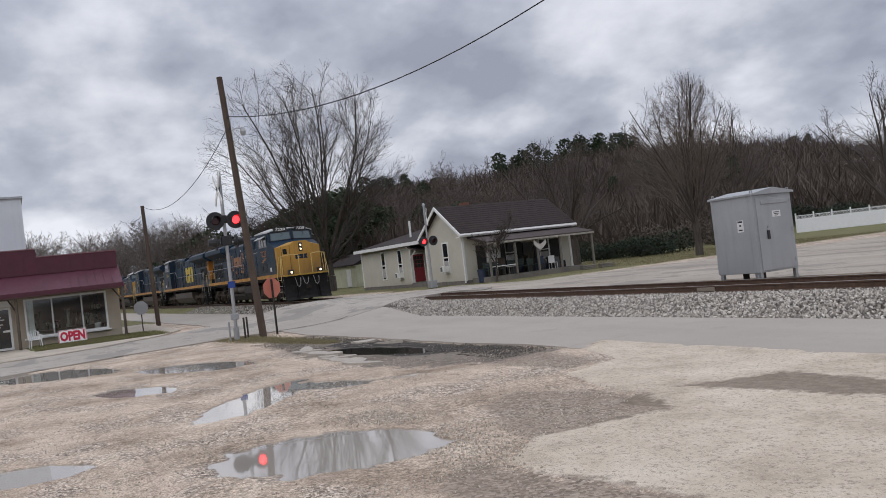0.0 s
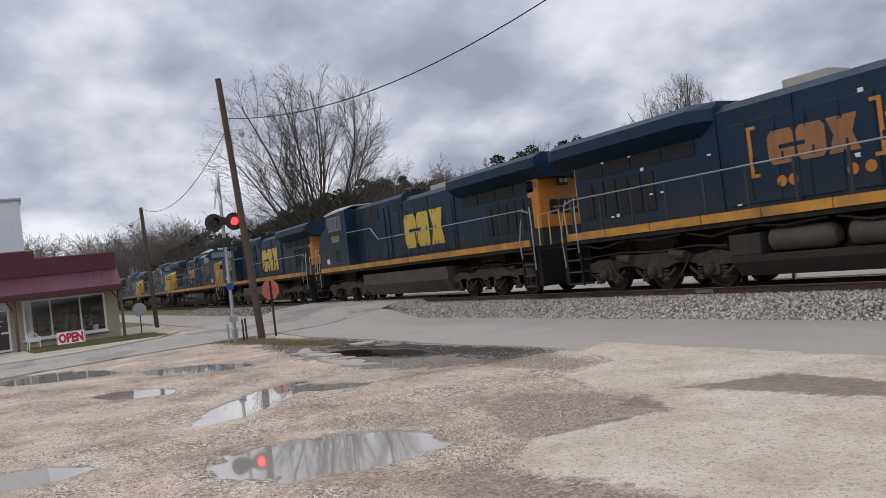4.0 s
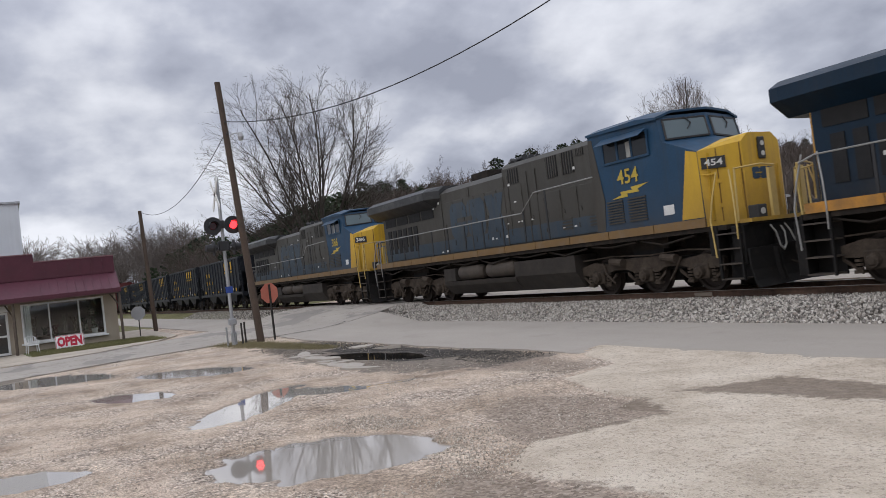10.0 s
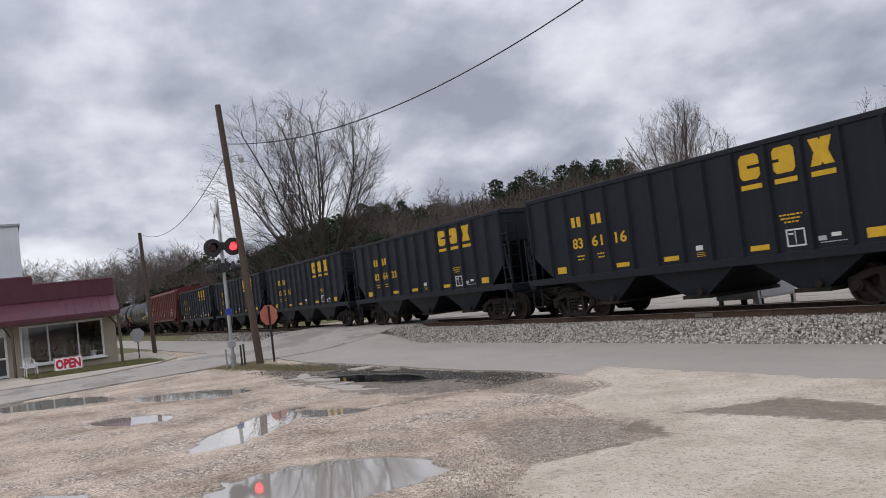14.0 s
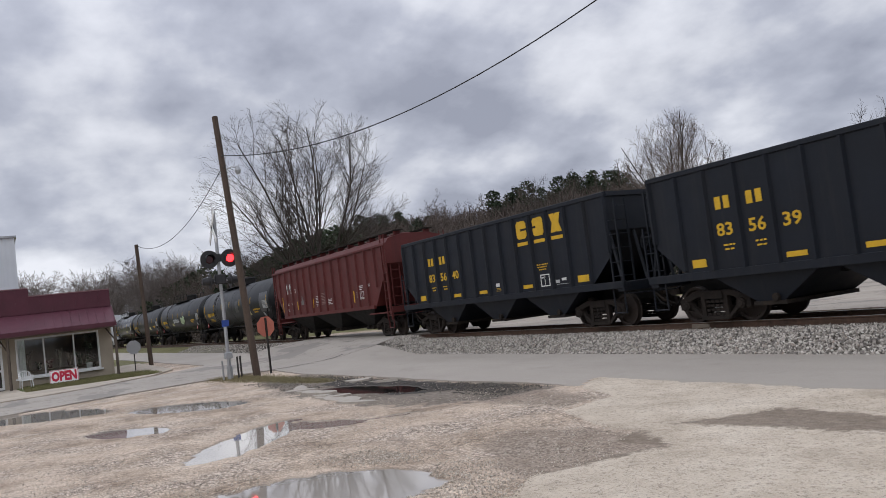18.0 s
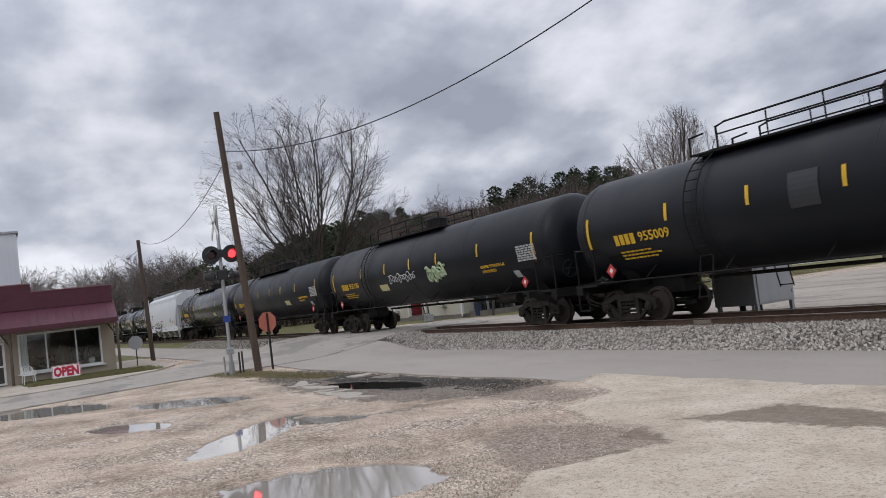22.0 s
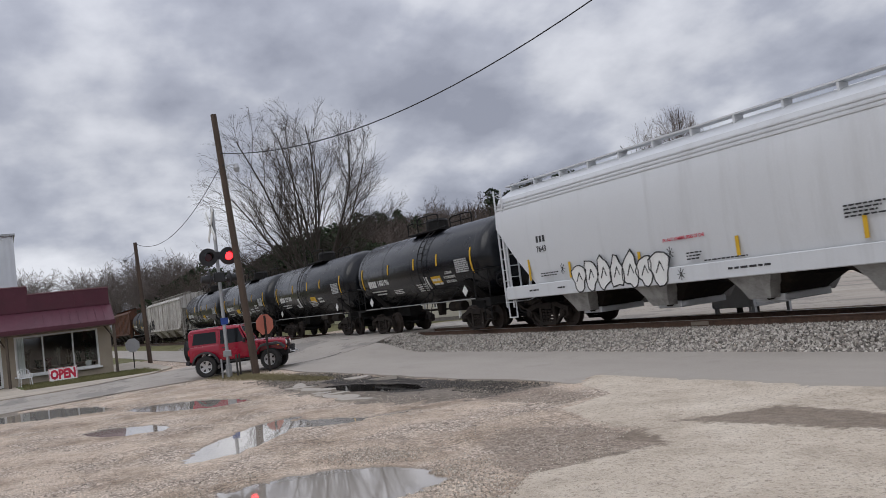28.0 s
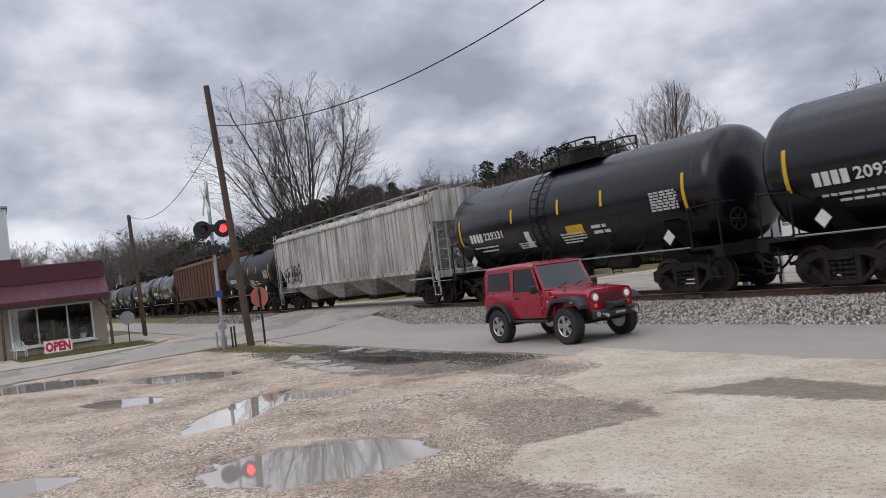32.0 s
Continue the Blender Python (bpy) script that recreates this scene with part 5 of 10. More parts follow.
def make_house():
    Z = 0.3
    hs = thing("house", pose(0, 0, 0), "small white clapboard house with brown shingle roofs", "house")
    # walls
    bm = bm_new()
    box(bm, -52.3, -46.95, 27.05, 36.0, Z, 3.75)
    box(bm, -64.45, -54.95, 27.05, 33.5, Z, 3.62)
    box(bm, -54.95, -52.3, 28.2, 33.5, Z, 3.7)
    part("wall", bm, siding_mat, hs)
    bm = bm_new()
    clapboards(bm, -52.3, -46.95, 27.05, Z + 0.25, 3.75, gaps=[(-49.85, -48.9, 1.15, 3.25)])
    for i in range(12):
        z = 3.75 + i * 0.16
        half = 2.68 * (1 - (z - 3.75) / 1.9)
        if half > 0.1:
            prism(bm, [(27.05, z), (27.02, z), (27.042, z + 0.16), (27.05, z + 0.16)], "x", -49.62 - half, -49.62 + half)
    clapboards(bm, -64.45, -54.95, 27.05, Z + 0.25, 3.62, gaps=[(-60.4, -59.55, 1.05, 3.3), (-57.25, -56.4, 1.0, 3.3)])
    clapboards(bm, -54.95, -52.3, 28.2, Z + 0.25, 3.7, gaps=[])
    clapboards(bm, 27.05, 36.0, -46.95, Z + 0.25, 3.6, facing=1, axis="y", gaps=[(28.1, 34.2, 0.2, 3.6)])
    clapboards(bm, 28.2, 34.2, -46.95, Z + 0.25, 3.2, facing=1, axis="y", gaps=[(28.7, 29.9, 0.4, 2.9), (30.3, 31.2, 1.3, 2.8), (31.7, 32.7, 0.4, 2.7), (33.2, 34.0, 1.2, 2.8)])
    clapboards(bm, 27.05, 28.2, -54.95, Z + 0.25, 3.5, facing=1, axis="y")
    part("siding", bm, siding_mat, hs, "white clapboards")
    bm = bm_new()
    for a, b, c, d in ((-52.3, -46.95, 27.0, 36.05), (-64.5, -54.9, 27.0, 33.5)):
        box(bm, a - 0.02, b + 0.02, c, d, Z - 0.25, Z + 0.22)
    part("footing", bm, stone_mat, hs)
    for x, y in ((-52.3, 27.02), (-46.95, 27.02), (-64.45, 27.02), (-54.95, 27.02)):
        part("corner_board", box(bm_new(), x - 0.07, x + 0.07, y - 0.035, y + 0.1, Z + 0.2, 3.7), white_trim, hs)
    part("corner_board", box(bm_new(), -47.0, -46.9, 35.85, 36.03, Z + 0.2, 3.7), white_trim, hs)
    # main roof, ridge along y
    bm = bm_new()
    prism(bm, [(-52.75, 3.55), (-49.62, 5.62), (-46.5, 3.55), (-46.5, 3.68), (-49.62, 5.78), (-52.75, 3.68)], "y", 26.65, 36.3)
    rf = part("roof", bm, shingle_mat, hs, "brown shingle gable roof")
    bm = bm_new()
    for row in range(13):
        f0, f1 = row / 13, (row + 1) / 13
        x0, x1 = -49.62 + 3.12 * f0, -49.62 + 3.12 * f1
        z0, z1 = 5.79 - 2.10 * f0, 5.79 - 2.10 * f1
        for k in range(30):
            y = 26.66 + k * 0.3213
            o = 0.0 if row % 2 else 0.16
            y0, y1 = y + o, min(36.29, y + o + 0.31)
            loft(bm, [[(x0, yy, z0), (x1, yy, z1 + 0.0), (x1, yy, z1 + 0.022), (x0, yy, z0 + 0.004)] for yy in (y0, y1)])
    sh = part("shingles", bm, shingle_mat, rf)
    tagged(sh, kind="stuff")
    bm = bm_new()
    prism(bm, [(-52.8, 3.46), (-49.62, 5.58), (-46.44, 3.46), (-46.44, 3.66), (-49.62, 5.80), (-52.8, 3.66)], "y", 26.58, 26.66)
    part("barge_board", bm, white_trim, rf)
    bm = bm_new()
    box(bm, -46.52, -46.42, 26.6, 36.35, 3.44, 3.66); box(bm, -47.0, -46.5, 26.62, 36.3, 3.42, 3.47)
    part("fascia", bm, white_trim, rf)
    bm = bm_new()
    rod(bm, [(-46.38, 26.6, 3.56), (-46.38, 36.3, 3.53)], 0.07)
    rod(bm, [(-46.75, 26.75, 3.5), (-46.88, 26.97, 3.2), (-46.88, 26.97, 0.55), (-46.75, 26.85, 0.4)], 0.045)
    part("gutter", bm, white_trim, rf)
    bm = bm_new()
    box(bm, -50.2, -49.6, 29.0, 29.5, 5.5, 5.98)
    part("chimney", bm, surface("old_brick", (0.16, 0.07, 0.05), 0.9, 0, 0.3, 5), rf)
    # wing roof, a low slope falling to the front
    bm = bm_new()
    prism(bm, [(26.6, 3.55), (33.6, 5.0), (33.6, 5.12), (26.6, 3.68)], "x", -64.9, -52.4)
    wr = part("roof", bm, shingle_mat, hs, "low dark roof of the side wing")
    bm = bm_new()
    box(bm, -64.95, -52.5, 26.53, 26.62, 3.45, 3.70)
    part("fascia", bm, white_trim, wr)
    bm = bm_new()
    rod(bm, [(-54.9, 26.5, 3.5), (-54.85, 26.95, 3.2), (-54.85, 26.97, 0.4)], 0.045)
    part("downpipe", bm, white_trim, wr)
    part("flue_pipe", tube(bm_new(), (-59.5, 29.5, 4.1), (-59.5, 29.5, 5.6), 0.09, 0.09, 10), white_trim, wr, "white roof flue pipe")
    # windows, air conditioners
    for x, z, w, h in ((-60.0, 1.1, 0.62, 2.1), (-56.85, 1.05, 0.62, 2.15), (-49.38, 1.2, 0.68, 1.98)):
        window_unit(hs, pose(x, 27.03, z), w, h)
    for x, z in ((-56.75, 1.08), (-49.3, 1.22)):
        ac = part("air_conditioner", box(bm_new(), x - 0.28, x + 0.28, 26.55, 27.0, z, z + 0.42, 0.02), white_trim, hs, "white window air conditioner")
        part("grille", box(bm_new(), x - 0.22, x + 0.05, 26.535, 26.55, z + 0.06, z + 0.36), surface("ac_grille", (0.1, 0.1, 0.1), 0.7), ac)
    # front door with a small hood
    xw = -54.92
    dr = part("door", box(bm_new(), xw, xw + 0.06, 27.16, 28.06, 0.68, 2.75), door_red, hs, "dark red door with a small-paned window")
    for i in range(3):
        for j in range(3):
            part("pane", box(bm_new(), xw + 0.06, xw + 0.07, 27.27 + i * 0.24, 27.48 + i * 0.24, 1.75 + j * 0.3, 2.02 + j * 0.3), glass_dark, dr)
    bm = bm_new()
    for a, b, c, d in ((27.08, 27.16, 0.6, 2.86), (28.06, 28.14, 0.6, 2.86), (27.08, 28.14, 2.75, 2.86)):
        box(bm, xw, xw + 0.09, a, b, c, d)
    part("door_frame", bm, white_trim, hs)
    bm = bm_new()
    prism(bm, [(xw, 3.42), (xw + 1.5, 3.10), (xw + 1.5, 3.0), (xw, 3.3)], "y", 26.75, 28.16)
    hd = part("door_hood", bm, porch_roof_mat, hs, "small dark hood over the red door")
    part("bracket", tube(bm_new(), (xw, 26.85, 2.4), (xw + 1.3, 26.85, 3.02), 0.045, 0.045, 6), white_trim, hd)
    part("door_step", box(bm_new(), xw + 0.02, -52.35, 26.9, 28.15, 0.2, 0.62), stone_mat, hs)
    # porch on the east side
    bm = bm_new()
    prism(bm, [(-46.9, 3.30), (-44.4, 2.83), (-44.4, 2.93), (-46.9, 3.42)], "y", 27.4, 36.2)
    pr = part("porch_roof", bm, porch_roof_mat, hs, "dark low porch roof")
    part("fascia", box(bm_new(), -44.45, -44.38, 27.4, 36.2, 2.74, 2.86), surface("peeling_trim", (0.36, 0.34, 0.3), 0.9, 0, 0.3, 3, 30, 0.3, (0.12, 0.1, 0.08), 0.7), pr)
    part("porch_floor", box(bm_new(), -46.9, -44.6, 27.5, 35.2, 0.25, 0.62), old_wood, hs)
    for y in (27.6, 29.6, 31.4, 33.3, 36.05):
        part("porch_post", box(bm_new(), -44.62, -44.5, y - 0.06, y + 0.06, 0.3 if y > 36 else 0.6, 2.8), old_wood, hs)
    for a, b, c, d, m_, nm in ((28.75, 29.85, 0.65, 2.8, white_trim, "porch_door"), (31.75, 32.65, 0.65, 2.65, glass_dark, "porch_door")):
        part(nm, box(bm_new(), -46.95, -46.88, a, b, c, d), m_, hs)
    for y, z, w, h in ((30.75, 1.35, 0.8, 1.4), (33.6, 1.3, 0.75, 1.4)):
        window_unit(hs, pose(-46.9, y, z, 0, 0, 90), w, h)
    # added dark panels that stand for the deep shade under the porch roof
    porch_shade = surface("porch_shade_dark", (0.018, 0.017, 0.017), 0.8)
    for y0, y1, z0, z1 in ((28.0, 28.7, 0.7, 2.75), (29.95, 30.3, 0.7, 2.7), (31.25, 31.7, 0.7, 2.7), (32.7, 33.15, 0.9, 2.6), (34.1, 34.9, 0.7, 2.7)):
        part("shade_panel", box(bm_new(), -46.9, -46.84, y0, y1, z0, z1), porch_shade, hs, "dark panel standing in for porch shade on the wall")
    rod_bm = rod(bm_new(), [(-44.55, 27.6, 1.25), (-44.55, 29.6, 1.25)], 0.03)
    part("porch_rail", rod_bm, white_trim, hs)
    return hs


make_house()

# porch clutter
dark_green = surface("green_bench_paint", (0.028, 0.045, 0.035), 0.6)
dark_blue = surface("blue_plastic", (0.018, 0.03, 0.06), 0.5)
pale = surface("pale_cloth", (0.45, 0.43, 0.4), 0.9)
for y, mat, lab in ((28.3, dark_green, "dark green slatted bench on the porch"), (30.2, dark_green, "dark metal glider seat on the porch")):
    bn = thing("bench", pose(-45.3, y, 0.62, 0, 0, 90), lab, "bench", "porch seats")
    for i in range(4):
        part("slat", box(bm_new(), -0.7, 0.7, -0.25 + i * 0.13, -0.15 + i * 0.13, 0.42, 0.45), mat, bn)
    for i in range(3):
        part("back_slat", box(bm_new(), -0.7, 0.7, 0.27, 0.30, 0.55 + i * 0.14, 0.65 + i * 0.14), mat, bn)
    for x in (-0.62, 0.62):
        part("frame", rod(bm_new(), [(x, -0.25, 0), (x, -0.25, 0.62), (x, 0.28, 0.62), (x, 0.30, 1.0), (x, 0.28, 0)], 0.03), mat, bn)
for y, h, mat, lab in ((32.1, 0.95, dark_blue, "dark blue folding chair on the porch"), (33.0, 0.9, white_trim, "white plastic chair on the porch"), (31.2, 0.9, dark_green, "dark chair on the cluttered porch")):
    c2 = thing("chair", pose(-45.2, y, 0.62, 0, 0, 80), lab, "chair", "porch seats")
    part("seat", box(bm_new(), -0.24, 0.24, -0.22, 0.22, 0.4, 0.44, 0.01), mat, c2)
    part("backrest", box(bm_new(), -0.24, 0.24, 0.2, 0.24, 0.44, h, 0.01), mat, c2)
    for sx in (-0.22, 0.22):
        for sy in (-0.2, 0.2):
            part("leg", tube(bm_new(), (sx, sy, 0), (sx, sy, 0.4), 0.02, 0.02, 6), mat, c2)
rng = random.Random(61)
crate_mats = [surface("crate_" + n, c, 0.8) for n, c in (("brown", (0.06, 0.042, 0.03)), ("black", (0.015, 0.015, 0.016)), ("blue", (0.02, 0.032, 0.055)), ("grey", (0.09, 0.088, 0.085)))]
for k in range(22):
    y, x, w, h = 27.9 + 0.31 * k + rng.uniform(-0.1, 0.1), rng.uniform(-46.5, -45.6), rng.uniform(0.15, 0.32), rng.uniform(0.25, 1.15)
    cr = thing("storage_box", pose(x, y, 0.62, 0, 0, rng.uniform(-25, 25)), "dark box of household clutter on the porch", "box", "boxes on the porch")
    part("body", box(bm_new(), -w, w, -w * 0.8, w * 0.8, 0, h, 0.02), crate_mats[k % 4], cr)
    part("lid", box(bm_new(), -w - 0.015, w + 0.015, -w * 0.8 - 0.015, w * 0.8 + 0.015, h, h + 0.04, 0.01), crate_mats[(k + 1) % 4], cr)
pt = thing("planter_table", pose(-45.0, 29.4, 0.62), "small table with pots on the porch", "table")
part("tabletop", box(bm_new(), -0.3, 0.3, -0.35, 0.35, 0.5, 0.54), pale, pt)
for sx in (-0.25, 0.25):
    for sy in (-0.3, 0.3):
        part("leg", box(bm_new(), sx - 0.02, sx + 0.02, sy - 0.02, sy + 0.02, 0, 0.5), old_wood, pt)
fl = thing("hanging_cloth", pose(-44.5, 31.6, 2.2), "faded flag hanging in a swag from the porch roof", "flag")
part("cloth", loft(bm_new(), [[(0.02, -0.5 + 0.1 * i, 0.55 - 0.35 * math.sin(i * math.pi / 10) - d), (-0.02, -0.5 + 0.1 * i, 0.55 - 0.35 * math.sin(i * math.pi / 10) - d), (-0.02, -0.5 + 0.1 * i, 0.2 - 0.35 * math.sin(i * math.pi / 10) - d), (0.02, -0.5 + 0.1 * i, 0.2 - 0.35 * math.sin(i * math.pi / 10) - d)] for i in range(11) for d in (0.0,)]), pale, fl)
bn = thing("trash_barrel", pose(-45.75, 27.6, 0.32), "dark blue plastic trash barrel beside the porch", "trash can")
bm = bm_new()
tube(bm, (0, 0, 0), (0, 0, 0.8), 0.27, 0.31, 18); tube(bm, (0, 0, 0.76), (0, 0, 0.83), 0.335, 0.335, 18)
part("barrel", bm, dark_blue, bn)
for ax, ay in ((-43.9, 34.9), (-43.5, 36.2)):
    bm = bm_new()
    for i in range(3):
        box(bm, -0.5, 0.5, -0.25, 0.25, i * 0.1, i * 0.1 + 0.08, 0.015)
    ob = part("timber_stack", bm, old_wood)
    ob.matrix_basis = pose(ax, ay, 0.3, 0, 0, 80)
    tagged(ob, "low stack of grey timbers by the lawn", "timber", "timbers by the porch")

# pale shed behind, left of the house
shd = thing("shed", pose(-84, 33.5, 0.3), "pale cream shed half hidden behind the tree", "shed")
cream = surface("cream_boards", (0.50, 0.50, 0.36), 0.8, 0, 0.15, 1, 30, 0.2, (0.3, 0.3, 0.2), 0.4, True)
part("wall", box(bm_new(), -6, 2.2, 0, 5, 0, 2.4), cream, shd)
part("roof", prism(bm_new(), [(-0.3, 2.35), (2.5, 3.6), (5.3, 2.35), (5.3, 2.5), (2.5, 3.75), (-0.3, 2.5)], "x", -6.3, 2.5), shingle_mat, shd)
part("door", box(bm_new(), -0.6, 0.6, -0.04, 0, 0.05, 2.0), white_trim, shd)
for i, y in enumerate((-2.0, -2.6)):
    part("yard_post", tube(bm_new(), (1.0 + i * 1.5, y, -0.05), (1.0 + i * 1.5, y, 1.5), 0.06, 0.06, 6), old_wood, shd)

# far houses glimpsed through the woods
for x, y, z, w in ((-97, 145, 9.0, 5), (-112, 96, 3.0, 5)):
    fh = thing("house", pose(x, y, z), "pale farmhouse glimpsed among bare trees", "house", "far houses")
    part("wall", box(bm_new(), -w / 2, w / 2, -2.5, 4, -3, 3.2), siding_mat, fh)
    part("roof", prism(bm_new(), [(-w / 2 - 0.4, 3.1), (0, 5.4), (w / 2 + 0.4, 3.1), (w / 2 + 0.4, 3.3), (0, 5.6), (-w / 2 - 0.4, 3.3)], "y", -2.9, 4.4), shingle_mat, fh)
    for sx in (-w / 4, w / 4):
        part("window", box(bm_new(), sx - 0.4, sx + 0.4, -2.54, -2.5, 0.8, 2.2), glass_dark, fh)

# white board fence
fn = thing("fence", pose(-67.4, 86.9, 0.3, 0, 0, 35.5), "white vinyl privacy fence with lattice top", "fence")
vinyl = surface("white_vinyl", (0.74, 0.75, 0.76), 0.5, 0, 0.06)
for i in range(7):
    x = i * 2.05
    pp = part("post", box(bm_new(), x - 0.09, x + 0.09, -0.09, 0.09, 0, 2.35), vinyl, fn)
    part("post_cap", prism(bm_new(), [(x - 0.12, 2.35), (x + 0.12, 2.35), (x, 2.52)], "y", -0.12, 0.12), vinyl, pp)
    if i < 6:
        part("panel", box(bm_new(), x + 0.09, x + 1.96, -0.03, 0.03, 0.05, 1.75), vinyl, fn)
        bm = bm_new()
        box(bm, x + 0.09, x + 1.96, -0.035, 0.035, 2.1, 2.18)
        for k in range(12):
            u = x + 0.09 + k * 0.155
            loft(bm, [[(u + d, -0.01, 1.75), (u + d + 0.03, -0.01, 1.75), (u + d + 0.17, -0.01, 2.1), (u + d + 0.14, -0.01, 2.1)] if s == 0 else [(u + d, 0.01, 1.75), (u + d + 0.03, 0.01, 1.75), (u + d + 0.17, 0.01, 2.1), (u + d + 0.14, 0.01, 2.1)] for s in (0, 1) for d in (0,)])
            loft(bm, [[(u + 0.14, yy, 1.75), (u + 0.17, yy, 1.75), (u + 0.03, yy, 2.1), (u, yy, 2.1)] for yy in (0.012, 0.028)])
        part("lattice", bm, vinyl, fn)


# ---- poles, signals, signs, cabinet ----
pole_wood = surface("creosoted_pole", (0.082, 0.058, 0.043), 0.9, 0, 0.35, 1.5, 30, 0.5, (0.06, 0.042, 0.032), 0.6, True)
galv = surface("galvanised_steel", (0.38, 0.39, 0.40), 0.45, 0.7, 0.15, 3, 40, 0.1, (0.25, 0.25, 0.25), 0.3)
dull_metal = surface("dull_aluminium", (0.40, 0.41, 0.42), 0.5, 0.6, 0.12, 1.2, 40, 0.06, (0.30, 0.30, 0.31), 0.4, True)
black_metal = surface("black_painted_metal", (0.022, 0.022, 0.024), 0.55, 0, 0.3)
dark_steel = surface("dark_post_steel", (0.055, 0.05, 0.045), 0.7, 0.3, 0.3)
cable_mat = surface("black_cable", (0.012, 0.012, 0.013), 0.6)
red_glow = glow("signal_red_lit", (1.0, 0.02, 0.025), 6.0)
red_off = principled("signal_red_dark", (0.05, 0.006, 0.006), 0.15)


def lean_tube(name, a, b, r0, r1, mat, parent, n=12):
    return part(name, tube(bm_new(), a, b, r0, r1, n), mat, parent)


# leaning wooden pole with the overhead cable and a lamp
P0, P1 = Vector((-29.35, 8.11, -0.1)), Vector((-29.49, 7.59, 9.66))
up = thing("utility_pole", pose(*P0), "weathered brown wooden utility pole leaning by the crossing", "utility pole")
lean_tube("pole", (0, 0, -0.1), P1 - P0, 0.138, 0.105, pole_wood, up)
q = P0.lerp(P1, 0.79) - P0
lamp = part("lamp_arm", rod(bm_new(), [q, q + Vector((0.08, 0.28, 0.14)), q + Vector((0.1, 0.5, 0.1))], 0.022), galv, up)
bm = bm_new()
tube(bm, q + Vector((0.1, 0.5, 0.16)), q + Vector((0.1, 0.5, 0.0)), 0.07, 0.12, 12); tube(bm, q + Vector((0.1, 0.5, 0.0)), q + Vector((0.1, 0.5, -0.14)), 0.12, 0.08, 12)
part("lamp_head", bm, dull_metal, lamp)
bm = bm_new()
for f in (0.845, 0.80):
    c = P0.lerp(P1, f) - P0
    tube(bm, c + Vector((0.2, 0, 0)), c - Vector((0.2, 0, 0)), 0.02, 0.02, 6); tube(bm, c + Vector((0.2, 0, 0)), c + Vector((0.26, 0, 0)), 0.045, 0.045, 8)
part("bracket", bm, dark_steel, up)
wire_a = [(-29.47, 7.67, 8.2)]
for i in range(1, 25):
    f = i / 17
    x, y = -29.47 + 15.08 * f, 7.67 + 3.39 * f
    wire_a.append((x, y, 8.2 - 3.62 * f + 2.92 * f * f))
cb = thing("overhead_cable", pose(0, 0, 0), "black overhead cable slung from the wooden pole", "cable")
part("cable", rod(bm_new(), wire_a, 0.016, 5), cable_mat, cb)
cb = thing("overhead_cable", pose(0, 0, 0), "thin black cable sagging between two wooden poles", "cable")
part("cable", rod(bm_new(), [(-29.45 - 25.2 * i / 16, 7.75 + 0.5 * i / 16, 7.9 - 0.2 * i / 16 - 4.8 * (i / 16) * (1 - i / 16)) for i in range(17)], 0.014, 5), cable_mat, cb)

p2 = thing("utility_pole", pose(-54.7, 8.4, 0), "dark wooden pole with a street lamp arm", "utility pole")
lean_tube("pole", (0, 0, -0.1), (-0.03, -0.2, 7.8), 0.145, 0.11, pole_wood, p2)
arm = part("lamp_arm", rod(bm_new(), [(-0.03, -0.2, 7.3), (0.1, -0.5, 6.95), (0.1, -0.85, 6.8)], 0.025), galv, p2)
bm = bm_new()
tube(bm, (0.1, -0.9, 6.85), (0.1, -0.9, 6.7), 0.08, 0.2, 12); tube(bm, (0.1, -0.9, 6.7), (0.1, -0.9, 6.55), 0.13, 0.08, 12)
part("lamp_head", bm, dull_metal, arm)


FLASHERS = []


def lamp_pair(parent, x, y, z, face, lit):
    """Two railway flashers on a cross arm; face: +1 looks along +x with the lamps spread along y."""
    for k, s in enumerate((-1, 1)):
        yy = y + s * 0.37
        bm = bm_new()
        tube(bm, (x, yy, z), (x + face * 0.03, yy, z), 0.33, 0.33, 24)
        bk = part("backboard", bm, black_metal, parent, "round black lamp backboard")
        bm = bm_new()
        tube(bm, (x - face * 0.16, yy, z), (x, yy, z), 0.13, 0.17, 16)
        part("housing", bm, black_metal, bk)
        bm = bm_new()
        n = 16
        for i in range(n // 2 + 3):
            a0, a1 = math.pi * (-0.15 + 1.3 * i / (n // 2 + 3)), math.pi * (-0.15 + 1.3 * (i + 1) / (n // 2 + 3))
            loft(bm, [[(x + face * 0.03, yy + math.cos(a) * r, z + math.sin(a) * r) for r in (0.165, 0.18)] + [(x + face * (0.33 if 0.2 < a < 2.9 else 0.15), yy + math.cos(a) * r, z + math.sin(a) * r) for r in (0.18, 0.165)] for a in (a0, a1)])
        part("visor", bm, black_metal, bk)
        bm = bm_new()
        tube(bm, (x + face * 0.03, yy, z), (x + face * 0.06, yy, z), 0.155, 0.13, 20)
        part("lens", bm, red_off, bk, "dark red lens")
        if lit:
            bm = bm_new()
            tube(bm, (-face * 0.03, 0, 0), (0, 0, 0), 0.145, 0.145, 20)
            disc = part("lamp_disc", bm, red_glow, bk, "glowing red lamp disc")
            FLASHERS.append((disc, Vector((x, yy, z)), face, s * lit))


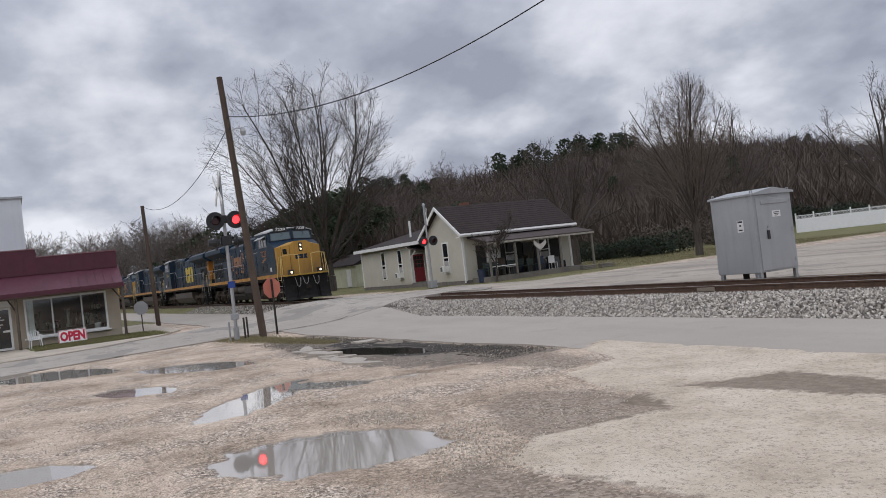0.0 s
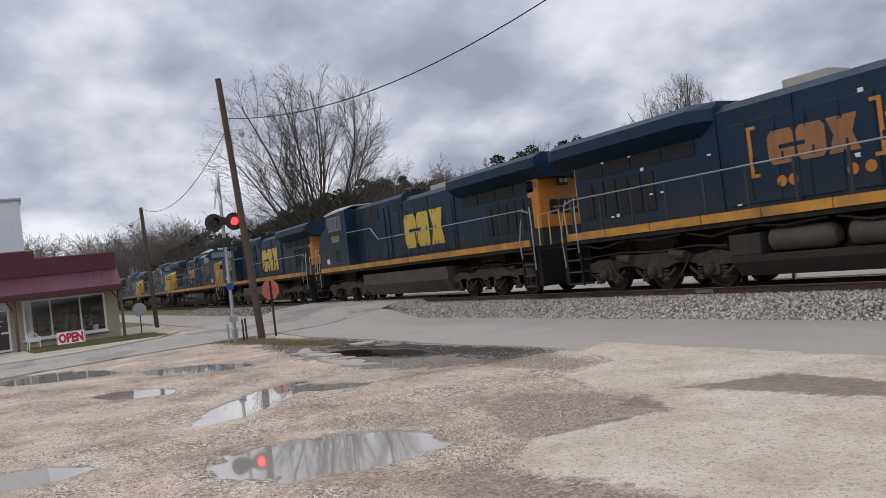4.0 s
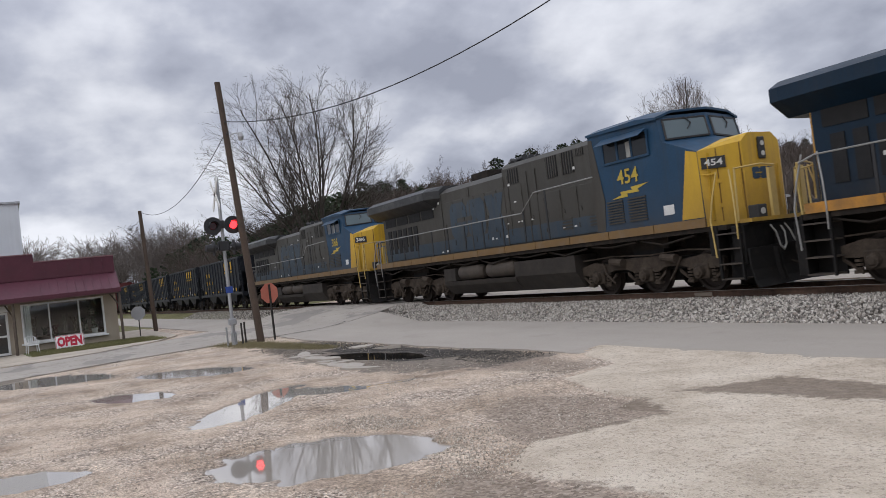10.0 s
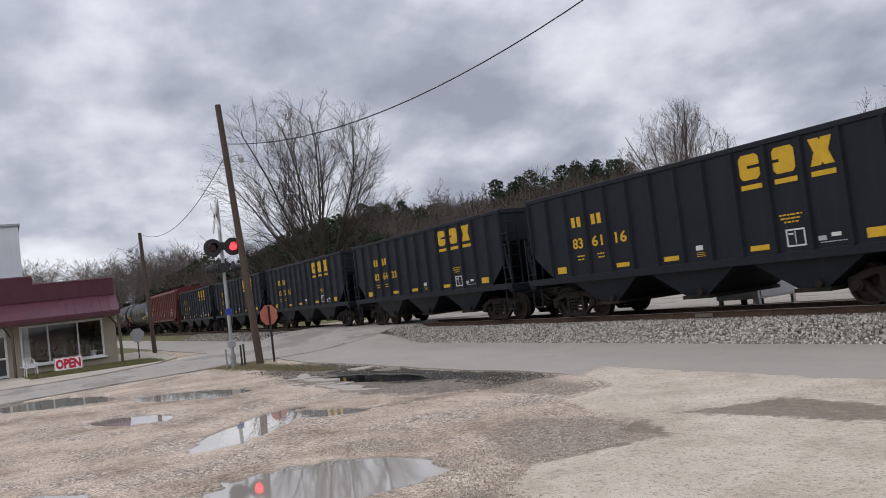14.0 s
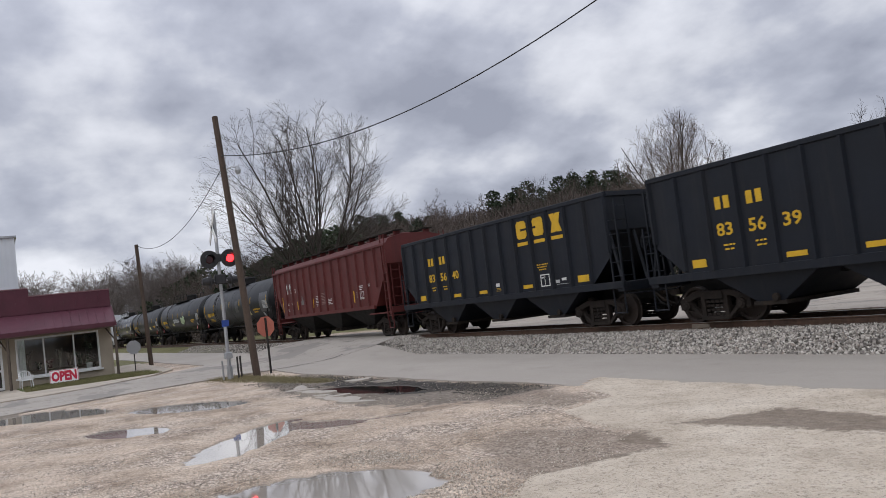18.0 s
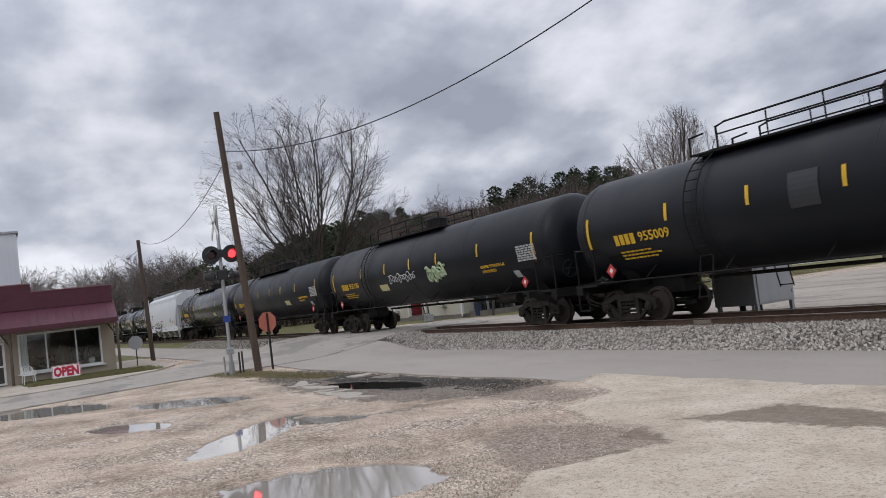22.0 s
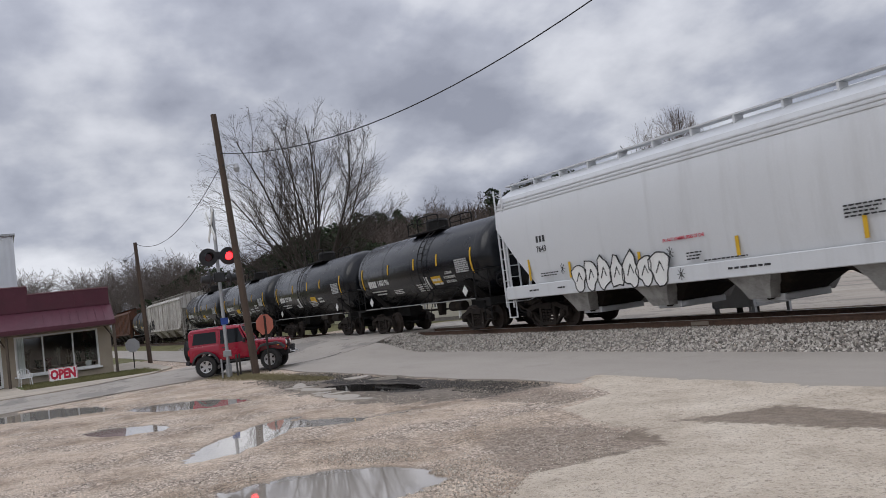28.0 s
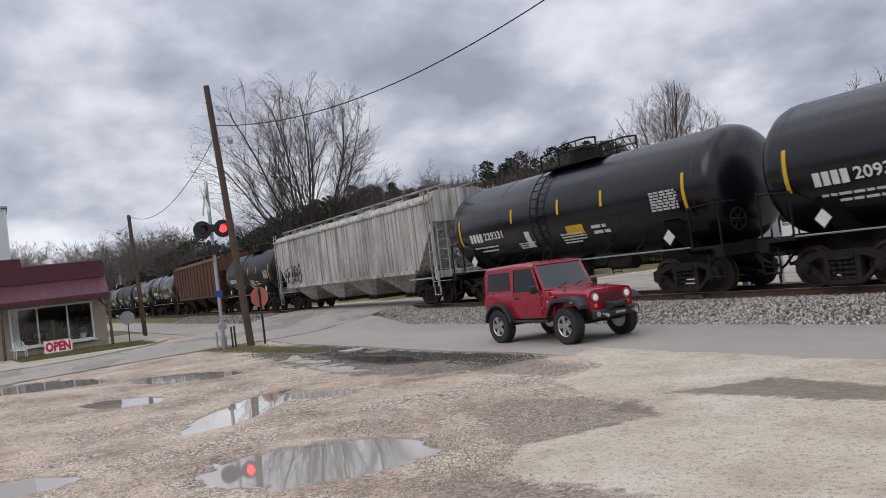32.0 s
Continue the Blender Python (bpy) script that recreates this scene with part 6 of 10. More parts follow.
sg1 = thing("crossing_signal", pose(-29.98, 7.29, 0), "aluminium railway crossing signal with red flashing lamps", "crossing signal", "crossing signals")
lean_tube("mast", (0, 0, 0.5), (0, 0, 6.15), 0.065, 0.065, dull_metal, sg1)
part("mast_cap", tube(bm_new(), (0, 0, 6.15), (0, 0, 6.25), 0.08, 0.05, 10), dull_metal, sg1)
part("base", box(bm_new(), -0.09, 0.09, -0.09, 0.09, 0.0, 0.5, 0.02), dull_metal, sg1)
part("junction_box", box(bm_new(), -0.12, 0.12, -0.13, 0.13, 0.75, 0.98, 0.02), dull_metal, sg1)
part("cross_arm", tube(bm_new(), (0.06, -0.4, 4.43), (0.06, 0.4, 4.43), 0.03, 0.03, 8), dull_metal, sg1)
part("hub", box(bm_new(), -0.08, 0.12, -0.1, 0.1, 4.33, 4.62, 0.02), black_metal, sg1)
lamp_pair(sg1, 0.12, 0.02, 4.43, 1, 1)
part("cross_arm", tube(bm_new(), (-0.02, -0.42, 3.62), (-0.02, 0.42, 3.62), 0.03, 0.03, 8), dull_metal, sg1)
part("hub", box(bm_new(), -0.1, 0.1, -0.2, 0.2, 3.5, 3.86, 0.03), black_metal, sg1)
for sx, yy in ((-0.34, -0.12), (0.34, 0.12)):     # lamps that look along the track road
    bm = bm_new()
    tube(bm, (sx * 0.3, yy - 0.5 * (1 if sx > 0 else -1), 3.62), (sx * 0.3, yy - 0.53 * (1 if sx > 0 else -1), 3.62), 0.28, 0.28, 20)
    tube(bm, (sx * 0.3, yy - 0.38 * (1 if sx > 0 else -1), 3.62), (sx * 0.3, yy - 0.5 * (1 if sx > 0 else -1), 3.62), 0.10, 0.16, 12)
    tube(bm, (sx * 0.3, yy - 0.53 * (1 if sx > 0 else -1), 3.62), (sx * 0.3, yy - 0.8 * (1 if sx > 0 else -1), 3.64), 0.17, 0.12, 12)
    part("backboard", bm, black_metal, sg1)
bm = bm_new()
for s in (-1, 1):       # crossbuck boards seen edge-on
    loft(bm, [[(-0.55, -0.10, 5.6 + s * 0.45), (-0.47, -0.10, 5.6 + s * 0.60), (0.55, -0.10, 5.6 - s * 0.45), (0.47, -0.10, 5.6 - s * 0.60)], [(-0.55, -0.13, 5.6 + s * 0.45), (-0.47, -0.13, 5.6 + s * 0.60), (0.55, -0.13, 5.6 - s * 0.45), (0.47, -0.13, 5.6 - s * 0.60)]])
part("crossbuck", bm, white_trim, sg1, "white crossed warning boards")
part("notice_plate", box(bm_new(), 0.06, 0.08, -0.13, 0.13, 1.93, 2.17), surface("blue_plate", (0.02, 0.06, 0.28), 0.5), sg1, "small blue notice plate")
for dy, dx in ((-0.28, 0.15), (0.22, 0.35), (0.42, 0.0), (-0.1, 0.4)):
    part("guard_post", tube(bm_new(), (dx, dy, 0), (dx, dy, 0.80 if dy > -0.2 else 0.70), 0.035, 0.035, 8), galv if dy < 0 else dark_steel, sg1)

sg2 = thing("crossing_signal", pose(-47.9, 24.95, 0.3), "crossing signal across the track with red flashing lamps", "crossing signal", "crossing signals")
lean_tube("mast", (0, 0, 0), (0, 0, 5.55), 0.065, 0.065, galv, sg2)
part("base", box(bm_new(), -0.25, 0.25, -0.25, 0.25, 0, 0.5, 0.03), dull_metal, sg2)
part("cross_arm", tube(bm_new(), (0.05, -0.4, 3.15), (0.05, 0.4, 3.15), 0.03, 0.03, 8), dull_metal, sg2)
lamp_pair(sg2, 0.1, 0.0, 3.15, 1, -1)
bm = bm_new()
for s in (-1, 1):
    loft(bm, [[(-0.5, yy, 4.75 + s * 0.5), (-0.4, yy, 4.75 + s * 0.62), (0.5, yy, 4.75 - s * 0.5), (0.4, yy, 4.75 - s * 0.62)] for yy in (0.08, 0.11)])
part("crossbuck", bm, white_trim, sg2, "white crossed warning boards").matrix_basis = pose(0, 0, 0, 0, 0, -20)
part("bell", tube(bm_new(), (0, 0, 5.55), (0, 0, 5.7), 0.12, 0.05, 12), galv, sg2)


def octagon(r):
    return [(r * math.cos(math.pi / 8 + i * math.pi / 4), r * math.sin(math.pi / 8 + i * math.pi / 4)) for i in range(8)]


def stop_sign(x, y, top, post_h, mat, turn, label, legend):
    s = thing("stop_sign", pose(x, y, 0, 0, 0, turn), label, "stop sign", "stop signs")
    bm = bm_new()
    box(bm, -0.03, 0.03, -0.025, 0.0, -0.2, top - 0.05); box(bm, -0.03, -0.022, 0.0, 0.03, -0.2, top - 0.05); box(bm, 0.022, 0.03, 0.0, 0.03, -0.2, top - 0.05)
    part("post", bm, dark_steel, s)
    zc = top - 0.38
    bm = bm_new()
    loft(bm, [[(u, yy, zc + v) for u, v in octagon(0.40)] for yy in (-0.034, -0.028)])
    plate = part("plate", bm, mat, s)
    if legend:
        bm = bm_new()
        ring = octagon(0.385), octagon(0.36)
        for i in range(8):
            a, b, c, d = ring[0][i], ring[0][(i + 1) % 8], ring[1][(i + 1) % 8], ring[1][i]
            loft(bm, [[(u, yy, zc + v) for u, v in (a, b, c, d)] for yy in (-0.036, -0.0345)])
        faded = surface("faded_legend", (0.42, 0.17, 0.12), 0.7)
        part("border", bm, faded, plate)
        bm = bm_new()
        for i in range(4):
            box(bm, -0.27 + i * 0.145, -0.17 + i * 0.145, -0.036, -0.0345, zc - 0.12, zc + 0.12)
        part("legend_bar", bm, faded, plate)
        part("bolt", tube(bm_new(), (0, -0.045, zc - 0.3), (0, -0.034, zc - 0.3), 0.015, 0.015, 8), dark_steel, plate)
    return s


faded_red = surface("sun_faded_red", (0.50, 0.155, 0.105), 0.65, 0, 0.15, 3, 30, 0.1, (0.52, 0.2, 0.13), 0.5)
stop_sign(-29.78, 8.75, 2.13, 0, faded_red, -73, "sun-faded red octagonal stop sign on a dark post", True)
stop_sign(-48.34, 6.57, 1.75, 0, dull_metal, 80, "bare grey back of an octagonal stop sign", False)


# ---- signal equipment cabinet beyond the track ----
def make_cabinet():
    cb2 = thing("equipment_cabinet", pose(-17.15, 18.45, 0.30), "large grey aluminium signal equipment cabinet on short legs", "cabinet")
    W, D, Z0, Z1 = 1.5, 1.6, 0.33, 2.52
    part("body", box(bm_new(), 0, W, 0, D, Z0, Z1, 0.012), dull_metal, cb2)
    bm = bm_new()
    prism(bm, [(-0.06, Z1), (-0.06, Z1 + 0.05), (D / 2, Z1 + 0.19), (D + 0.06, Z1 + 0.05), (D + 0.06, Z1)], "x", -0.06, W + 0.08)
    part("roof", bm, dull_metal, cb2, "shallow pitched sheet roof")
    for x in (0.03, W - 0.12):
        for y in (0.03, D - 0.12):
            part("leg", box(bm_new(), x, x + 0.1, y, y + 0.1, 0.0, Z0), galv, cb2)
    for x, y in ((0.55, 0.5), (0.8, 0.9), (1.05, 0.6)):
        part("cable_duct", tube(bm_new(), (x, y, -0.05), (x, y, Z0), 0.09, 0.09, 10), dark_steel, cb2)
    dr = part("door", box(bm_new(), W, W + 0.025, 0.1, D - 0.08, Z0 + 0.05, Z1 - 0.08, 0.006), dull_metal, cb2)
    part("louvre", box(bm_new(), W + 0.025, W + 0.05, 0.28, D - 0.25, Z1 - 0.28, Z1 - 0.16, 0.01), dull_metal, dr)
    part("handle", box(bm_new(), W + 0.025, W + 0.06, 0.42, 0.52, 1.25, 1.5, 0.01), black_metal, dr, "black lever handle")
    part("hasp", box(bm_new(), W + 0.025, W + 0.05, 0.46, 0.50, 1.55, 1.62), galv, dr)
    for z in (0.6, 1.45, 2.3):
        part("hinge", tube(bm_new(), (W + 0.03, D - 0.12, z - 0.05), (W + 0.03, D - 0.12, z + 0.05), 0.02, 0.02, 8), galv, dr)
    lb = part("warning_label", box(bm_new(), W + 0.026, W + 0.03, 0.72, 1.06, 1.86, 2.04), white_trim, dr, "white warning label")
    for i in range(3):
        part("print_line", box(bm_new(), W + 0.03, W + 0.032, 0.76 + 0.03 * i, 1.02 - 0.03 * i, 1.98 - i * 0.045, 2.0 - i * 0.045), black_metal, lb)
    pl = part("notice", box(bm_new(), 0.88, 1.10, -0.006, 0.0, 1.52, 1.86), white_trim, cb2, "white notice with dark print")
    for z0, z1, a, b in ((1.79, 1.84, 0.91, 1.07), (1.68, 1.73, 0.96, 1.02), (1.56, 1.60, 0.92, 1.06)):
        part("print_line", box(bm_new(), a, b, -0.009, -0.006, z0, z1), black_metal, pl)
    for x, y in ((0.05, 0.05), (W - 0.05, 0.05), (0.05, D - 0.05), (W - 0.05, D - 0.05)):
        bm = bm_new()
        rod(bm, [(x - 0.04, y, Z1 + 0.05), (x - 0.03, y, Z1 + 0.14), (x + 0.03, y, Z1 + 0.14), (x + 0.04, y, Z1 + 0.05)], 0.014)
        part("lifting_eye", bm, galv, cb2)
    bm = bm_new()
    for x in (0.0, W - 0.06):
        box(bm, x, x + 0.06, -0.01, 0.0, Z0, Z1)
    box(bm, W - 0.2, W - 0.19, -0.008, 0.0, Z0, Z1)
    part("corner_trim", bm, dull_metal, cb2)


make_cabinet()


# ---- the train: shared running gear; each car's x runs forward, z is up from the rail ----
grime = (0.075, 0.068, 0.052)
navy = surface("navy_loco_paint", (0.0040, 0.0190, 0.0400), 0.5, 0.0, 0.3, 0.9, 25, 0.05, (0.020, 0.022, 0.026), 0.4, True)
navy_low = surface("grimy_navy_paint", (0.015, 0.019, 0.022), 0.6, 0.0, 0.3, 1.2, 25, 0.08, grime, 0.6, True)
gold = surface("golden_yellow_paint", (0.40, 0.215, 0.030), 0.5, 0.0, 0.16, 1.4, 30, 0.05, (0.22, 0.12, 0.04), 0.45, True)
bright_gold = surface("bright_yellow_paint", (0.56, 0.34, 0.022), 0.5, 0.0, 0.12, 1.4, 30, 0.05, (0.3, 0.18, 0.05), 0.4, True)
dull_orange = surface("dirty_orange_paint", (0.27, 0.115, 0.042), 0.6, 0, 0.16, 2, 30, 0.03, (0.12, 0.065, 0.035), 0.6, True)
hose_grey = surface("pale_air_hose", (0.20, 0.195, 0.185), 0.7, 0, 0.2)
lemon = surface("faded_yellow_logo", (0.47, 0.34, 0.045), 0.55, 0, 0.12, 2, 30, 0.03, (0.25, 0.2, 0.07), 0.3, True)
orange = surface("orange_logo_paint", (0.44, 0.17, 0.025), 0.55, 0, 0.14, 2, 30, 0.03, (0.2, 0.09, 0.03), 0.4, True)
stripe_mat = surface("dirty_sill_stripe", (0.47, 0.215, 0.025), 0.6, 0, 0.2, 1.1, 30, 0.05, (0.12, 0.075, 0.04), 0.75)
loco_grey = surface("loco_grey_paint", (0.066, 0.064, 0.057), 0.55, 0, 0.25, 0.8, 25, 0.06, (0.050, 0.044, 0.037), 0.7, True)
loco_blue = surface("loco_blue_paint", (0.017, 0.055, 0.108), 0.48, 0, 0.2, 0.9, 25, 0.04, (0.035, 0.038, 0.04), 0.5, True)
under = surface("underframe_grime", (0.017, 0.0135, 0.011), 0.9, 0, 0.4, 2.5, 30, 0.3, (0.06, 0.043, 0.029), 0.5)
under_dark = surface("black_underframe", (0.006, 0.0056, 0.0054), 0.7, 0, 0.4, 2.5, 30, 0.2, (0.024, 0.019, 0.016), 0.5)
tank_grime = surface("fuel_tank_paint", (0.062, 0.049, 0.038), 0.75, 0, 0.35, 1.6, 30, 0.1, (0.022, 0.019, 0.017), 0.7)
fuel_dark = surface("sooty_fuel_tank", (0.026, 0.021, 0.017), 0.85, 0, 0.4, 1.6, 30, 0.1, (0.060, 0.046, 0.034), 0.4)
wheel_mat = surface("rusty_wheel_steel", (0.038, 0.028, 0.023), 0.7, 0.3, 0.35, 5, 40, 0.2, (0.06, 0.045, 0.036), 0.4)
truck_mat = surface("truck_casting", (0.022, 0.0175, 0.015), 0.9, 0.1, 0.4, 3.5, 40, 0.35, (0.045, 0.034, 0.027), 0.5)
loco_truck_mat = surface("loco_truck_casting", (0.066, 0.051, 0.039), 0.9, 0.1, 0.4, 3, 40, 0.3, (0.020, 0.016, 0.013), 0.7)
chrome = surface("handrail_steel", (0.30, 0.30, 0.29), 0.5, 0.5, 0.2)
rail_yellow = surface("yellow_grab_rail", (0.50, 0.36, 0.12), 0.5, 0, 0.2, 3)
win_glass = principled("cab_glass", (0.014, 0.017, 0.02), 0.06)
# windshield: bluish sky reflection painted into the base colour
sky_pane = principled("sky_pale_windshield", (0.11, 0.145, 0.16), 0.06)
navy.node_tree.nodes["Principled BSDF"].inputs["Specular IOR Level"].default_value = 0.28
win_glass.node_tree.nodes["Principled BSDF"].inputs["Specular IOR Level"].default_value = 0.9
slot_black = surface("dark_grille", (0.010, 0.010, 0.011), 0.8)
white_paint = surface("white_stencil_paint", (0.62, 0.62, 0.60), 0.7, 0, 0.15, 4)
yellow_paint = surface("yellow_stencil_paint", (0.60, 0.36, 0.015), 0.65, 0, 0.15, 4, 30, 0.05, (0.3, 0.2, 0.05), 0.3)
head_glow = glow("headlight_lit", (1.0, 0.72, 0.42), 1.9)
lens_off = principled("lamp_glass_unlit", (0.55, 0.55, 0.52), 0.12)
MOVES = []
for m in (under, under_dark):
    m.node_tree.nodes["Principled BSDF"].inputs["Specular IOR Level"].default_value = 0.15
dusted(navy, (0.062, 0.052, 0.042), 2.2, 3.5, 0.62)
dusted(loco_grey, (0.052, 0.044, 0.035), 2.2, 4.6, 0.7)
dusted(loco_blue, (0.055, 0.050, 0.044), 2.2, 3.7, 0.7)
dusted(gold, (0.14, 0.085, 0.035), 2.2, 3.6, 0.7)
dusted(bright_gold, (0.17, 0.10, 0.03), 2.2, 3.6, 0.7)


def wheel_mesh(r, name):
    bm = bm_new()
    prof = [(0.0, 0.03), (r * 0.30, 0.06), (r * 0.36, 0.02), (r * 0.78, -0.012), (r * 0.85, 0.045), (r, 0.045), (r, -0.07), (r + 0.025, -0.085), (r + 0.025, -0.11), (r * 0.80, -0.11)]
    n = 26
    rings = [[(math.cos(2 * math.pi * i / n) * q, -h, math.sin(2 * math.pi * i / n) * q) for i in range(n)] for q, h in prof[1:]]
    vr = [[bm.verts.new(p) for p in ring] for ring in rings]
    for a, b in zip(vr, vr[1:]):
        for i in range(n):
            bm.faces.new((a[i], a[(i + 1) % n], b[(i + 1) % n], b[i]))
    bm.faces.new(vr[0][::-1]); bm.faces.new(vr[-1])
    bmesh.ops.recalc_face_normals(bm, faces=bm.faces)
    return mesh_of(name, bm, wheel_mat, True)


wheel_me, big_wheel_me = wheel_mesh(0.457, "wheel"), wheel_mesh(0.533, "wheel")


def freight_truck_meshes():
    """A cast side frame with its window openings, springs and journals; seen from -y."""
    frames = []
    for y0, y1 in ((-1.09, -0.93), (0.93, 1.09)):
        bm = bm_new()
        prism(bm, [(-1.12, 0.36), (-1.12, 0.62), (-0.55, 0.80), (0.55, 0.80), (1.12, 0.62), (1.12, 0.36), (0.98, 0.33), (0.90, 0.52), (0.52, 0.66), (-0.52, 0.66), (-0.90, 0.52), (-0.98, 0.33)], "y", y0, y1)
        for s in (-1, 1):
            prism(bm, [(s * 0.93, 0.50), (s * 0.80, 0.52), (s * 0.34, 0.12), (s * 0.44, 0.10)], "y", y0 + 0.02, y1 - 0.02)
            box(bm, s * 0.36 - 0.06, s * 0.36 + 0.06, y0 + 0.01, y1 - 0.01, 0.12, 0.72)
            tube(bm, (s * 0.875, y0 - 0.07, 0.457), (s * 0.875, y1, 0.457), 0.125, 0.14, 12)
            tube(bm, (s * 0.875, y0 - 0.10, 0.457), (s * 0.875, y0 - 0.07, 0.457), 0.075, 0.09, 8)
        box(bm, -0.42, 0.42, y0, y1, 0.08, 0.17)
        for k in range(4):
            for x in (-0.22, -0.075, 0.075, 0.22):
                tube(bm, (x, (y0 + y1) / 2, 0.18 + k * 0.105), (x, (y0 + y1) / 2, 0.25 + k * 0.105), 0.072, 0.072, 8)
        box(bm, -0.30, 0.30, y0 - 0.02, y1 + 0.02, 0.60, 0.78)
        frames.append(mesh_of("side_frame", bm, truck_mat))
    bm = bm_new()
    box(bm, -0.22, 0.22, -1.0, 1.0, 0.52, 0.78, 0.03)
    tube(bm, (-0.875, -0.9, 0.457), (-0.875, 0.9, 0.457), 0.085, 0.085, 10); tube(bm, (0.875, -0.9, 0.457), (0.875, 0.9, 0.457), 0.085, 0.085, 10)
    box(bm, -1.45, 1.45, -0.1, 0.1, 0.35, 0.45)
    tube(bm, (0, 0, 0.75), (0, 0, 0.98), 0.3, 0.3, 14)
    return frames, mesh_of("bolster", bm, under_dark)


truck_frame_mes, bolster_me = freight_truck_meshes()


def freight_truck(car, x):
    tr = place("truck", bolster_me, car, pose(x, 0, 0), "rusty cast freight truck")
    for me in truck_frame_mes:
        place("side_frame", me, tr, pose(0, 0, 0))
    for dx in (-0.875, 0.875):
        place("wheel", wheel_me, tr, pose(dx, -0.7525, 0.457))
        place("wheel", wheel_me, tr, pose(dx, 0.7525, 0.457, 0, 0, 180))


def loco_truck_meshes():
    bm = bm_new()
    for y0, y1 in ((-1.16, -1.0), (1.0, 1.16)):
        prism(bm, [(-2.75, 0.62), (-2.75, 0.86), (-2.2, 0.98), (-1.25, 0.86), (-0.85, 1.02), (0.85, 1.02), (1.25, 0.86), (2.2, 0.98), (2.75, 0.86), (2.75, 0.62), (2.4, 0.60), (1.7, 0.62), (1.3, 0.72), (0.75, 0.72), (0.5, 0.62), (-0.5, 0.62), (-0.75, 0.72), (-1.3, 0.72), (-1.7, 0.62), (-2.4, 0.60)], "y", y0, y1)
        for ax in (-2.0, 0.0, 2.0):
            box(bm, ax - 0.25, ax + 0.25, y0 - 0.04, y1, 0.34, 0.74, 0.03)
            tube(bm, (ax, y0 - 0.16, 0.533), (ax, y1, 0.533), 0.15, 0.17, 12)
            tube(bm, (ax, y0 - 0.20, 0.533), (ax, y0 - 0.16, 0.533), 0.09, 0.13, 8)
            for s in (-1, 1):
                for k in range(4):
                    tube(bm, (ax + s * 0.40, y0 + 0.04, 0.34 + k * 0.085), (ax + s * 0.40, y0 + 0.04, 0.395 + k * 0.085), 0.085, 0.085, 8)
                box(bm, ax + s * 0.40 - 0.1, ax + s * 0.40 + 0.1, y0 - 0.02, y1, 0.27, 0.34)
                prism(bm, [(ax + s * 0.32, 0.30), (ax + s * 0.32, 0.25), (ax + s * 0.75, 0.55), (ax + s * 0.75, 0.64)], "y", y0, y0 + 0.06)
        for x in (-1.0, 1.05):
            tube(bm, (x - 0.28, y0 - 0.12, 0.98), (x + 0.24, y0 - 0.12, 0.92), 0.10, 0.12, 10)
        rod(bm, [(-2.6, y0 - 0.03, 1.06), (-1.3, y0 - 0.03, 1.12), (0.2, y0 - 0.03, 1.06), (1.6, y0 - 0.03, 1.12), (2.6, y0 - 0.03, 1.05)], 0.022)
        rod(bm, [(-1.7, y0 - 0.06, 0.95), (-1.5, y0 - 0.1, 0.6), (-1.25, y0 - 0.06, 0.35)], 0.03)
        rod(bm, [(1.4, y0 - 0.06, 0.95), (1.2, y0 - 0.1, 0.6), (0.95, y0 - 0.06, 0.35)], 0.03)
    side_me = mesh_of("side_frame", bm, loco_truck_mat)
    bm = bm_new()
    box(bm, -2.6, 2.6, -0.9, 0.9, 0.62, 0.95, 0.03)
    for ax in (-2.0, 0.0, 2.0):
        tube(bm, (ax, -0.95, 0.533), (ax, 0.95, 0.533), 0.1, 0.1, 10)
        box(bm, ax + 0.1, ax + 0.75, -0.6, 0.6, 0.3, 0.8, 0.05)
    box(bm, -0.6, 0.6, -1.0, 1.0, 0.9, 1.25)
    return side_me, mesh_of("truck_core", bm, under_dark)


loco_side_me, loco_core_me = loco_truck_meshes()


def loco_truck(car, x):
    tr = place("truck", loco_core_me, car, pose(x, 0, 0), "six-wheel locomotive truck caked with grime")
    place("side_frame", loco_side_me, tr, pose(0, 0, 0))
    for dx in (-2.0, 0.0, 2.0):
        place("wheel", big_wheel_me, tr, pose(dx, -0.7525, 0.533))
        place("wheel", big_wheel_me, tr, pose(dx, 0.7525, 0.533, 0, 0, 180))


def coupler_mesh():
    bm = bm_new()
    box(bm, -0.75, 0.1, -0.09, 0.09, 0.78, 0.96, 0.02)
    prism(bm, [(0.05, -0.16), (0.30, -0.16), (0.36, 0.02), (0.24, 0.05), (0.16, 0.16), (0.05, 0.16)], "z", 0.74, 1.0)
    box(bm, -0.9, -0.3, -0.25, 0.25, 0.68, 1.04, 0.02)
    rod(bm, [(-0.35, -0.35, 0.85), (0.0, -0.33, 0.62), (0.25, -0.2, 0.5)], 0.035)
    return mesh_of("coupler", bm, under)


coupler_me = coupler_mesh()


def couplers(car, half):
    place("coupler", coupler_me, car, pose(half - 0.22, 0, 0))
    place("coupler", coupler_me, car, pose(-half + 0.22, 0, 0, 0, 0, 180))


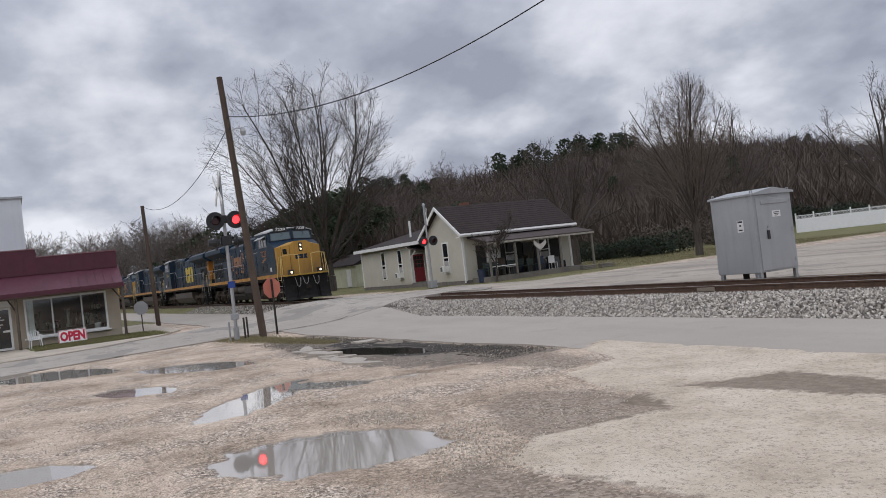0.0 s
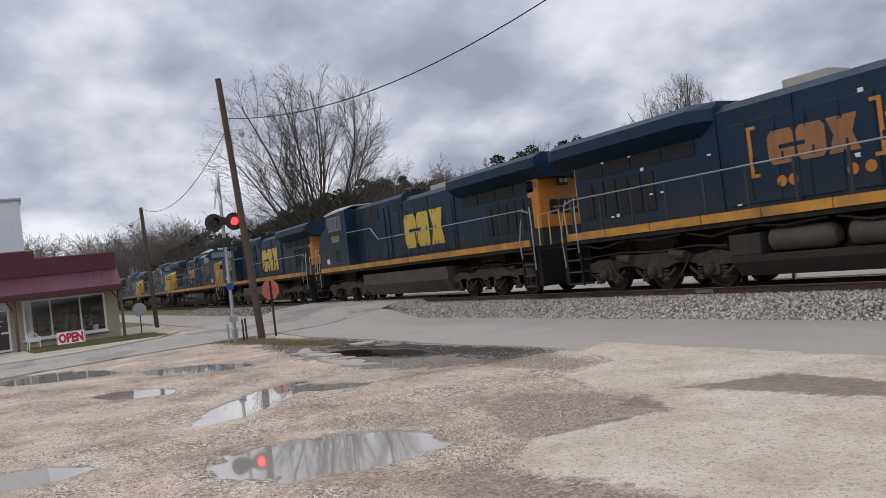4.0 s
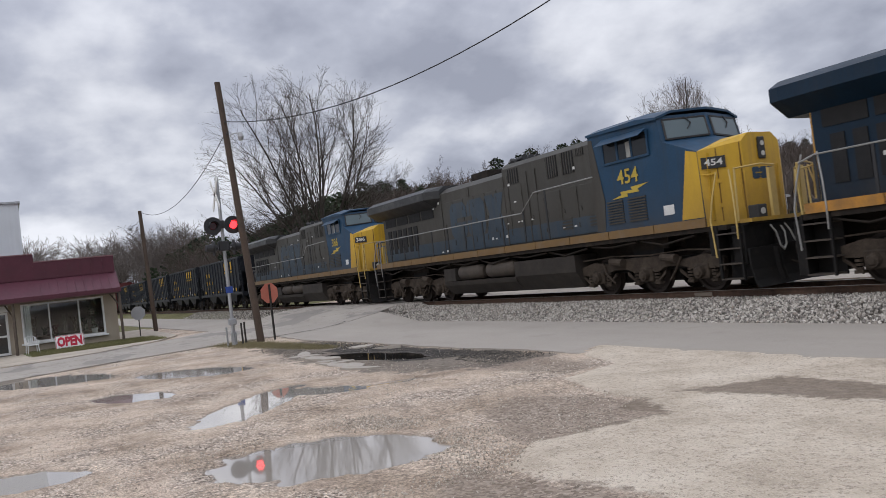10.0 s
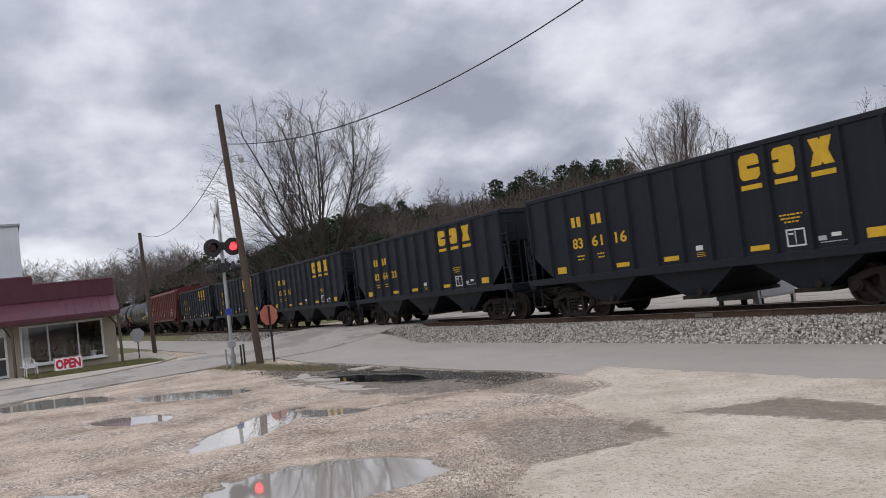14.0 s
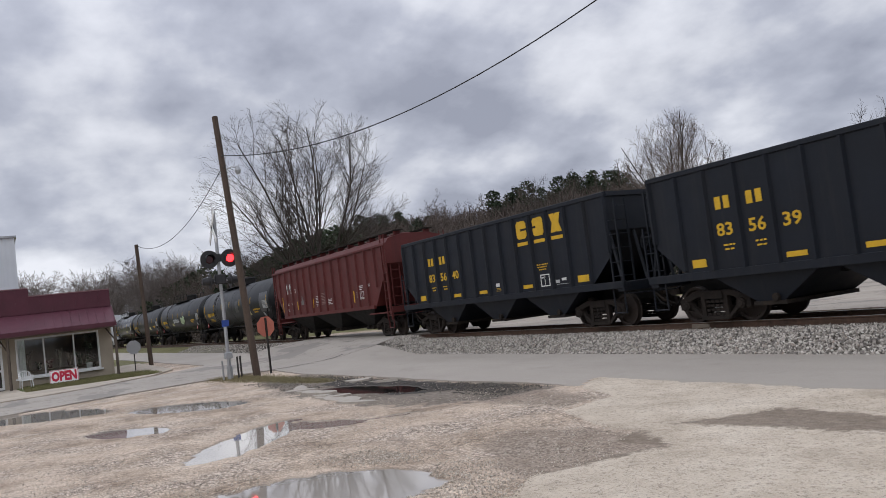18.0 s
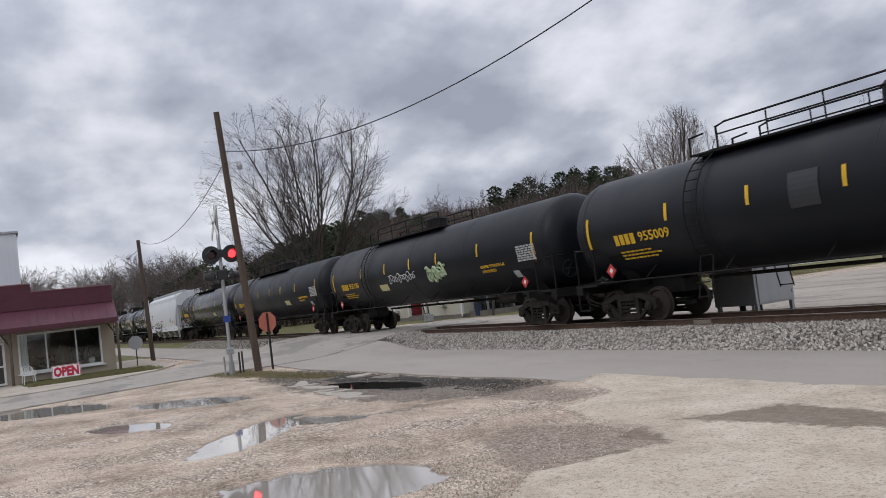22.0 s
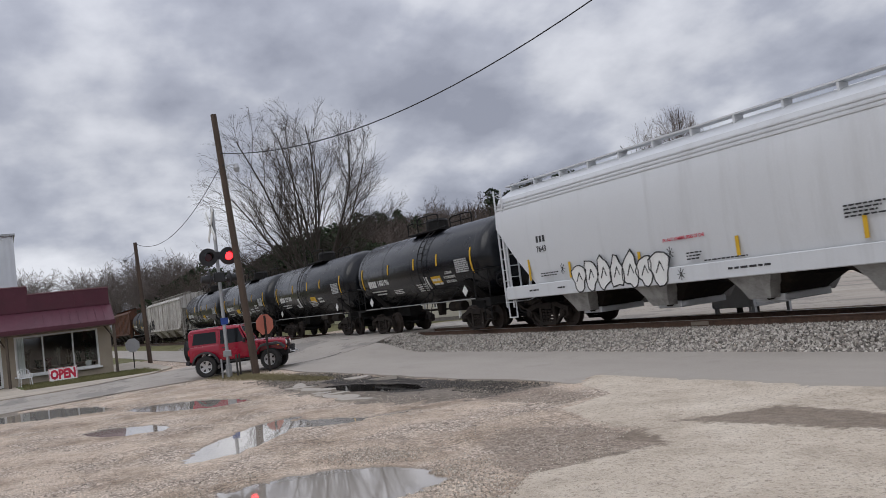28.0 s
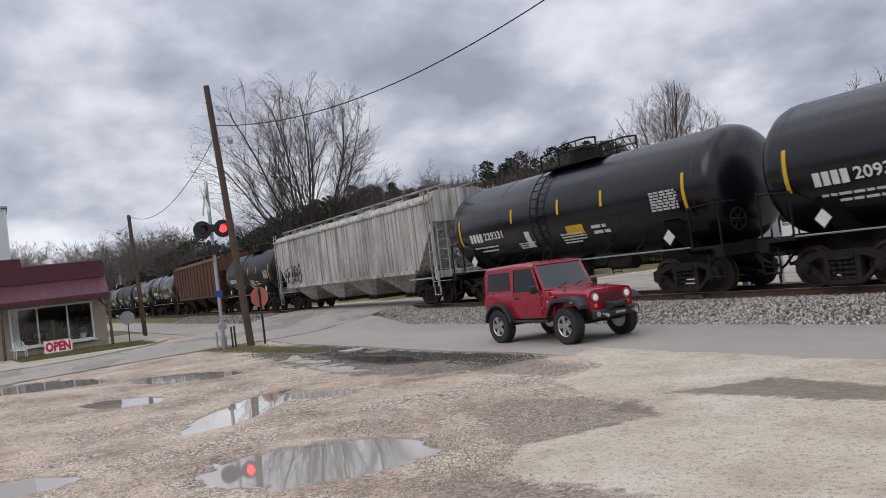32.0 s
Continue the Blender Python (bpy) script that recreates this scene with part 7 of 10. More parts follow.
def ladder(parent, x, y, z0, z1, material, w=0.42, along="x", rungs=None, name="ladder"):
    bm = bm_new()
    n = rungs or max(2, int((z1 - z0) / 0.36))
    d = (w / 2, 0) if along == "x" else (0, w / 2)
    for s in (-1, 1):
        box(bm, x + s * d[0] - 0.022, x + s * d[0] + 0.022, y + s * d[1] - 0.022, y + s * d[1] + 0.022, z0, z1)
    for i in range(n):
        z = z0 + (z1 - z0) * (i + 0.5) / n
        tube(bm, (x - d[0], y - d[1], z), (x + d[0], y + d[1], z), 0.016, 0.016, 5)
    return part(name, bm, material, parent)


def bars(parent, x0, z0, rows, y, material, name="stencil_lines", normal=None):
    """Small print that cannot be read: rows of (length, height, gap below, indent)."""
    bm = bm_new()
    z = z0
    rng = random.Random(int(abs(x0 * 100 + z0 * 10)))
    for length, h, gap, ind in rows:
        x = x0 + ind
        end = x + length
        while x < end - 0.03:
            w = min(end - x, rng.uniform(1.6, 4.5) * h)
            box(bm, x, x + w, y - 0.004, y - 0.001, z - h, z)
            x += w + h * 0.8
        z -= h + gap
    return part(name, bm, material, parent)
for weathered in (navy, navy_low, loco_grey, loco_blue, under, under_dark, truck_mat, loco_truck_mat):
    weathered.node_tree.nodes["Principled BSDF"].inputs["Specular IOR Level"].default_value = 0.28
for pane in (win_glass, sky_pane):
    pane.node_tree.nodes["Principled BSDF"].inputs["Specular IOR Level"].default_value = 0.35
faded_blue = surface("faded_blue_logo", (0.030, 0.050, 0.072), 0.6, 0, 0.25, 1.2, 25, 0.05, (0.055, 0.058, 0.055), 0.6, True)


# ---- locomotives ----
# darker yellow strip colour: the shadow gap along the nose door seams
seam_shade = surface("shaded_door_seam", (0.16, 0.085, 0.015), 0.8)
def slab(bm, quad, t):
    """A thin plate on four corners, thickened along its normal."""
    q = [Vector(p) for p in quad]
    n = (q[1] - q[0]).cross(q[3] - q[0]).normalized() * t
    return loft(bm, [[tuple(p) for p in q], [tuple(p + n) for p in q]])


def hood_door_mesh():
    bm = bm_new()
    box(bm, -0.36, 0.36, -0.022, 0.0, 0.0, 1.0, 0.008)
    box(bm, -0.33, -0.28, -0.045, -0.02, 0.46, 0.56)
    tube(bm, (0.34, -0.025, 0.12), (0.34, -0.025, 0.22), 0.02, 0.02, 6); tube(bm, (0.34, -0.025, 0.78), (0.34, -0.025, 0.88), 0.02, 0.02, 6)
    return bm


def locomotive(number, x0, style, flip):
    """A six-axle wide-cab diesel. style: dark, big or grey livery."""
    colour = {"dark": "navy blue locomotive with golden yellow nose", "big": "navy blue locomotive with large yellow lettering blocks", "grey": "weathered grey and blue locomotive with yellow nose"}[style]
    lc = thing("locomotive", pose(x0, TRACK_Y, RAIL_Z, 0, 0, 180 if flip else 0), colour + (", running long hood first" if flip else ""), "locomotive", "locomotives of the train")
    MOVES.append((lc, x0, 180 if flip else 0))
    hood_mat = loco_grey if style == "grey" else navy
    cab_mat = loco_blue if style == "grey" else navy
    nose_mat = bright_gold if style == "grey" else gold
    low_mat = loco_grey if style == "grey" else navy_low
    # frame, deck, stripe
    bm = bm_new()
    box(bm, -10.3, 10.2, -1.5, 1.5, 1.50, 1.62); box(bm, -10.4, 10.5, -0.55, 0.55, 0.95, 1.50)
    for x in (-6.95, 6.95):
        box(bm, x - 0.8, x + 0.8, -1.0, 1.0, 1.2, 1.5)
    part("underframe", bm, under, lc)
    for s in (-1, 1):
        bm = bm_new()
        for k in range(11):
            a = -10.15 + k * 1.80
            box(bm, a, min(a + 1.77, 9.62), s * 1.53 - 0.015, s * 1.53 + 0.015, 1.62, 1.84)
        part("sill_stripe", bm, stripe_mat if style != "grey" else surface_once("grimy_sill_stripe", (0.17, 0.10, 0.035)), lc, "dirty yellow side sill stripe")
    for k in range(9):
        part("pipe", rod(bm_new(), [(-9.6 + k * 2.1, -1.42, 1.46), (-8.8 + k * 2.1, -1.42, 1.30 + 0.08 * (k % 2)), (-7.7 + k * 2.1, -1.42, 1.45)], 0.03, 5), under, lc)
    # long hood: lower engine part, taller blower part behind the cab
    bm = bm_new()
    prism(bm, [(-0.95, 1.62), (-0.95, 4.28), (-0.70, 4.46), (0.70, 4.46), (0.95, 4.28), (0.95, 1.62)], "x", -10.15, 0.1)
    prism(bm, [(-0.95, 1.62), (-0.95, 4.52), (-0.78, 4.68), (0.78, 4.68), (0.95, 4.52), (0.95, 1.62)], "x", 0.1, 5.6)
    hood = part("long_hood", bm, hood_mat, lc)
    part("hood_roof", box(bm_new(), -4.4, 0.05, -0.7, 0.7, 4.455, 4.475), surface_once("pale_hood_roof", (0.20, 0.205, 0.21)), hood)
    for s in ((-1, 1) if style == "dark" else ()):
        part("dirty_panel", box(bm_new(), 2.05, 5.52, min(s * 0.952, s * 0.966), max(s * 0.952, s * 0.966), 1.86, 2.62), low_mat, hood)
    dm = mesh_of("hood_door", hood_door_mesh(), hood_mat)
    for i in range(7):
        for s in (-1, 1):
            d = place("hood_door", dm, hood, pose(-3.95 + i * 0.80, s * 0.95, 1.95, 0, 0, 0 if s < 0 else 180))
            d.scale = (1, 1, 1.95)
    for i in range(4):
        d = place("hood_door", dm, hood, pose(2.05 + i * 0.85, -0.95, 1.95)); d.scale = (1.05, 1, 1.45)
    for x in (-4.5, -2.3, 0.13, 1.55, 2.05):
        part("hood_seam", box(bm_new(), x - 0.03, x + 0.03, -0.985, 0.985, 1.85, 4.26), hood_mat, hood)
    for a, b, zl, zh in ((0.39, 1.08, 3.95, 4.46), (2.70, 3.28, 3.82, 4.50), (3.50, 4.12, 3.82, 4.50), (4.24, 4.64, 4.28, 4.50), (4.90, 5.48, 3.82, 4.50)):
        bm = bm_new()
        box(bm, a, b, -0.965, 0.965, zl, zh)
        gr = part("intake_grille", bm, slot_black, hood, "dark louvred intake")
        bm = bm_new()
        for k in range(5):
            u = a + (b - a) * (k + 0.5) / 5
            box(bm, u - 0.02, u + 0.02, -0.985, -0.96, zl, zh)
        part("grille_bar", bm, hood_mat, gr)
    for a, b in ((3.28, 3.76), (4.62, 5.08)):
        for s in (-1,):
            bm = bm_new()
            for k in range(4):
                box(bm, a, b, -0.99, -0.95, 2.10 + k * 0.10, 2.16 + k * 0.10)
            part("louvre", bm, low_mat, hood)
    # radiator wings and screens
    bm = bm_new()
    sec = [(-0.95, 3.80), (-1.50, 4.14), (-1.50, 4.44), (-1.15, 4.62), (1.15, 4.62), (1.50, 4.44), (1.50, 4.14), (0.95, 3.80)]
    loft(bm, [[(x, y * k, z + (0 if k == 1 else (0.0 if z > 4 else 0.0))) for y, z in sec] for x, k in ((-10.75, 0.97), (-10.5, 1.0), (-5.0, 1.0), (-4.5, 0.66))])
    wing = part("radiator_wing", bm, hood_mat if style != "grey" else surface_once("sooty_radiator_wing", (0.024, 0.025, 0.026)), lc, "overhanging radiator wing")
    for k in range(5):
        part("radiator_top", box(bm_new(), -10.2 + k * 1.05, -9.3 + k * 1.05, -0.9, 0.9, 4.625, 4.66), slot_black, wing)
    for k in range(4):
        part("radiator_screen", box(bm_new(), -9.9 + k * 1.2, -8.85 + k * 1.2, -0.975, 0.975, 3.42, 3.80), slot_black, hood)
    for k in range(6):
        part("vent_slot", box(bm_new(), -9.75 + k * 0.52, -9.42 + k * 0.52, -0.98, 0.98, 2.2, 3.25), slot_black, hood)
    # hood end and its lights
    endm = orange if style == "big" else (gold if style == "dark" else loco_grey)
    bm = bm_new()
    box(bm, -10.19, -10.15, -0.95, 0.95, 2.2, 4.0)
    if style == "big":
        box(bm, -10.15, -9.55, -0.975, -0.952, 2.2, 3.85); box(bm, -10.15, -9.55, 0.952, 0.975, 2.2, 3.85)
    part("hood_end_panel", bm, endm, hood)
    bm = bm_new()
    box(bm, -10.3, -10.19, -0.2, 0.2, 3.55, 3.85, 0.02)
    hl = part("headlight_box", bm, black_metal, hood)
    for y in (-0.09, 0.09):
        part("headlight", tube(bm_new(), (-10.32, y, 3.7), (-10.3, y, 3.7), 0.075, 0.075, 12), lens_off, hl)
    if style == "big":
        for sd in (-1, 1):
            writing("road_number", number, 0.24, navy, hood, pose(-9.86, sd * 0.979, 3.62, 90, 0, 0 if sd < 0 else 180), 0.5)
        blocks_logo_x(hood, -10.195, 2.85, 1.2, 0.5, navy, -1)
    # cab with a shallow V front
    def brow(y, f, out=0.0):
        """On the windshield wall: across y, up by f."""
        k = 1 - abs(y) / 1.5
        return (8.45 - 0.15 * f + 0.34 * k + out, y * (1 - 0.03 * f), 3.93 + 0.07 * k + (0.69 - 0.04 * k) * f)
    bm = bm_new()
    loft(bm, [[(5.55, y, 1.62), (9.60, y, 1.62), (9.58, y, 3.48 + (0.24 if y == 0 else 0)), brow(y, 0), brow(y, 1), (5.55, y, 4.62)] for y in (-1.5, 0, 1.5)])
    cab = part("cab", bm, cab_mat, lc)
    bm = bm_new()
    def roof_ring(y, z):
        return [(5.5, y, z - 0.06), (5.5, y, z), (7.6, y, z + 0.02), (brow(y, 1)[0] + 0.05, y, z - 0.07), (brow(y, 1)[0] + 0.05, y, z - 0.13)]
    loft(bm, [roof_ring(-1.53, 4.66), roof_ring(-1.05, 4.82), roof_ring(0, 4.86), roof_ring(1.05, 4.82), roof_ring(1.53, 4.66)])
    # whitish roof on the navy cabs: light from above put into its colour
    part("cab_roof", bm, surface_once("sunlit_cab_roof", (0.42, 0.425, 0.42)) if style != "grey" else loco_blue, cab)
    if number != "5501":
        for s in (-1, 1):
            slabs = bm_new()
            slab(slabs, [(6.15, s * 1.53, 4.40), (7.95, s * 1.53, 4.40), (7.95, s * 1.82, 4.22), (6.15, s * 1.82, 4.22)], 0.015)
            part("sunshade", slabs, surface_once("sunshade_metal", (0.30, 0.31, 0.31)) if style == "dark" else under_dark if style == "big" else loco_blue, cab)
    for a, b in ((6.2, 6.72), (6.8, 7.3), (7.36, 7.92)):
        for s in (-1, 1):
            part("cab_window", box(bm_new(), a, b, s * 1.505 - 0.01, s * 1.505 + 0.01, 3.74, 4.32), win_glass, cab)
    part("blind", box(bm_new(), 7.12, 7.28, -1.524, -1.516, 3.76, 4.18), surface_once("pale_blind", (0.34, 0.34, 0.32)), cab)
    bm, far_frame = bm_new(), bm_new()
    for a, b, c, d in ((6.14, 7.98, 3.68, 3.74), (6.14, 7.98, 4.32, 4.38), (6.14, 6.2, 3.74, 4.32), (7.92, 7.98, 3.74, 4.32), (6.72, 6.8, 3.74, 4.32), (7.30, 7.36, 3.74, 4.32)):
        box(bm, a, b, -1.53, -1.50, c, d)
        box(far_frame, a, b, 1.50, 1.53, c, d)
    for bm in (bm, far_frame):
        part("window_frame", bm, surface_once("pale_window_frame", (0.17, 0.175, 0.175)) if style != "grey" else cab_mat, cab)
    for y0, y1 in ((-1.36, -0.10), (0.10, 1.36)):
        bm = bm_new()
        slab(bm, [brow(y0, 0.10, 0.012), brow(y1, 0.10, 0.012), brow(y1, 0.80, 0.012), brow(y0, 0.80, 0.012)], 0.015)
        ws = part("windshield", bm, sky_pane, cab, "slanted windshield pane")
        bm = bm_new()
        for q0, q1 in (((y0, 0.06), (y1, 0.06)), ((y0, 0.84), (y1, 0.84)), ((y0, 0.06), (y0, 0.84)), ((y1, 0.06), (y1, 0.84))):
            tube(bm, brow(*q0, 0.02), brow(*q1, 0.02), 0.03, 0.03, 5)
        part("pane_frame", bm, black_metal, ws)
        ym = (y0 + y1) / 2
        part("wiper", rod(bm_new(), [brow(ym, 0.9, 0.05), brow(ym + 0.16, 0.62, 0.05), brow(ym + 0.02, 0.40, 0.05)], 0.014, 4), black_metal, ws)
    for s in ((-1, 1) if style != "grey" else ()):
        bm = bm_new()
        loft(bm, [[brow(s * yy, 0.90, o) for yy in (0.28, 1.12)] + [(q[0], q[1], q[2] + 0.27) for q in (brow(s * 1.12, 0.90, o), brow(s * 0.28, 0.90, o))] for o in (-0.08, 0.10)])
        nb = part("number_board", bm, black_metal, cab, "black number board")
        q = brow(s * 0.70, 0.90, 0.105)
        writing("road_number", number, 0.22, white_paint, nb, pose(q[0], q[1], q[2] + 0.135, 90, 0, 90 + s * 12.8), 0.62, bold=0.02)
    # nose
    bm = bm_new()
    loft(bm, [[(9.58, y, z) for y, z in ((-1.5, 1.62), (-1.5, 3.48), (-0.62, 3.76), (0.62, 3.76), (1.5, 3.48), (1.5, 1.62))], [(10.22, y, z) for y, z in ((-0.66, 1.62), (-0.66, 3.60), (-0.42, 3.80), (0.42, 3.80), (0.66, 3.60), (0.66, 1.62))]])
    nose = part("nose", bm, nose_mat, lc, "yellow cab nose")
    nd = part("nose_door", prism(bm_new(), [(-1.32, 1.75), (-0.72, 1.75), (-0.72, 3.50), (-0.84, 3.54), (-1.32, 3.40)], "x", 9.60, 9.615), nose_mat, nose)
    nd.matrix_basis = Matrix.Translation((0.13, -0.06, 0)) @ Matrix.Rotation(radians(0), 4, "Z")
    bm = bm_new()
    box(bm, 10.20, 10.27, -0.12, 0.12, 3.14, 3.68, 0.02)
    hb = part("headlight_box", bm, black_metal, nose)
    for z in (3.27, 3.52):
        part("headlight", tube(bm_new(), (10.272, 0.0, z), (10.285, 0.0, z), 0.062, 0.062, 14), head_glow if number == "7228" else lens_off, hb, "lit headlight" if number == "7228" else "")
    bm = bm_new()
    slab(bm, [(9.91, -1.08, 3.03), (10.07, -0.87, 3.03), (10.07, -0.87, 3.36), (9.91, -1.08, 3.36)], 0.02)
    if style != "grey":
        part("nose_window", bm, win_glass, nose)
    if style == "grey":
        for sd in (-1, 1):
            part("nose_wrap", prism(bm_new(), [(8.85, 1.86), (9.585, 1.86), (9.57, 3.47), (9.22, 3.56)], "y", min(sd * 1.502, sd * 1.508), max(sd * 1.502, sd * 1.508)), nose_mat, cab)
            part("grey_wrap", prism(bm_new(), [(5.56, 1.86), (5.9, 1.86), (6.02, 2.7), (5.72, 4.5), (5.56, 4.5)], "y", min(sd * 1.502, sd * 1.508), max(sd * 1.502, sd * 1.508)), hood_mat, cab)
    def flank(u, z, out=0.0):
        """On the slanted near wall of the nose."""
        return (9.58 + 0.64 * u + 0.8 * out, -1.5 + 0.84 * u - 0.6 * out, z)
    if style == "grey":
        nb = part("number_board", slab(bm_new(), [flank(0.06, 3.02, 0.0), flank(0.60, 3.02, 0.0), flank(0.60, 3.30, 0.0), flank(0.06, 3.30, 0.0)], 0.05), black_metal, nose, "black number board")
        writing("road_number", number, 0.22, white_paint, nb, pose(*flank(0.33, 3.16, 0.056), 90, 0, 52.7), 0.44, bold=0.02)
    for u, zl, zh in ((0.40, 1.72, 3.50), (0.93, 1.72, 3.58)):
        part("door_seam", slab(bm_new(), [flank(u, zl, 0.004), flank(u + 0.025, zl, 0.004), flank(u + 0.025, zh, 0.004), flank(u, zh, 0.004)], 0.012), seam_shade, nose)
    for z in (2.05, 2.65, 3.2):
        part("hinge", slab(bm_new(), [flank(0.36, z, 0.01), flank(0.46, z, 0.01), flank(0.46, z + 0.10, 0.01), flank(0.36, z + 0.10, 0.01)], 0.03), nose_mat, nose)
    part("nose_grab_bar", rod(bm_new(), [flank(0.08, 2.86, 0.0), flank(0.08, 2.88, 0.08), flank(0.30, 2.88, 0.08), flank(0.30, 2.86, 0.0)], 0.014, 5), nose_mat, nose)
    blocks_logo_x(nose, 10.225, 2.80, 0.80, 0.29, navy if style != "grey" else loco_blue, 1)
    for pts in ([(10.26, 0.5, 1.9), (10.26, 0.5, 3.0)], [(10.16, -0.74, 2.0), (10.16, -0.74, 3.2)]):
        part("nose_door_rail", rod(bm_new(), pts, 0.02), nose_mat, nose)
    # pilot, plow, steps, ditch lights
    bm = bm_new()
    box(bm, 10.25, 10.62, -1.42, 1.42, 0.62, 1.56, 0.02)
    part("pilot_plate", bm, under_dark, lc)
    bm = bm_new()
    face = [(1.06, 10.78), (0.84, 10.78), (0.56, 10.81), (0.32, 10.87), (0.15, 10.97)]
    loft(bm, [[(xx + 0.22 * (1 - abs(y) / 1.48), y, zz - 0.04 * abs(y)) for zz, xx in face] + [(xx - 0.05 + 0.22 * (1 - abs(y) / 1.48), y, zz - 0.04 * abs(y)) for zz, xx in face[::-1]] for y in (-1.48, -0.8, -0.05, 0.05, 0.8, 1.48)])
    pw = part("plow", bm, under_dark, lc, "black curved pilot plow")
    for y in (-0.78, -0.66, 0.62, 0.74):
        part("plow_rib", prism(bm_new(), [(10.80, 1.0), (10.98, 0.96), (11.02, 0.5), (11.1, 0.2), (10.86, 0.2)], "y", y - 0.015, y + 0.015), under_dark, pw)
    part("coupler_pocket", box(bm_new(), 10.6, 10.8, -0.4, 0.4, 0.9, 1.35, 0.03), under_dark, lc)
    part("rear_pilot", box(bm_new(), -10.55, -10.3, -1.45, 1.45, 0.3, 1.5, 0.02), under_dark, lc)
    for y in (-0.95, 0.95):
        dl = part("ditch_light", box(bm_new(), 10.55, 10.85, y - 0.16, y + 0.16, 1.68, 2.0, 0.02), black_metal, lc)
        part("lens", tube(bm_new(), (10.85, y, 1.84), (10.87, y, 1.84), 0.075, 0.075, 14), head_glow if number == "7228" else lens_off, dl)
    part("front_sill", box(bm_new(), 10.56, 10.90, -1.42, 1.42, 1.61, 1.70), bright_gold, lc)
    for y, drop in ((-0.78, 0.0), (-0.28, 0.12), (0.42, 0.05)):
        part("air_hose", rod(bm_new(), [(10.86, y, 1.5), (10.98, y + 0.02, 1.32), (11.03, y + 0.06, 1.0 + drop), (11.04, y + 0.16, 0.9 + drop), (11.03, y + 0.27, 1.02 + drop), (10.98, y + 0.32, 1.3), (10.86, y + 0.36, 1.45)], 0.021, 6), hose_grey, lc)
    for xc in (10.24, -9.95):
        for s in (-1, 1):
            bm = bm_new()
            box(bm, xc - 0.36, xc - 0.30, s * 1.5 - 0.03, s * 1.5 + 0.03, 0.28, 1.6); box(bm, xc + 0.30, xc + 0.36, s * 1.5 - 0.03, s * 1.5 + 0.03, 0.28, 1.6)
            box(bm, xc - 0.34, xc + 0.34, s * 1.12 - 0.02, s * 1.12 + 0.02, 0.28, 1.6)
            st = part("step_well", bm, under_dark, lc)
            for k in range(4):
                part("tread", box(bm_new(), xc - 0.33, xc + 0.33, min(s * 1.15, s * 1.54), max(s * 1.15, s * 1.54), 0.30 + k * 0.36, 0.335 + k * 0.36), chrome if style == "dark" and xc > 0 else tank_grime, st)
            for dx in (-0.40, 0.30):
                part("grab_rail", rod(bm_new(), [(xc + dx, s * 1.53, 0.85 if dx < 0 else 1.25), (xc + dx * 1.1, s * 1.56, 1.75), (xc + dx * 0.9, s * 1.5, 2.3), (xc + dx * 0.55, s * 1.42, 2.9)], 0.022, 5), rail_yellow if xc > 0 and style != "big" else chrome, lc)
    part("step_wall", box(bm_new(), 9.62, 9.9, -1.48, 1.48, 0.9, 1.6), under_dark, lc)
    # handrails
    for s in (-1, 1):
        bm = bm_new()
        rod(bm, [(-10.2, s * 1.5, 2.72), (-9.8, s * 1.5, 2.84), (1.8, s * 1.5, 2.84), (2.6, s * 1.5, 3.42), (5.6, s * 1.5, 3.46)], 0.021, 6)
        hr = part("handrail", bm, chrome, lc)
        for k in range(11):
            x = -9.8 + k * 1.3
            top = 2.84 if x < 1.8 else min(3.46, 2.84 + (x - 1.8) * 0.73)
            part("stanchion", box(bm_new(), x - 0.035, x + 0.035, s * 1.5 - 0.012, s * 1.5 + 0.012, 1.84, top), black_metal, hr)
    for s in (-1, 1):
        bm = bm_new()
        rod(bm, [(10.52, s * 1.42, 1.66), (10.56, s * 1.42, 2.9), (10.80, s * 0.80, 2.95), (10.85, s * 0.42, 2.9), (10.85, s * 0.42, 1.7)], 0.024)
        fr = part("front_rail", bm, rail_yellow, lc)
        if style != "dark":
            part("rail_panel", box(bm_new(), 10.80, 10.88, min(s * 0.62, s * 0.45), max(s * 0.62, s * 0.45), 1.68, 2.85), rail_yellow, fr)
    for s in (-1, 1):
        bm = bm_new()
        rod(bm, [(-10.4, s * 1.3, 1.62), (-10.45, s * 1.3, 2.6), (-10.5, s * 0.5, 2.72), (-10.5, s * 0.45, 1.62)], 0.022)
        rod(bm, [(-10.45, s * 0.9, 1.62), (-10.48, s * 0.9, 2.66)], 0.022)
        part("rear_rail", bm, rail_yellow if style != "grey" else chrome, lc)
    # fuel tank and reservoirs
    tank_sec = [(-1.42, 1.28), (-1.42, 0.78), (-1.10, 0.28), (1.10, 0.28), (1.42, 0.78), (1.42, 1.28)]
    if style == "big":
        part("fuel_tank", prism(bm_new(), tank_sec, "x", -4.2, 4.2), tank_grime, lc, "long grimy fuel tank")
    else:
        ft = bm_new()
        prism(ft, tank_sec, "x", 0.9, 4.2)
        prism(ft, [(-1.42, 0.78), (-1.38, 0.62), (-1.10, 0.28), (1.10, 0.28), (1.38, 0.62), (1.42, 0.78)], "x", -4.1, 0.9)
        box(ft, -4.1, 0.9, -0.9, 0.9, 0.78, 1.28)
        box(ft, -4.1, -3.2, -1.42, 1.42, 0.78, 1.28, 0.02)
        part("fuel_tank", ft, fuel_dark, lc, "dark grimy fuel tank")
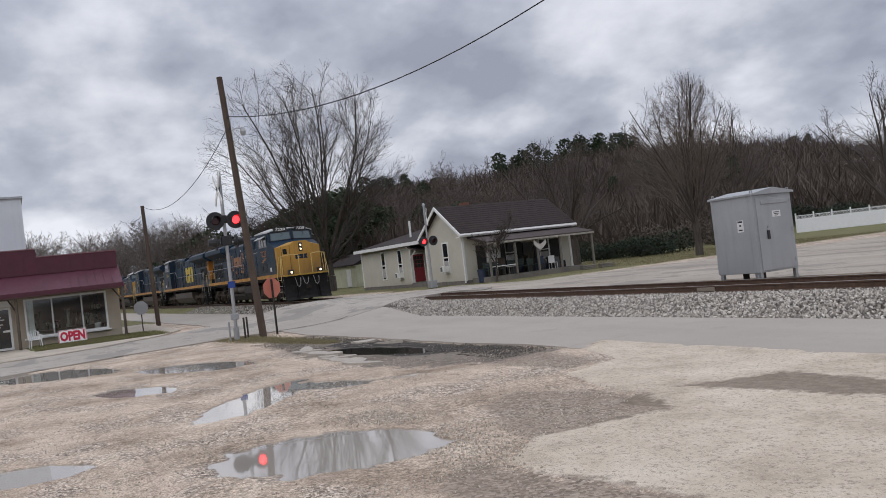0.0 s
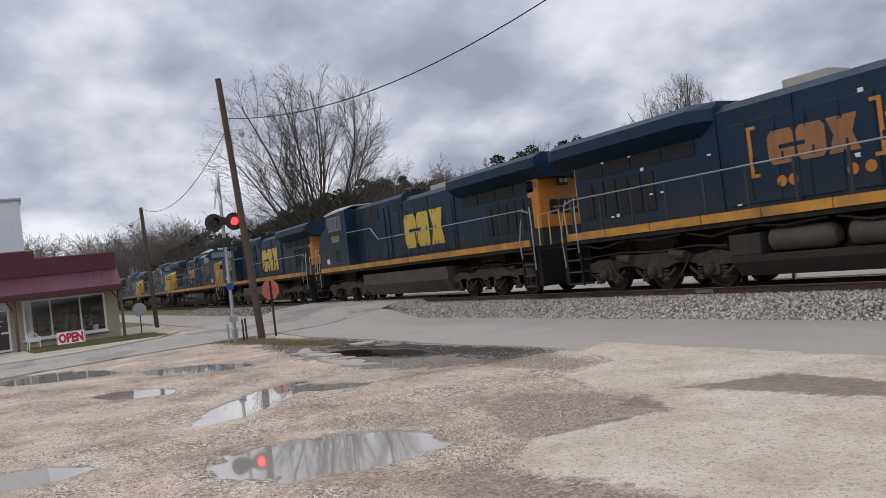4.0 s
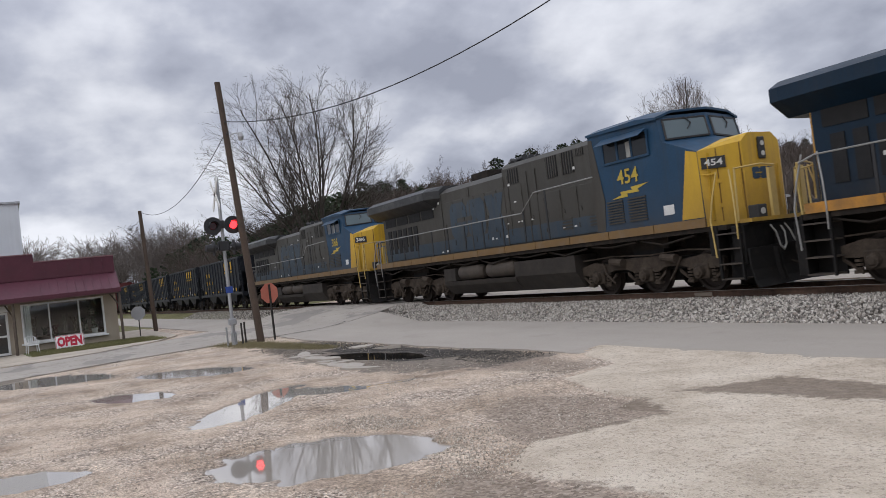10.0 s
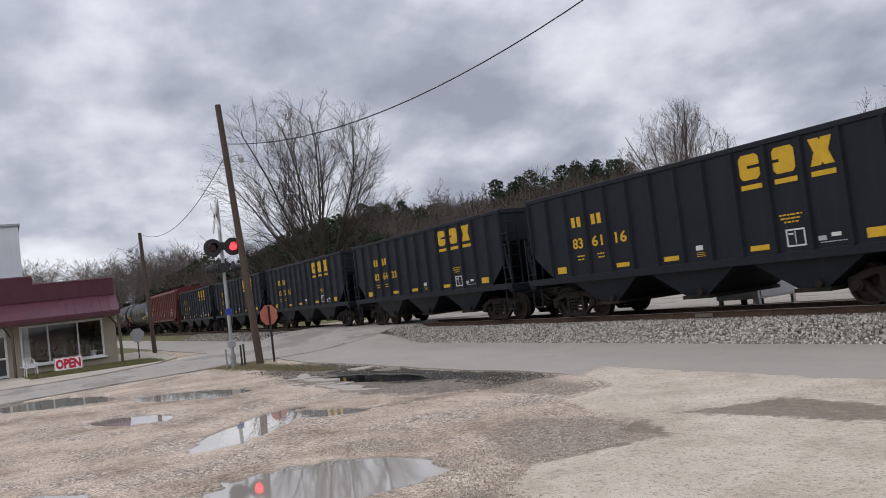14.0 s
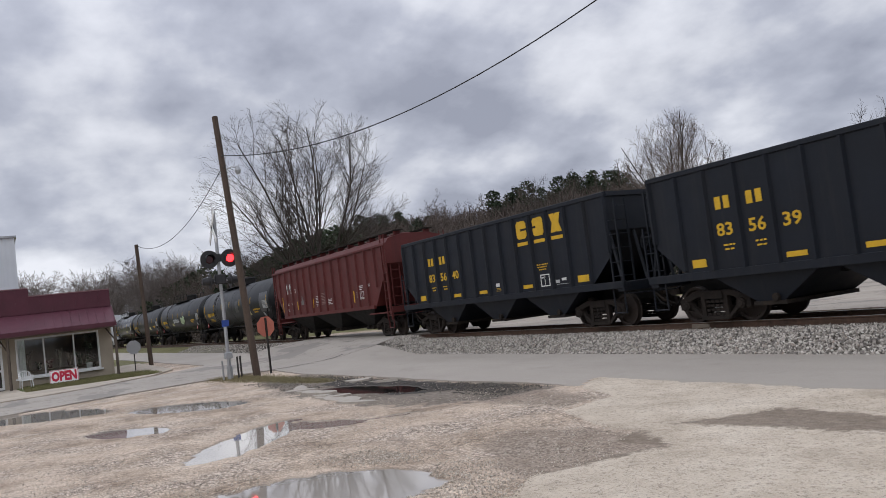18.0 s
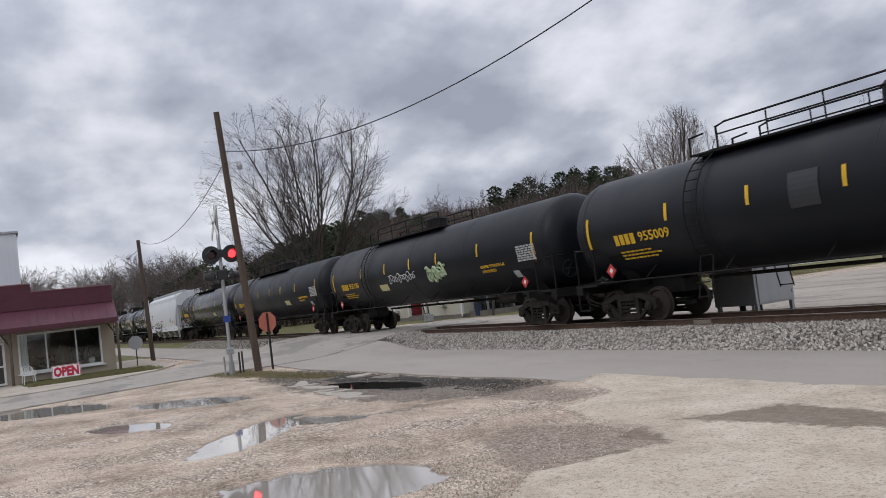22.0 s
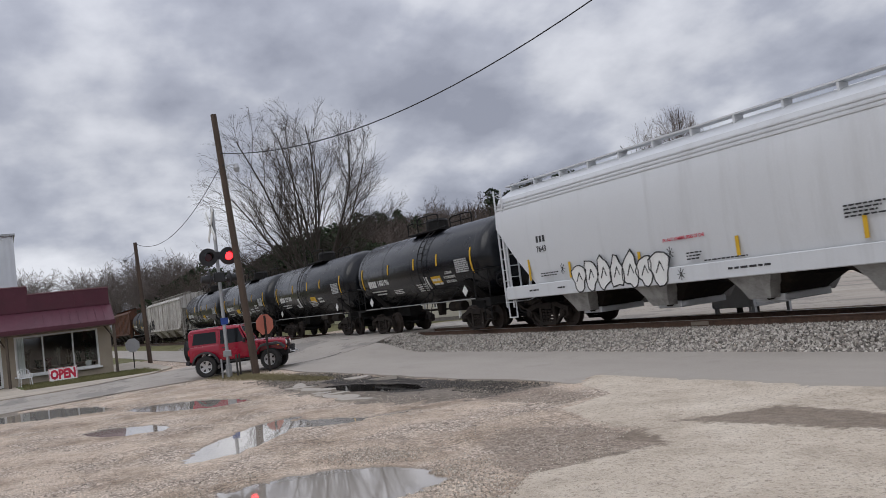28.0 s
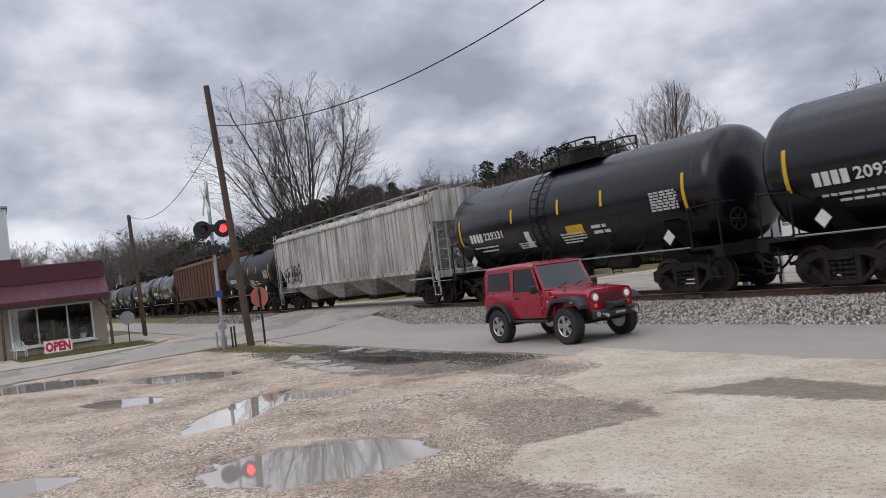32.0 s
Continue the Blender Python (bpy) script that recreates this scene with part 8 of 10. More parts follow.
        for a, b in ((-3.05, -1.35), (-1.05, 0.75)):
            for s in (-1, 1):
                bm = bm_new()
                loft(bm, [[(x, s * 1.16 + math.cos(t * math.pi / 8) * r, 1.08 + math.sin(t * math.pi / 8) * r) for t in range(16)] for x, r in ((a, 0.16), (a + 0.08, 0.26), (a + 0.16, 0.29), (b - 0.16, 0.29), (b - 0.08, 0.26), (b, 0.16))])
                part("air_reservoir", bm, tank_grime, lc, "", True)
    for x in (-6.95, 6.95):
        loco_truck(lc, x)
    couplers(lc, 11.15)
    # roof fittings
    hn = part("horn", box(bm_new(), 0.15, 0.3, -0.4, 0.4, 4.66, 4.84), black_metal, lc, "cluster of air horns on the roof")
    for dy in (-0.28, 0.0, 0.28):
        part("bell", tube(bm_new(), (0.25, dy, 4.84), (0.65, dy, 4.86), 0.045, 0.12, 10), black_metal, hn)
        part("bell", tube(bm_new(), (0.2, dy, 4.84), (-0.15, dy, 4.86), 0.045, 0.10, 10), black_metal, hn)
    part("exhaust_box", box(bm_new(), -2.9, -1.7, -0.4, 0.4, 4.47, 4.80 if style == "grey" else 4.72, 0.02), under if style == "grey" else surface_once("pale_stack", (0.33, 0.31, 0.28)), lc)
    bm = bm_new()
    rod(bm, [(7.3, -0.6, 4.83), (7.3, -0.6, 4.92), (7.7, -0.6, 4.92), (7.7, -0.6, 4.83)], 0.012, 4); box(bm, 6.2, 6.6, -0.2, 0.2, 4.82, 4.90)
    part("antenna", bm, chrome, cab)
    # painted marks on both sides
    for s in (-1, 1):
        turn = 0 if s < 0 else 180
        num_mat = {"dark": dull_orange, "big": lemon, "grey": lemon}[style]
        writing("road_number", number, 0.56 if number != "5501" else 0.44, num_mat, cab, pose(7.05, s * 1.512, 3.25, 90, 0, turn), 0.0 if len(number) < 4 else 1.35 if number != "5501" else 1.1)
        bm = bm_new()
        bolt = [(6.30, 2.70), (6.98, 2.72), (6.94, 2.80), (7.42, 2.80), (7.38, 2.88), (7.82, 3.00), (7.12, 2.96), (7.16, 2.88), (6.68, 2.88), (6.73, 2.79)]
        prism(bm, [(u if s < 0 else 14.1 - u, v) for u, v in bolt], "y", min(s * 1.502, s * 1.508), max(s * 1.502, s * 1.508))
        if number != "5501":
            part("flash_stripe", bm, num_mat, cab)
        else:
            bm.free()
        if style == "big":
            part("cab_vent", box(bm_new(), 6.75, 7.3, min(s * 1.5, s * 1.512), max(s * 1.5, s * 1.512), 2.05, 2.68), slot_black, cab, "dark square vent")
        for a, b in ((6.1, 6.75), (6.95, 7.65)) if style != "big" else ():
            bm = bm_new()
            for k in range(9):
                box(bm, a, b, min(s * 1.5, s * 1.53), max(s * 1.5, s * 1.53), 2.02 + k * 0.075, 2.06 + k * 0.075)
            part("cab_louvre", bm, low_mat, cab)
        part("notice_plate", box(bm_new(), 8.25, 8.62, min(s * 1.503, s * 1.509), max(s * 1.503, s * 1.509), 2.05, 2.30), white_paint, cab)
        if style == "dark":
            yy = s * 0.978
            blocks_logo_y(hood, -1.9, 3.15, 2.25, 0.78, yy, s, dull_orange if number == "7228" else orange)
            bm = bm_new()
            for sx in (-1, 1):
                xx = -1.9 + sx * 1.62
                box(bm, xx - 0.05, xx + 0.05, min(yy, yy + s * 0.006), max(yy, yy + s * 0.006), 2.55, 3.75)
                for z in (2.55, 3.67):
                    box(bm, min(xx, xx - sx * 0.2), max(xx, xx - sx * 0.2), min(yy, yy + s * 0.006), max(yy, yy + s * 0.006), z, z + 0.08)
            part("emblem_bracket", bm, orange, hood)
            bm = bm_new()
            for xx in (-2.75, -2.45, -1.0, -0.6):
                tube(bm, (xx, yy, 2.38), (xx, yy + s * 0.006, 2.38), 0.13, 0.13, 12)
            part("emblem_dot", bm, orange, hood)
        elif style == "big":
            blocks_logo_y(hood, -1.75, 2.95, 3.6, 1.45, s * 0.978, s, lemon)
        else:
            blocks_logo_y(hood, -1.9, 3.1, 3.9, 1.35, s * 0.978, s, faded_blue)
            part("blue_band", box(bm_new(), -10.1, 5.5, min(s * 0.952, s * 0.976), max(s * 0.952, s * 0.976), 1.9, 2.42), faded_blue, hood)
    # small white safety labels
    bm = bm_new()
    rng = random.Random(int(number))
    for _ in range(16):
        x, z = rng.uniform(-9, 5), rng.choice((1.95, 2.15, 2.6, 3.3, 3.75, 3.9))
        box(bm, x, x + 0.12, -0.984, -0.976, z, z + rng.choice((0.05, 0.09)))
    part("safety_label", bm, white_paint, hood)
    return lc


ONCE = {}


def surface_once(name, color):
    if name not in ONCE:
        ONCE[name] = surface(name, color, 0.5, 0.0, 0.12, 1.5, 30, 0.05, (0.16, 0.15, 0.14), 0.4)
    return ONCE[name]


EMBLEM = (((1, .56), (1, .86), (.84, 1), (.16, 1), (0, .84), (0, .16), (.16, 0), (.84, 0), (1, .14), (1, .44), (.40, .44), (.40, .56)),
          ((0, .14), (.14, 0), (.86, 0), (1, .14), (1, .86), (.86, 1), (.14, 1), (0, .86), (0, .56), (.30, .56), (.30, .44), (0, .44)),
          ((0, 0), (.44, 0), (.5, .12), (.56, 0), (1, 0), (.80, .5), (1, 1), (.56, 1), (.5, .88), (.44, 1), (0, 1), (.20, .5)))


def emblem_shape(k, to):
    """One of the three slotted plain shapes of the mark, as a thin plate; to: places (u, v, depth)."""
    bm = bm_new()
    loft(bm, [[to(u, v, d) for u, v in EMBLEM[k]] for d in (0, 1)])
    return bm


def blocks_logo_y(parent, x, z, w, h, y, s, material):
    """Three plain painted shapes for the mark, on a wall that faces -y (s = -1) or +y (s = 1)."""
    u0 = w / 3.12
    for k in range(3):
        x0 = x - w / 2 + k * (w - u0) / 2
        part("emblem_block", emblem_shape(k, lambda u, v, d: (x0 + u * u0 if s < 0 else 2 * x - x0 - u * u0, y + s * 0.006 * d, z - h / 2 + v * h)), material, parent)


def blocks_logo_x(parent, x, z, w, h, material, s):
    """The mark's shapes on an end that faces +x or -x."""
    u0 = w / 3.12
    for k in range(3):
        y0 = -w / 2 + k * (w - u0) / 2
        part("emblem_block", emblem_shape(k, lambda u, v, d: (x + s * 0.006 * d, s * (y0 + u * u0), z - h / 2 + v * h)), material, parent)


for number, front, style, flip in (("7228", -48.4, "dark", False), ("5501", -70.7, "big", True), ("867", -93.12, "big", True), ("3293", -115.05, "dark", False), ("454", -137.6, "grey", False), ("386", -159.8, "grey", False)):
    locomotive(number, front - 11.15, style, flip)


# ---- freight cars ----
hopper_black = surface("black_hopper_paint", (0.0056, 0.0082, 0.0138), 0.55, 0, 0.3, 0.8, 25, 0.05, (0.028, 0.027, 0.027), 0.4, True)
oxide = surface("oxide_red_paint", (0.098, 0.020, 0.018), 0.6, 0, 0.2, 0.7, 25, 0.06, (0.055, 0.018, 0.016), 0.5, True)
brown_car = surface("rusty_brown_paint", (0.115, 0.042, 0.018), 0.75, 0, 0.4, 0.9, 25, 0.1, (0.045, 0.022, 0.015), 0.5, "heavy")
car_white = surface("white_hopper_paint", (0.60, 0.615, 0.63), 0.45, 0, 0.05, 0.5, 25, 0.03, (0.38, 0.38, 0.375), 0.35, True)
car_grey = surface("dirty_pale_grey_paint", (0.52, 0.50, 0.465), 0.65, 0, 0.15, 0.8, 25, 0.06, (0.15, 0.125, 0.10), 0.5, "heavy")
tank_black = surface("satin_black_tank_paint", (0.004, 0.0052, 0.0078), 0.24, 0, 0.3, 0.5, 18, 0.03, (0.017, 0.016, 0.016), 0.4)
pale_sign = surface("pale_yellow_sign", (0.50, 0.47, 0.22), 0.7, 0, 0.2, 6)
tank_dusty = surface("dusty_black_tank_paint", (0.0052, 0.0068, 0.0098), 0.42, 0, 0.3, 0.4, 18, 0.04, (0.034, 0.023, 0.016), 0.38)
tank_black.node_tree.nodes["Principled BSDF"].inputs["Specular IOR Level"].default_value = 0.7
tank_dusty.node_tree.nodes["Principled BSDF"].inputs["Specular IOR Level"].default_value = 0.3
for weathered in (hopper_black, oxide):
    weathered.node_tree.nodes["Principled BSDF"].inputs["Specular IOR Level"].default_value = 0.33
pale_grey = surface("pale_print_plate", (0.40, 0.41, 0.41), 0.7, 0, 0.2, 8)
graffiti_a, graffiti_b = surface("pale_green_spray", (0.34, 0.42, 0.26), 0.7), surface("black_spray", (0.03, 0.03, 0.032), 0.7)


def end_gear(car, half, zdeck, material, s, width=1.45):
    """End platform, brake rods and uncoupling lever at one end (s = 1 front, -1 rear)."""
    x = s * half
    part("end_sill", box(bm_new(), min(x, x - s * 0.28), max(x, x - s * 0.28), -width, width, zdeck - 0.3, zdeck - 0.02, 0.02), material, car)
    part("draft_sill", box(bm_new(), min(x, x - s * 3.2), max(x, x - s * 3.2), -0.33, 0.33, 0.72, 1.08), under_dark, car)
    part("uncoupling_lever", rod(bm_new(), [(x + s * 0.05, -width, 0.95), (x + s * 0.12, -0.5, 0.92), (x + s * 0.3, -0.1, 0.98)], 0.018, 5), material, car)
    part("air_hose", rod(bm_new(), [(x - s * 0.05, -0.35, 0.8), (x + s * 0.18, -0.38, 0.55), (x + s * 0.42, -0.25, 0.45)], 0.03, 6), under_dark, car)
    for y in (-width + 0.04, width - 0.04):
        part("sill_step", rod(bm_new(), [(x - s * 0.05, y, zdeck - 0.2), (x - s * 0.05, y, 0.42), (x - s * 0.5, y, 0.42), (x - s * 0.5, y, zdeck - 0.2)], 0.022, 5), material, car)


def brake_wheel(car, x, y, z, s, material):
    bm = bm_new()
    n = 14
    rod(bm, [(x, y + 0.27 * math.cos(2 * math.pi * i / n), z + 0.27 * math.sin(2 * math.pi * i / n)) for i in range(n + 1)], 0.018, 5)
    for i in range(3):
        a = i * math.pi / 3
        tube(bm, (x, y + 0.27 * math.cos(a), z + 0.27 * math.sin(a)), (x, y - 0.27 * math.cos(a), z - 0.27 * math.sin(a)), 0.014, 0.014, 5)
    tube(bm, (x - s * 0.2, y, z), (x, y, z), 0.05, 0.03, 8)
    part("brake_wheel", bm, material, car)


def open_hopper(front, length, number, group):
    cx, h = front - length / 2, length / 2
    car = thing("coal_hopper", pose(cx, TRACK_Y, RAIL_Z), "black ribbed coal hopper car with yellow markings", "hopper car", group)
    MOVES.append((car, cx, 0))
    b = h - 0.865
    step = (2 * b - 0.10) / 14
    for s in (-1, 1):
        y = s * 1.47
        sd = part("side_sheet", prism(bm_new(), [(-b, 3.78), (-b, 2.05), (-b + 0.95, 1.28), (b - 0.95, 1.28), (b, 2.05), (b, 3.78)], "y", y - 0.02, y + 0.02), hopper_black, car)
        for k in range(15):
            x = -b + 0.05 + k * step
            low = 1.30 if 1 < k < 13 else 2.12 if k in (0, 14) else 1.36
            part("rib", prism(bm_new(), [(x - 0.07, y + s * 0.02), (x + 0.07, y + s * 0.02), (x + 0.035, y + s * 0.10), (x - 0.035, y + s * 0.10)], "z", low, 3.72), hopper_black, sd)
        part("top_chord", box(bm_new(), -b - 0.02, b + 0.02, y - 0.06, y + s * 0.02 + 0.08, 3.72, 3.85, 0.015), hopper_black, sd)
        part("side_sill", box(bm_new(), -h + 0.5, h - 0.5, y - 0.07, y + 0.07, 1.10, 1.30, 0.01), hopper_black, car)
    for s in (-1, 1):
        bm = bm_new()
        box(bm, min(s * b, s * (b - 0.03)), max(s * b, s * (b - 0.03)), -1.45, 1.45, 2.75, 3.80)
        part("end_sheet", bm, hopper_black, car)
        bm = bm_new()
        slab(bm, [(s * b, -1.45, 2.75), (s * b, 1.45, 2.75), (s * (b - 2.3), 1.45, 1.2), (s * (b - 2.3), -1.45, 1.2)], 0.03)
        part("slope_sheet", bm, hopper_black, car)
        part("end_chord", box(bm_new(), s * b - 0.07, s * b + 0.07, -1.47, 1.47, 3.72, 3.85), hopper_black, car)
        for y in (-1.40, -0.5, 0.5, 1.40):
            part("end_post", tube(bm_new(), (s * (h - 0.62), y, 1.25), (s * (b - 0.1), y, 2.8), 0.05, 0.05, 6), hopper_black, car)
        ladder(car, s * (h - 0.70), -1.50, 1.25, 2.6 if s < 0 else 3.2, hopper_black, 0.40)
        ladder(car, s * (h - 0.60), -1.2, 1.25, 3.6, hopper_black, 0.40, "y")
        end_gear(car, h - 0.52, 1.30, hopper_black, s, 1.5)
    brake_wheel(car, h - 0.42, -0.5, 2.3, 1, hopper_black)
    for x in (-3.35, 0.0, 3.35):
        bm = bm_new()
        loft(bm, [[(x - 1.62, y * 1.42, 1.24) for y in (-1, 1)] + [(x + 1.62, y * 1.42, 1.24) for y in (1, -1)], [(x - 0.36, y * 1.25, 0.46) for y in (-1, 1)] + [(x + 0.36, y * 1.25, 0.46) for y in (1, -1)]])
        bay = part("hopper_bay", bm, hopper_black, car)
        part("gate", box(bm_new(), x - 0.45, x + 0.45, -1.3, 1.3, 0.38, 0.47), under, bay)
        part("latch", tube(bm_new(), (x + 0.2, -1.36, 0.55), (x + 0.2, -1.22, 0.55), 0.09, 0.09, 8), under, bay)
    part("centre_sill", box(bm_new(), -h + 0.6, h - 0.6, -0.3, 0.3, 0.95, 1.25), under_dark, car)
    for x in (-h + 2.2, h - 2.2):
        freight_truck(car, x)
    couplers(car, h)
    y = -1.60
    yf = -1.497
    # lettering blocks between the ribs, on the sheet
    def panel(k):
        return -b + 0.05 + (k + 0.5) * step
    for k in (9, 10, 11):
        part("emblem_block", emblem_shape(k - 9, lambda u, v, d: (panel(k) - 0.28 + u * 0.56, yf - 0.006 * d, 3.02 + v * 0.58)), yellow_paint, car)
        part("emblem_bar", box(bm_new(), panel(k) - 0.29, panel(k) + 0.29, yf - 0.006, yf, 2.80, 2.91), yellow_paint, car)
    for k in (2, 3):
        for dx in (-0.2, 0.06):
            part("mark_bar", box(bm_new(), panel(k) + dx, panel(k) + dx + 0.17, yf - 0.006, yf, 2.72, 3.02), yellow_paint, car)
    for i, k in enumerate((2, 3, 4)):
        writing("car_number", number[i * 2:i * 2 + 2], 0.42, yellow_paint, car, side(panel(k), 2.22, yf), 0.48, bold=0.02)
    for k in (1, 4, 6, 9, 12.1):
        x = panel(k)
        w = 0.22 if k in (1,) else 0.26
        part("reflector", box(bm_new(), x - w, x + w, yf - 0.006, yf, 1.40, 1.60 if k in (1, 12.1) else 1.52), yellow_paint, car)
    bars(car, panel(2) - 0.1, 1.88, [(0.34, 0.04, 0.06, 0), (0.3, 0.04, 0.06, 0.03)], yf, yellow_paint)
    bars(car, panel(3) - 0.1, 1.88, [(0.34, 0.04, 0.06, 0), (0.3, 0.04, 0.06, 0.03)], yf, yellow_paint)
    bars(car, panel(10) - 0.3, 2.12, [(0.58, 0.035, 0.045, 0), (0.54, 0.035, 0.045, 0.02), (0.42, 0.035, 0.045, 0.1)], yf, yellow_paint)
    bx = panel(10) + 0.05
    bm = bm_new()
    for a, c, d, e in ((-0.24, 0.24, 1.75, 1.785), (-0.24, 0.24, 1.40, 1.435), (-0.24, -0.205, 1.43, 1.75), (0.205, 0.24, 1.43, 1.75), (-0.02, 0.0, 1.45, 1.73), (-0.18, -0.06, 1.66, 1.70)):
        box(bm, bx + a, bx + c, yf - 0.006, yf, d, e)
    part("stencil_box", bm, white_paint, car)
    part("data_plate", box(bm_new(), panel(7) - 0.05, panel(7) + 0.17, yf - 0.007, yf, 1.58, 1.70), white_paint, car)
    bars(car, panel(7) - 0.05, 1.53, [(0.28, 0.015, 0.03, 0), (0.28, 0.015, 0.03, 0), (0.28, 0.015, 0.03, 0)], yf, yellow_paint)
    part("data_plate", box(bm_new(), panel(11) - 0.02, panel(11) + 0.2, yf - 0.007, yf, 1.52, 1.60), white_paint, car)
    bars(car, panel(11) - 0.34, 1.56, [(0.26, 0.10, 0.03, 0), (0.6, 0.02, 0.03, 0.05)], yf, pale_grey)
    return car


def cut_ends(bm, planes):
    for co, no in planes:
        geom = list(bm.verts) + list(bm.edges) + list(bm.faces)
        bmesh.ops.bisect_plane(bm, geom=geom, plane_co=co, plane_no=no, clear_outer=True)
        bmesh.ops.holes_fill(bm, edges=[e for e in bm.edges if e.is_boundary])
    bmesh.ops.recalc_face_normals(bm, faces=bm.faces)
    return bm


chute_mat = surface("dusty_chute_paint", (0.36, 0.355, 0.34), 0.7, 0, 0.25, 2.0, 25, 0.1, (0.10, 0.09, 0.08), 0.6)


def covered_hopper(front, length, body, kind, label, number="", ribs=0, bays=3, group=""):
    cx, h = front - length / 2, length / 2
    car = thing("covered_hopper", pose(cx, TRACK_Y, RAIL_Z), label, "hopper car", group)
    MOVES.append((car, cx, 0))
    b = h - 0.55                       # top length
    if kind == "smooth":
        sec = [(-1.46, 1.42), (-1.58, 2.3), (-1.60, 3.3), (-1.54, 3.95), (-1.34, 4.42), (-0.8, 4.72), (0.8, 4.72), (1.34, 4.42), (1.54, 3.95), (1.60, 3.3), (1.58, 2.3), (1.46, 1.42)]
    else:
        sec = [(-1.50, 1.42), (-1.50, 4.10), (-1.30, 4.36), (-0.6, 4.52), (0.6, 4.52), (1.30, 4.36), (1.50, 4.10), (1.50, 1.42)]
    bm = bm_new()
    prism(bm, sec, "x", -b, b)
    zt = 3.45 if kind == "smooth" else 3.25
    cut_ends(bm, [((s * b, 0, zt), Vector((s * 1.15, 0, -1.0)).normalized()) for s in (-1, 1)])
    shell = part("body", bm, body, car, "", True)
    bm = bm_new()
    for s in (-1, 1):
        box(bm, min(s * (b - 2.2), s * (b - 2.15)), max(s * (b - 2.2), s * (b - 2.15)), -1.48, 1.48, 1.2, 2.0)
    if ribs:
        for s in (-1, 1):
            for k in range(ribs):
                x = -b + 0.15 + k * (2 * b - 0.3) / (ribs - 1)
                z0 = 1.45 if abs(x) < b - 2.2 else 1.45 + (abs(x) - (b - 2.2)) * 0.86
                y = s * 1.50
                part("rib", prism(bm_new(), [(x - 0.06, y), (x + 0.06, y), (x + 0.03, y + s * 0.085), (x - 0.03, y + s * 0.085)], "z", z0, 4.06), body, shell)
    for s in (-1, 1):
        yy = s * (1.56 if kind == "smooth" else 1.53)
        if kind == "smooth":
            part("side_sill", box(bm_new(), -h + 0.75, h - 0.75, yy - 0.05, yy + 0.05, 1.02, 1.44, 0.02), body, car)
            for z in (4.05, 4.16, 4.27):
                dy = 1.56 - (z - 3.95) * 0.42
                part("roof_line", box(bm_new(), -b + 0.05, b - 0.05, s * dy - 0.012, s * dy + 0.012, z - 0.02, z + 0.02), body, shell)
        else:
            part("top_chord", box(bm_new(), -b - 0.03, b + 0.03, yy - 0.05, yy + 0.05, 4.04, 4.16, 0.015), body, shell)
            part("side_sill", box(bm_new(), -b + 1.7, b - 1.7, yy - 0.06, yy + 0.06, 1.32, 1.48, 0.01), body, car)
    # roof walk and hatches
    zr = 4.74 if kind == "smooth" else 4.54
    for s in (-1, 1):
        rw = part("roof_walk", box(bm_new(), -b - 0.1, b + 0.1, s * 0.75 - 0.18, s * 0.75 + 0.18, zr + 0.12, zr + 0.16), body if kind != "ribbed" else under, car)
        for k in range(13):
            x = -b + 0.2 + k * (2 * b - 0.4) / 12
            part("bracket", box(bm_new(), x - 0.03, x + 0.03, s * 0.75 - 0.16, s * 0.75 + 0.16, zr - 0.14, zr + 0.12), body, rw)
    for k in range(6):
        x = -b * 0.82 + k * b * 0.328
        part("hatch", box(bm_new(), x - 0.55, x + 0.55, -0.35, 0.35, zr - 0.03, zr + 0.10, 0.03), body, car)
    for s in (-1, 1):
        for y in (-1.52, 1.52):
            ladder(car, s * (b - 0.22), y, 0.75, zr, body if kind != "ribbed" else body, 0.42)
        ladder(car, s * (h - 0.62), -1.1, 1.2, 3.9, body, 0.42, "y")
        part("corner_post", box(bm_new(), s * (h - 0.75) - 0.05, s * (h - 0.75) + 0.05, -1.5, -1.4, 1.0, 3.3), body, car)
        part("corner_post", box(bm_new(), s * (h - 0.75) - 0.05, s * (h - 0.75) + 0.05, 1.4, 1.5, 1.0, 3.3), body, car)
        end_gear(car, h - 0.52, 1.36, body, s, 1.5)
        part("end_brace", tube(bm_new(), (s * (h - 0.7), -0.6, 1.3), (s * (b - 0.6), -0.6, 2.9), 0.06, 0.06, 6), body, car)
        part("end_floor", box(bm_new(), min(s * (h - 0.6), s * (b - 2.6)), max(s * (h - 0.6), s * (b - 2.6)), -1.45, 1.45, 1.06, 1.12), body, car)
    brake_wheel(car, h - 0.45, -0.45, 2.1, 1, body)
    span = 2 * (b - 2.0) / bays
    bay_mat = under_dark if kind == "ribbed" else (body if kind == "stained" else under)
    for k in range(bays):
        x = -b + 2.0 + (k + 0.5) * span
        bm = bm_new()
        loft(bm, [[(x - span / 2, -1.42, 1.42), (x - span / 2, 1.42, 1.42), (x + span / 2, 1.42, 1.42), (x + span / 2, -1.42, 1.42)], [(x - 0.35, -0.75, 0.52), (x - 0.35, 0.75, 0.52), (x + 0.35, 0.75, 0.52), (x + 0.35, -0.75, 0.52)]])
        bay = part("hopper_bay", bm, bay_mat, car)
        part("outlet", box(bm_new(), x - 0.42, x + 0.42, -0.85, 0.85, 0.36, 0.53, 0.02), body if kind == "smooth" else under, bay)
        if kind == "smooth":
            for sd in (-1, 1):
                bm = bm_new()
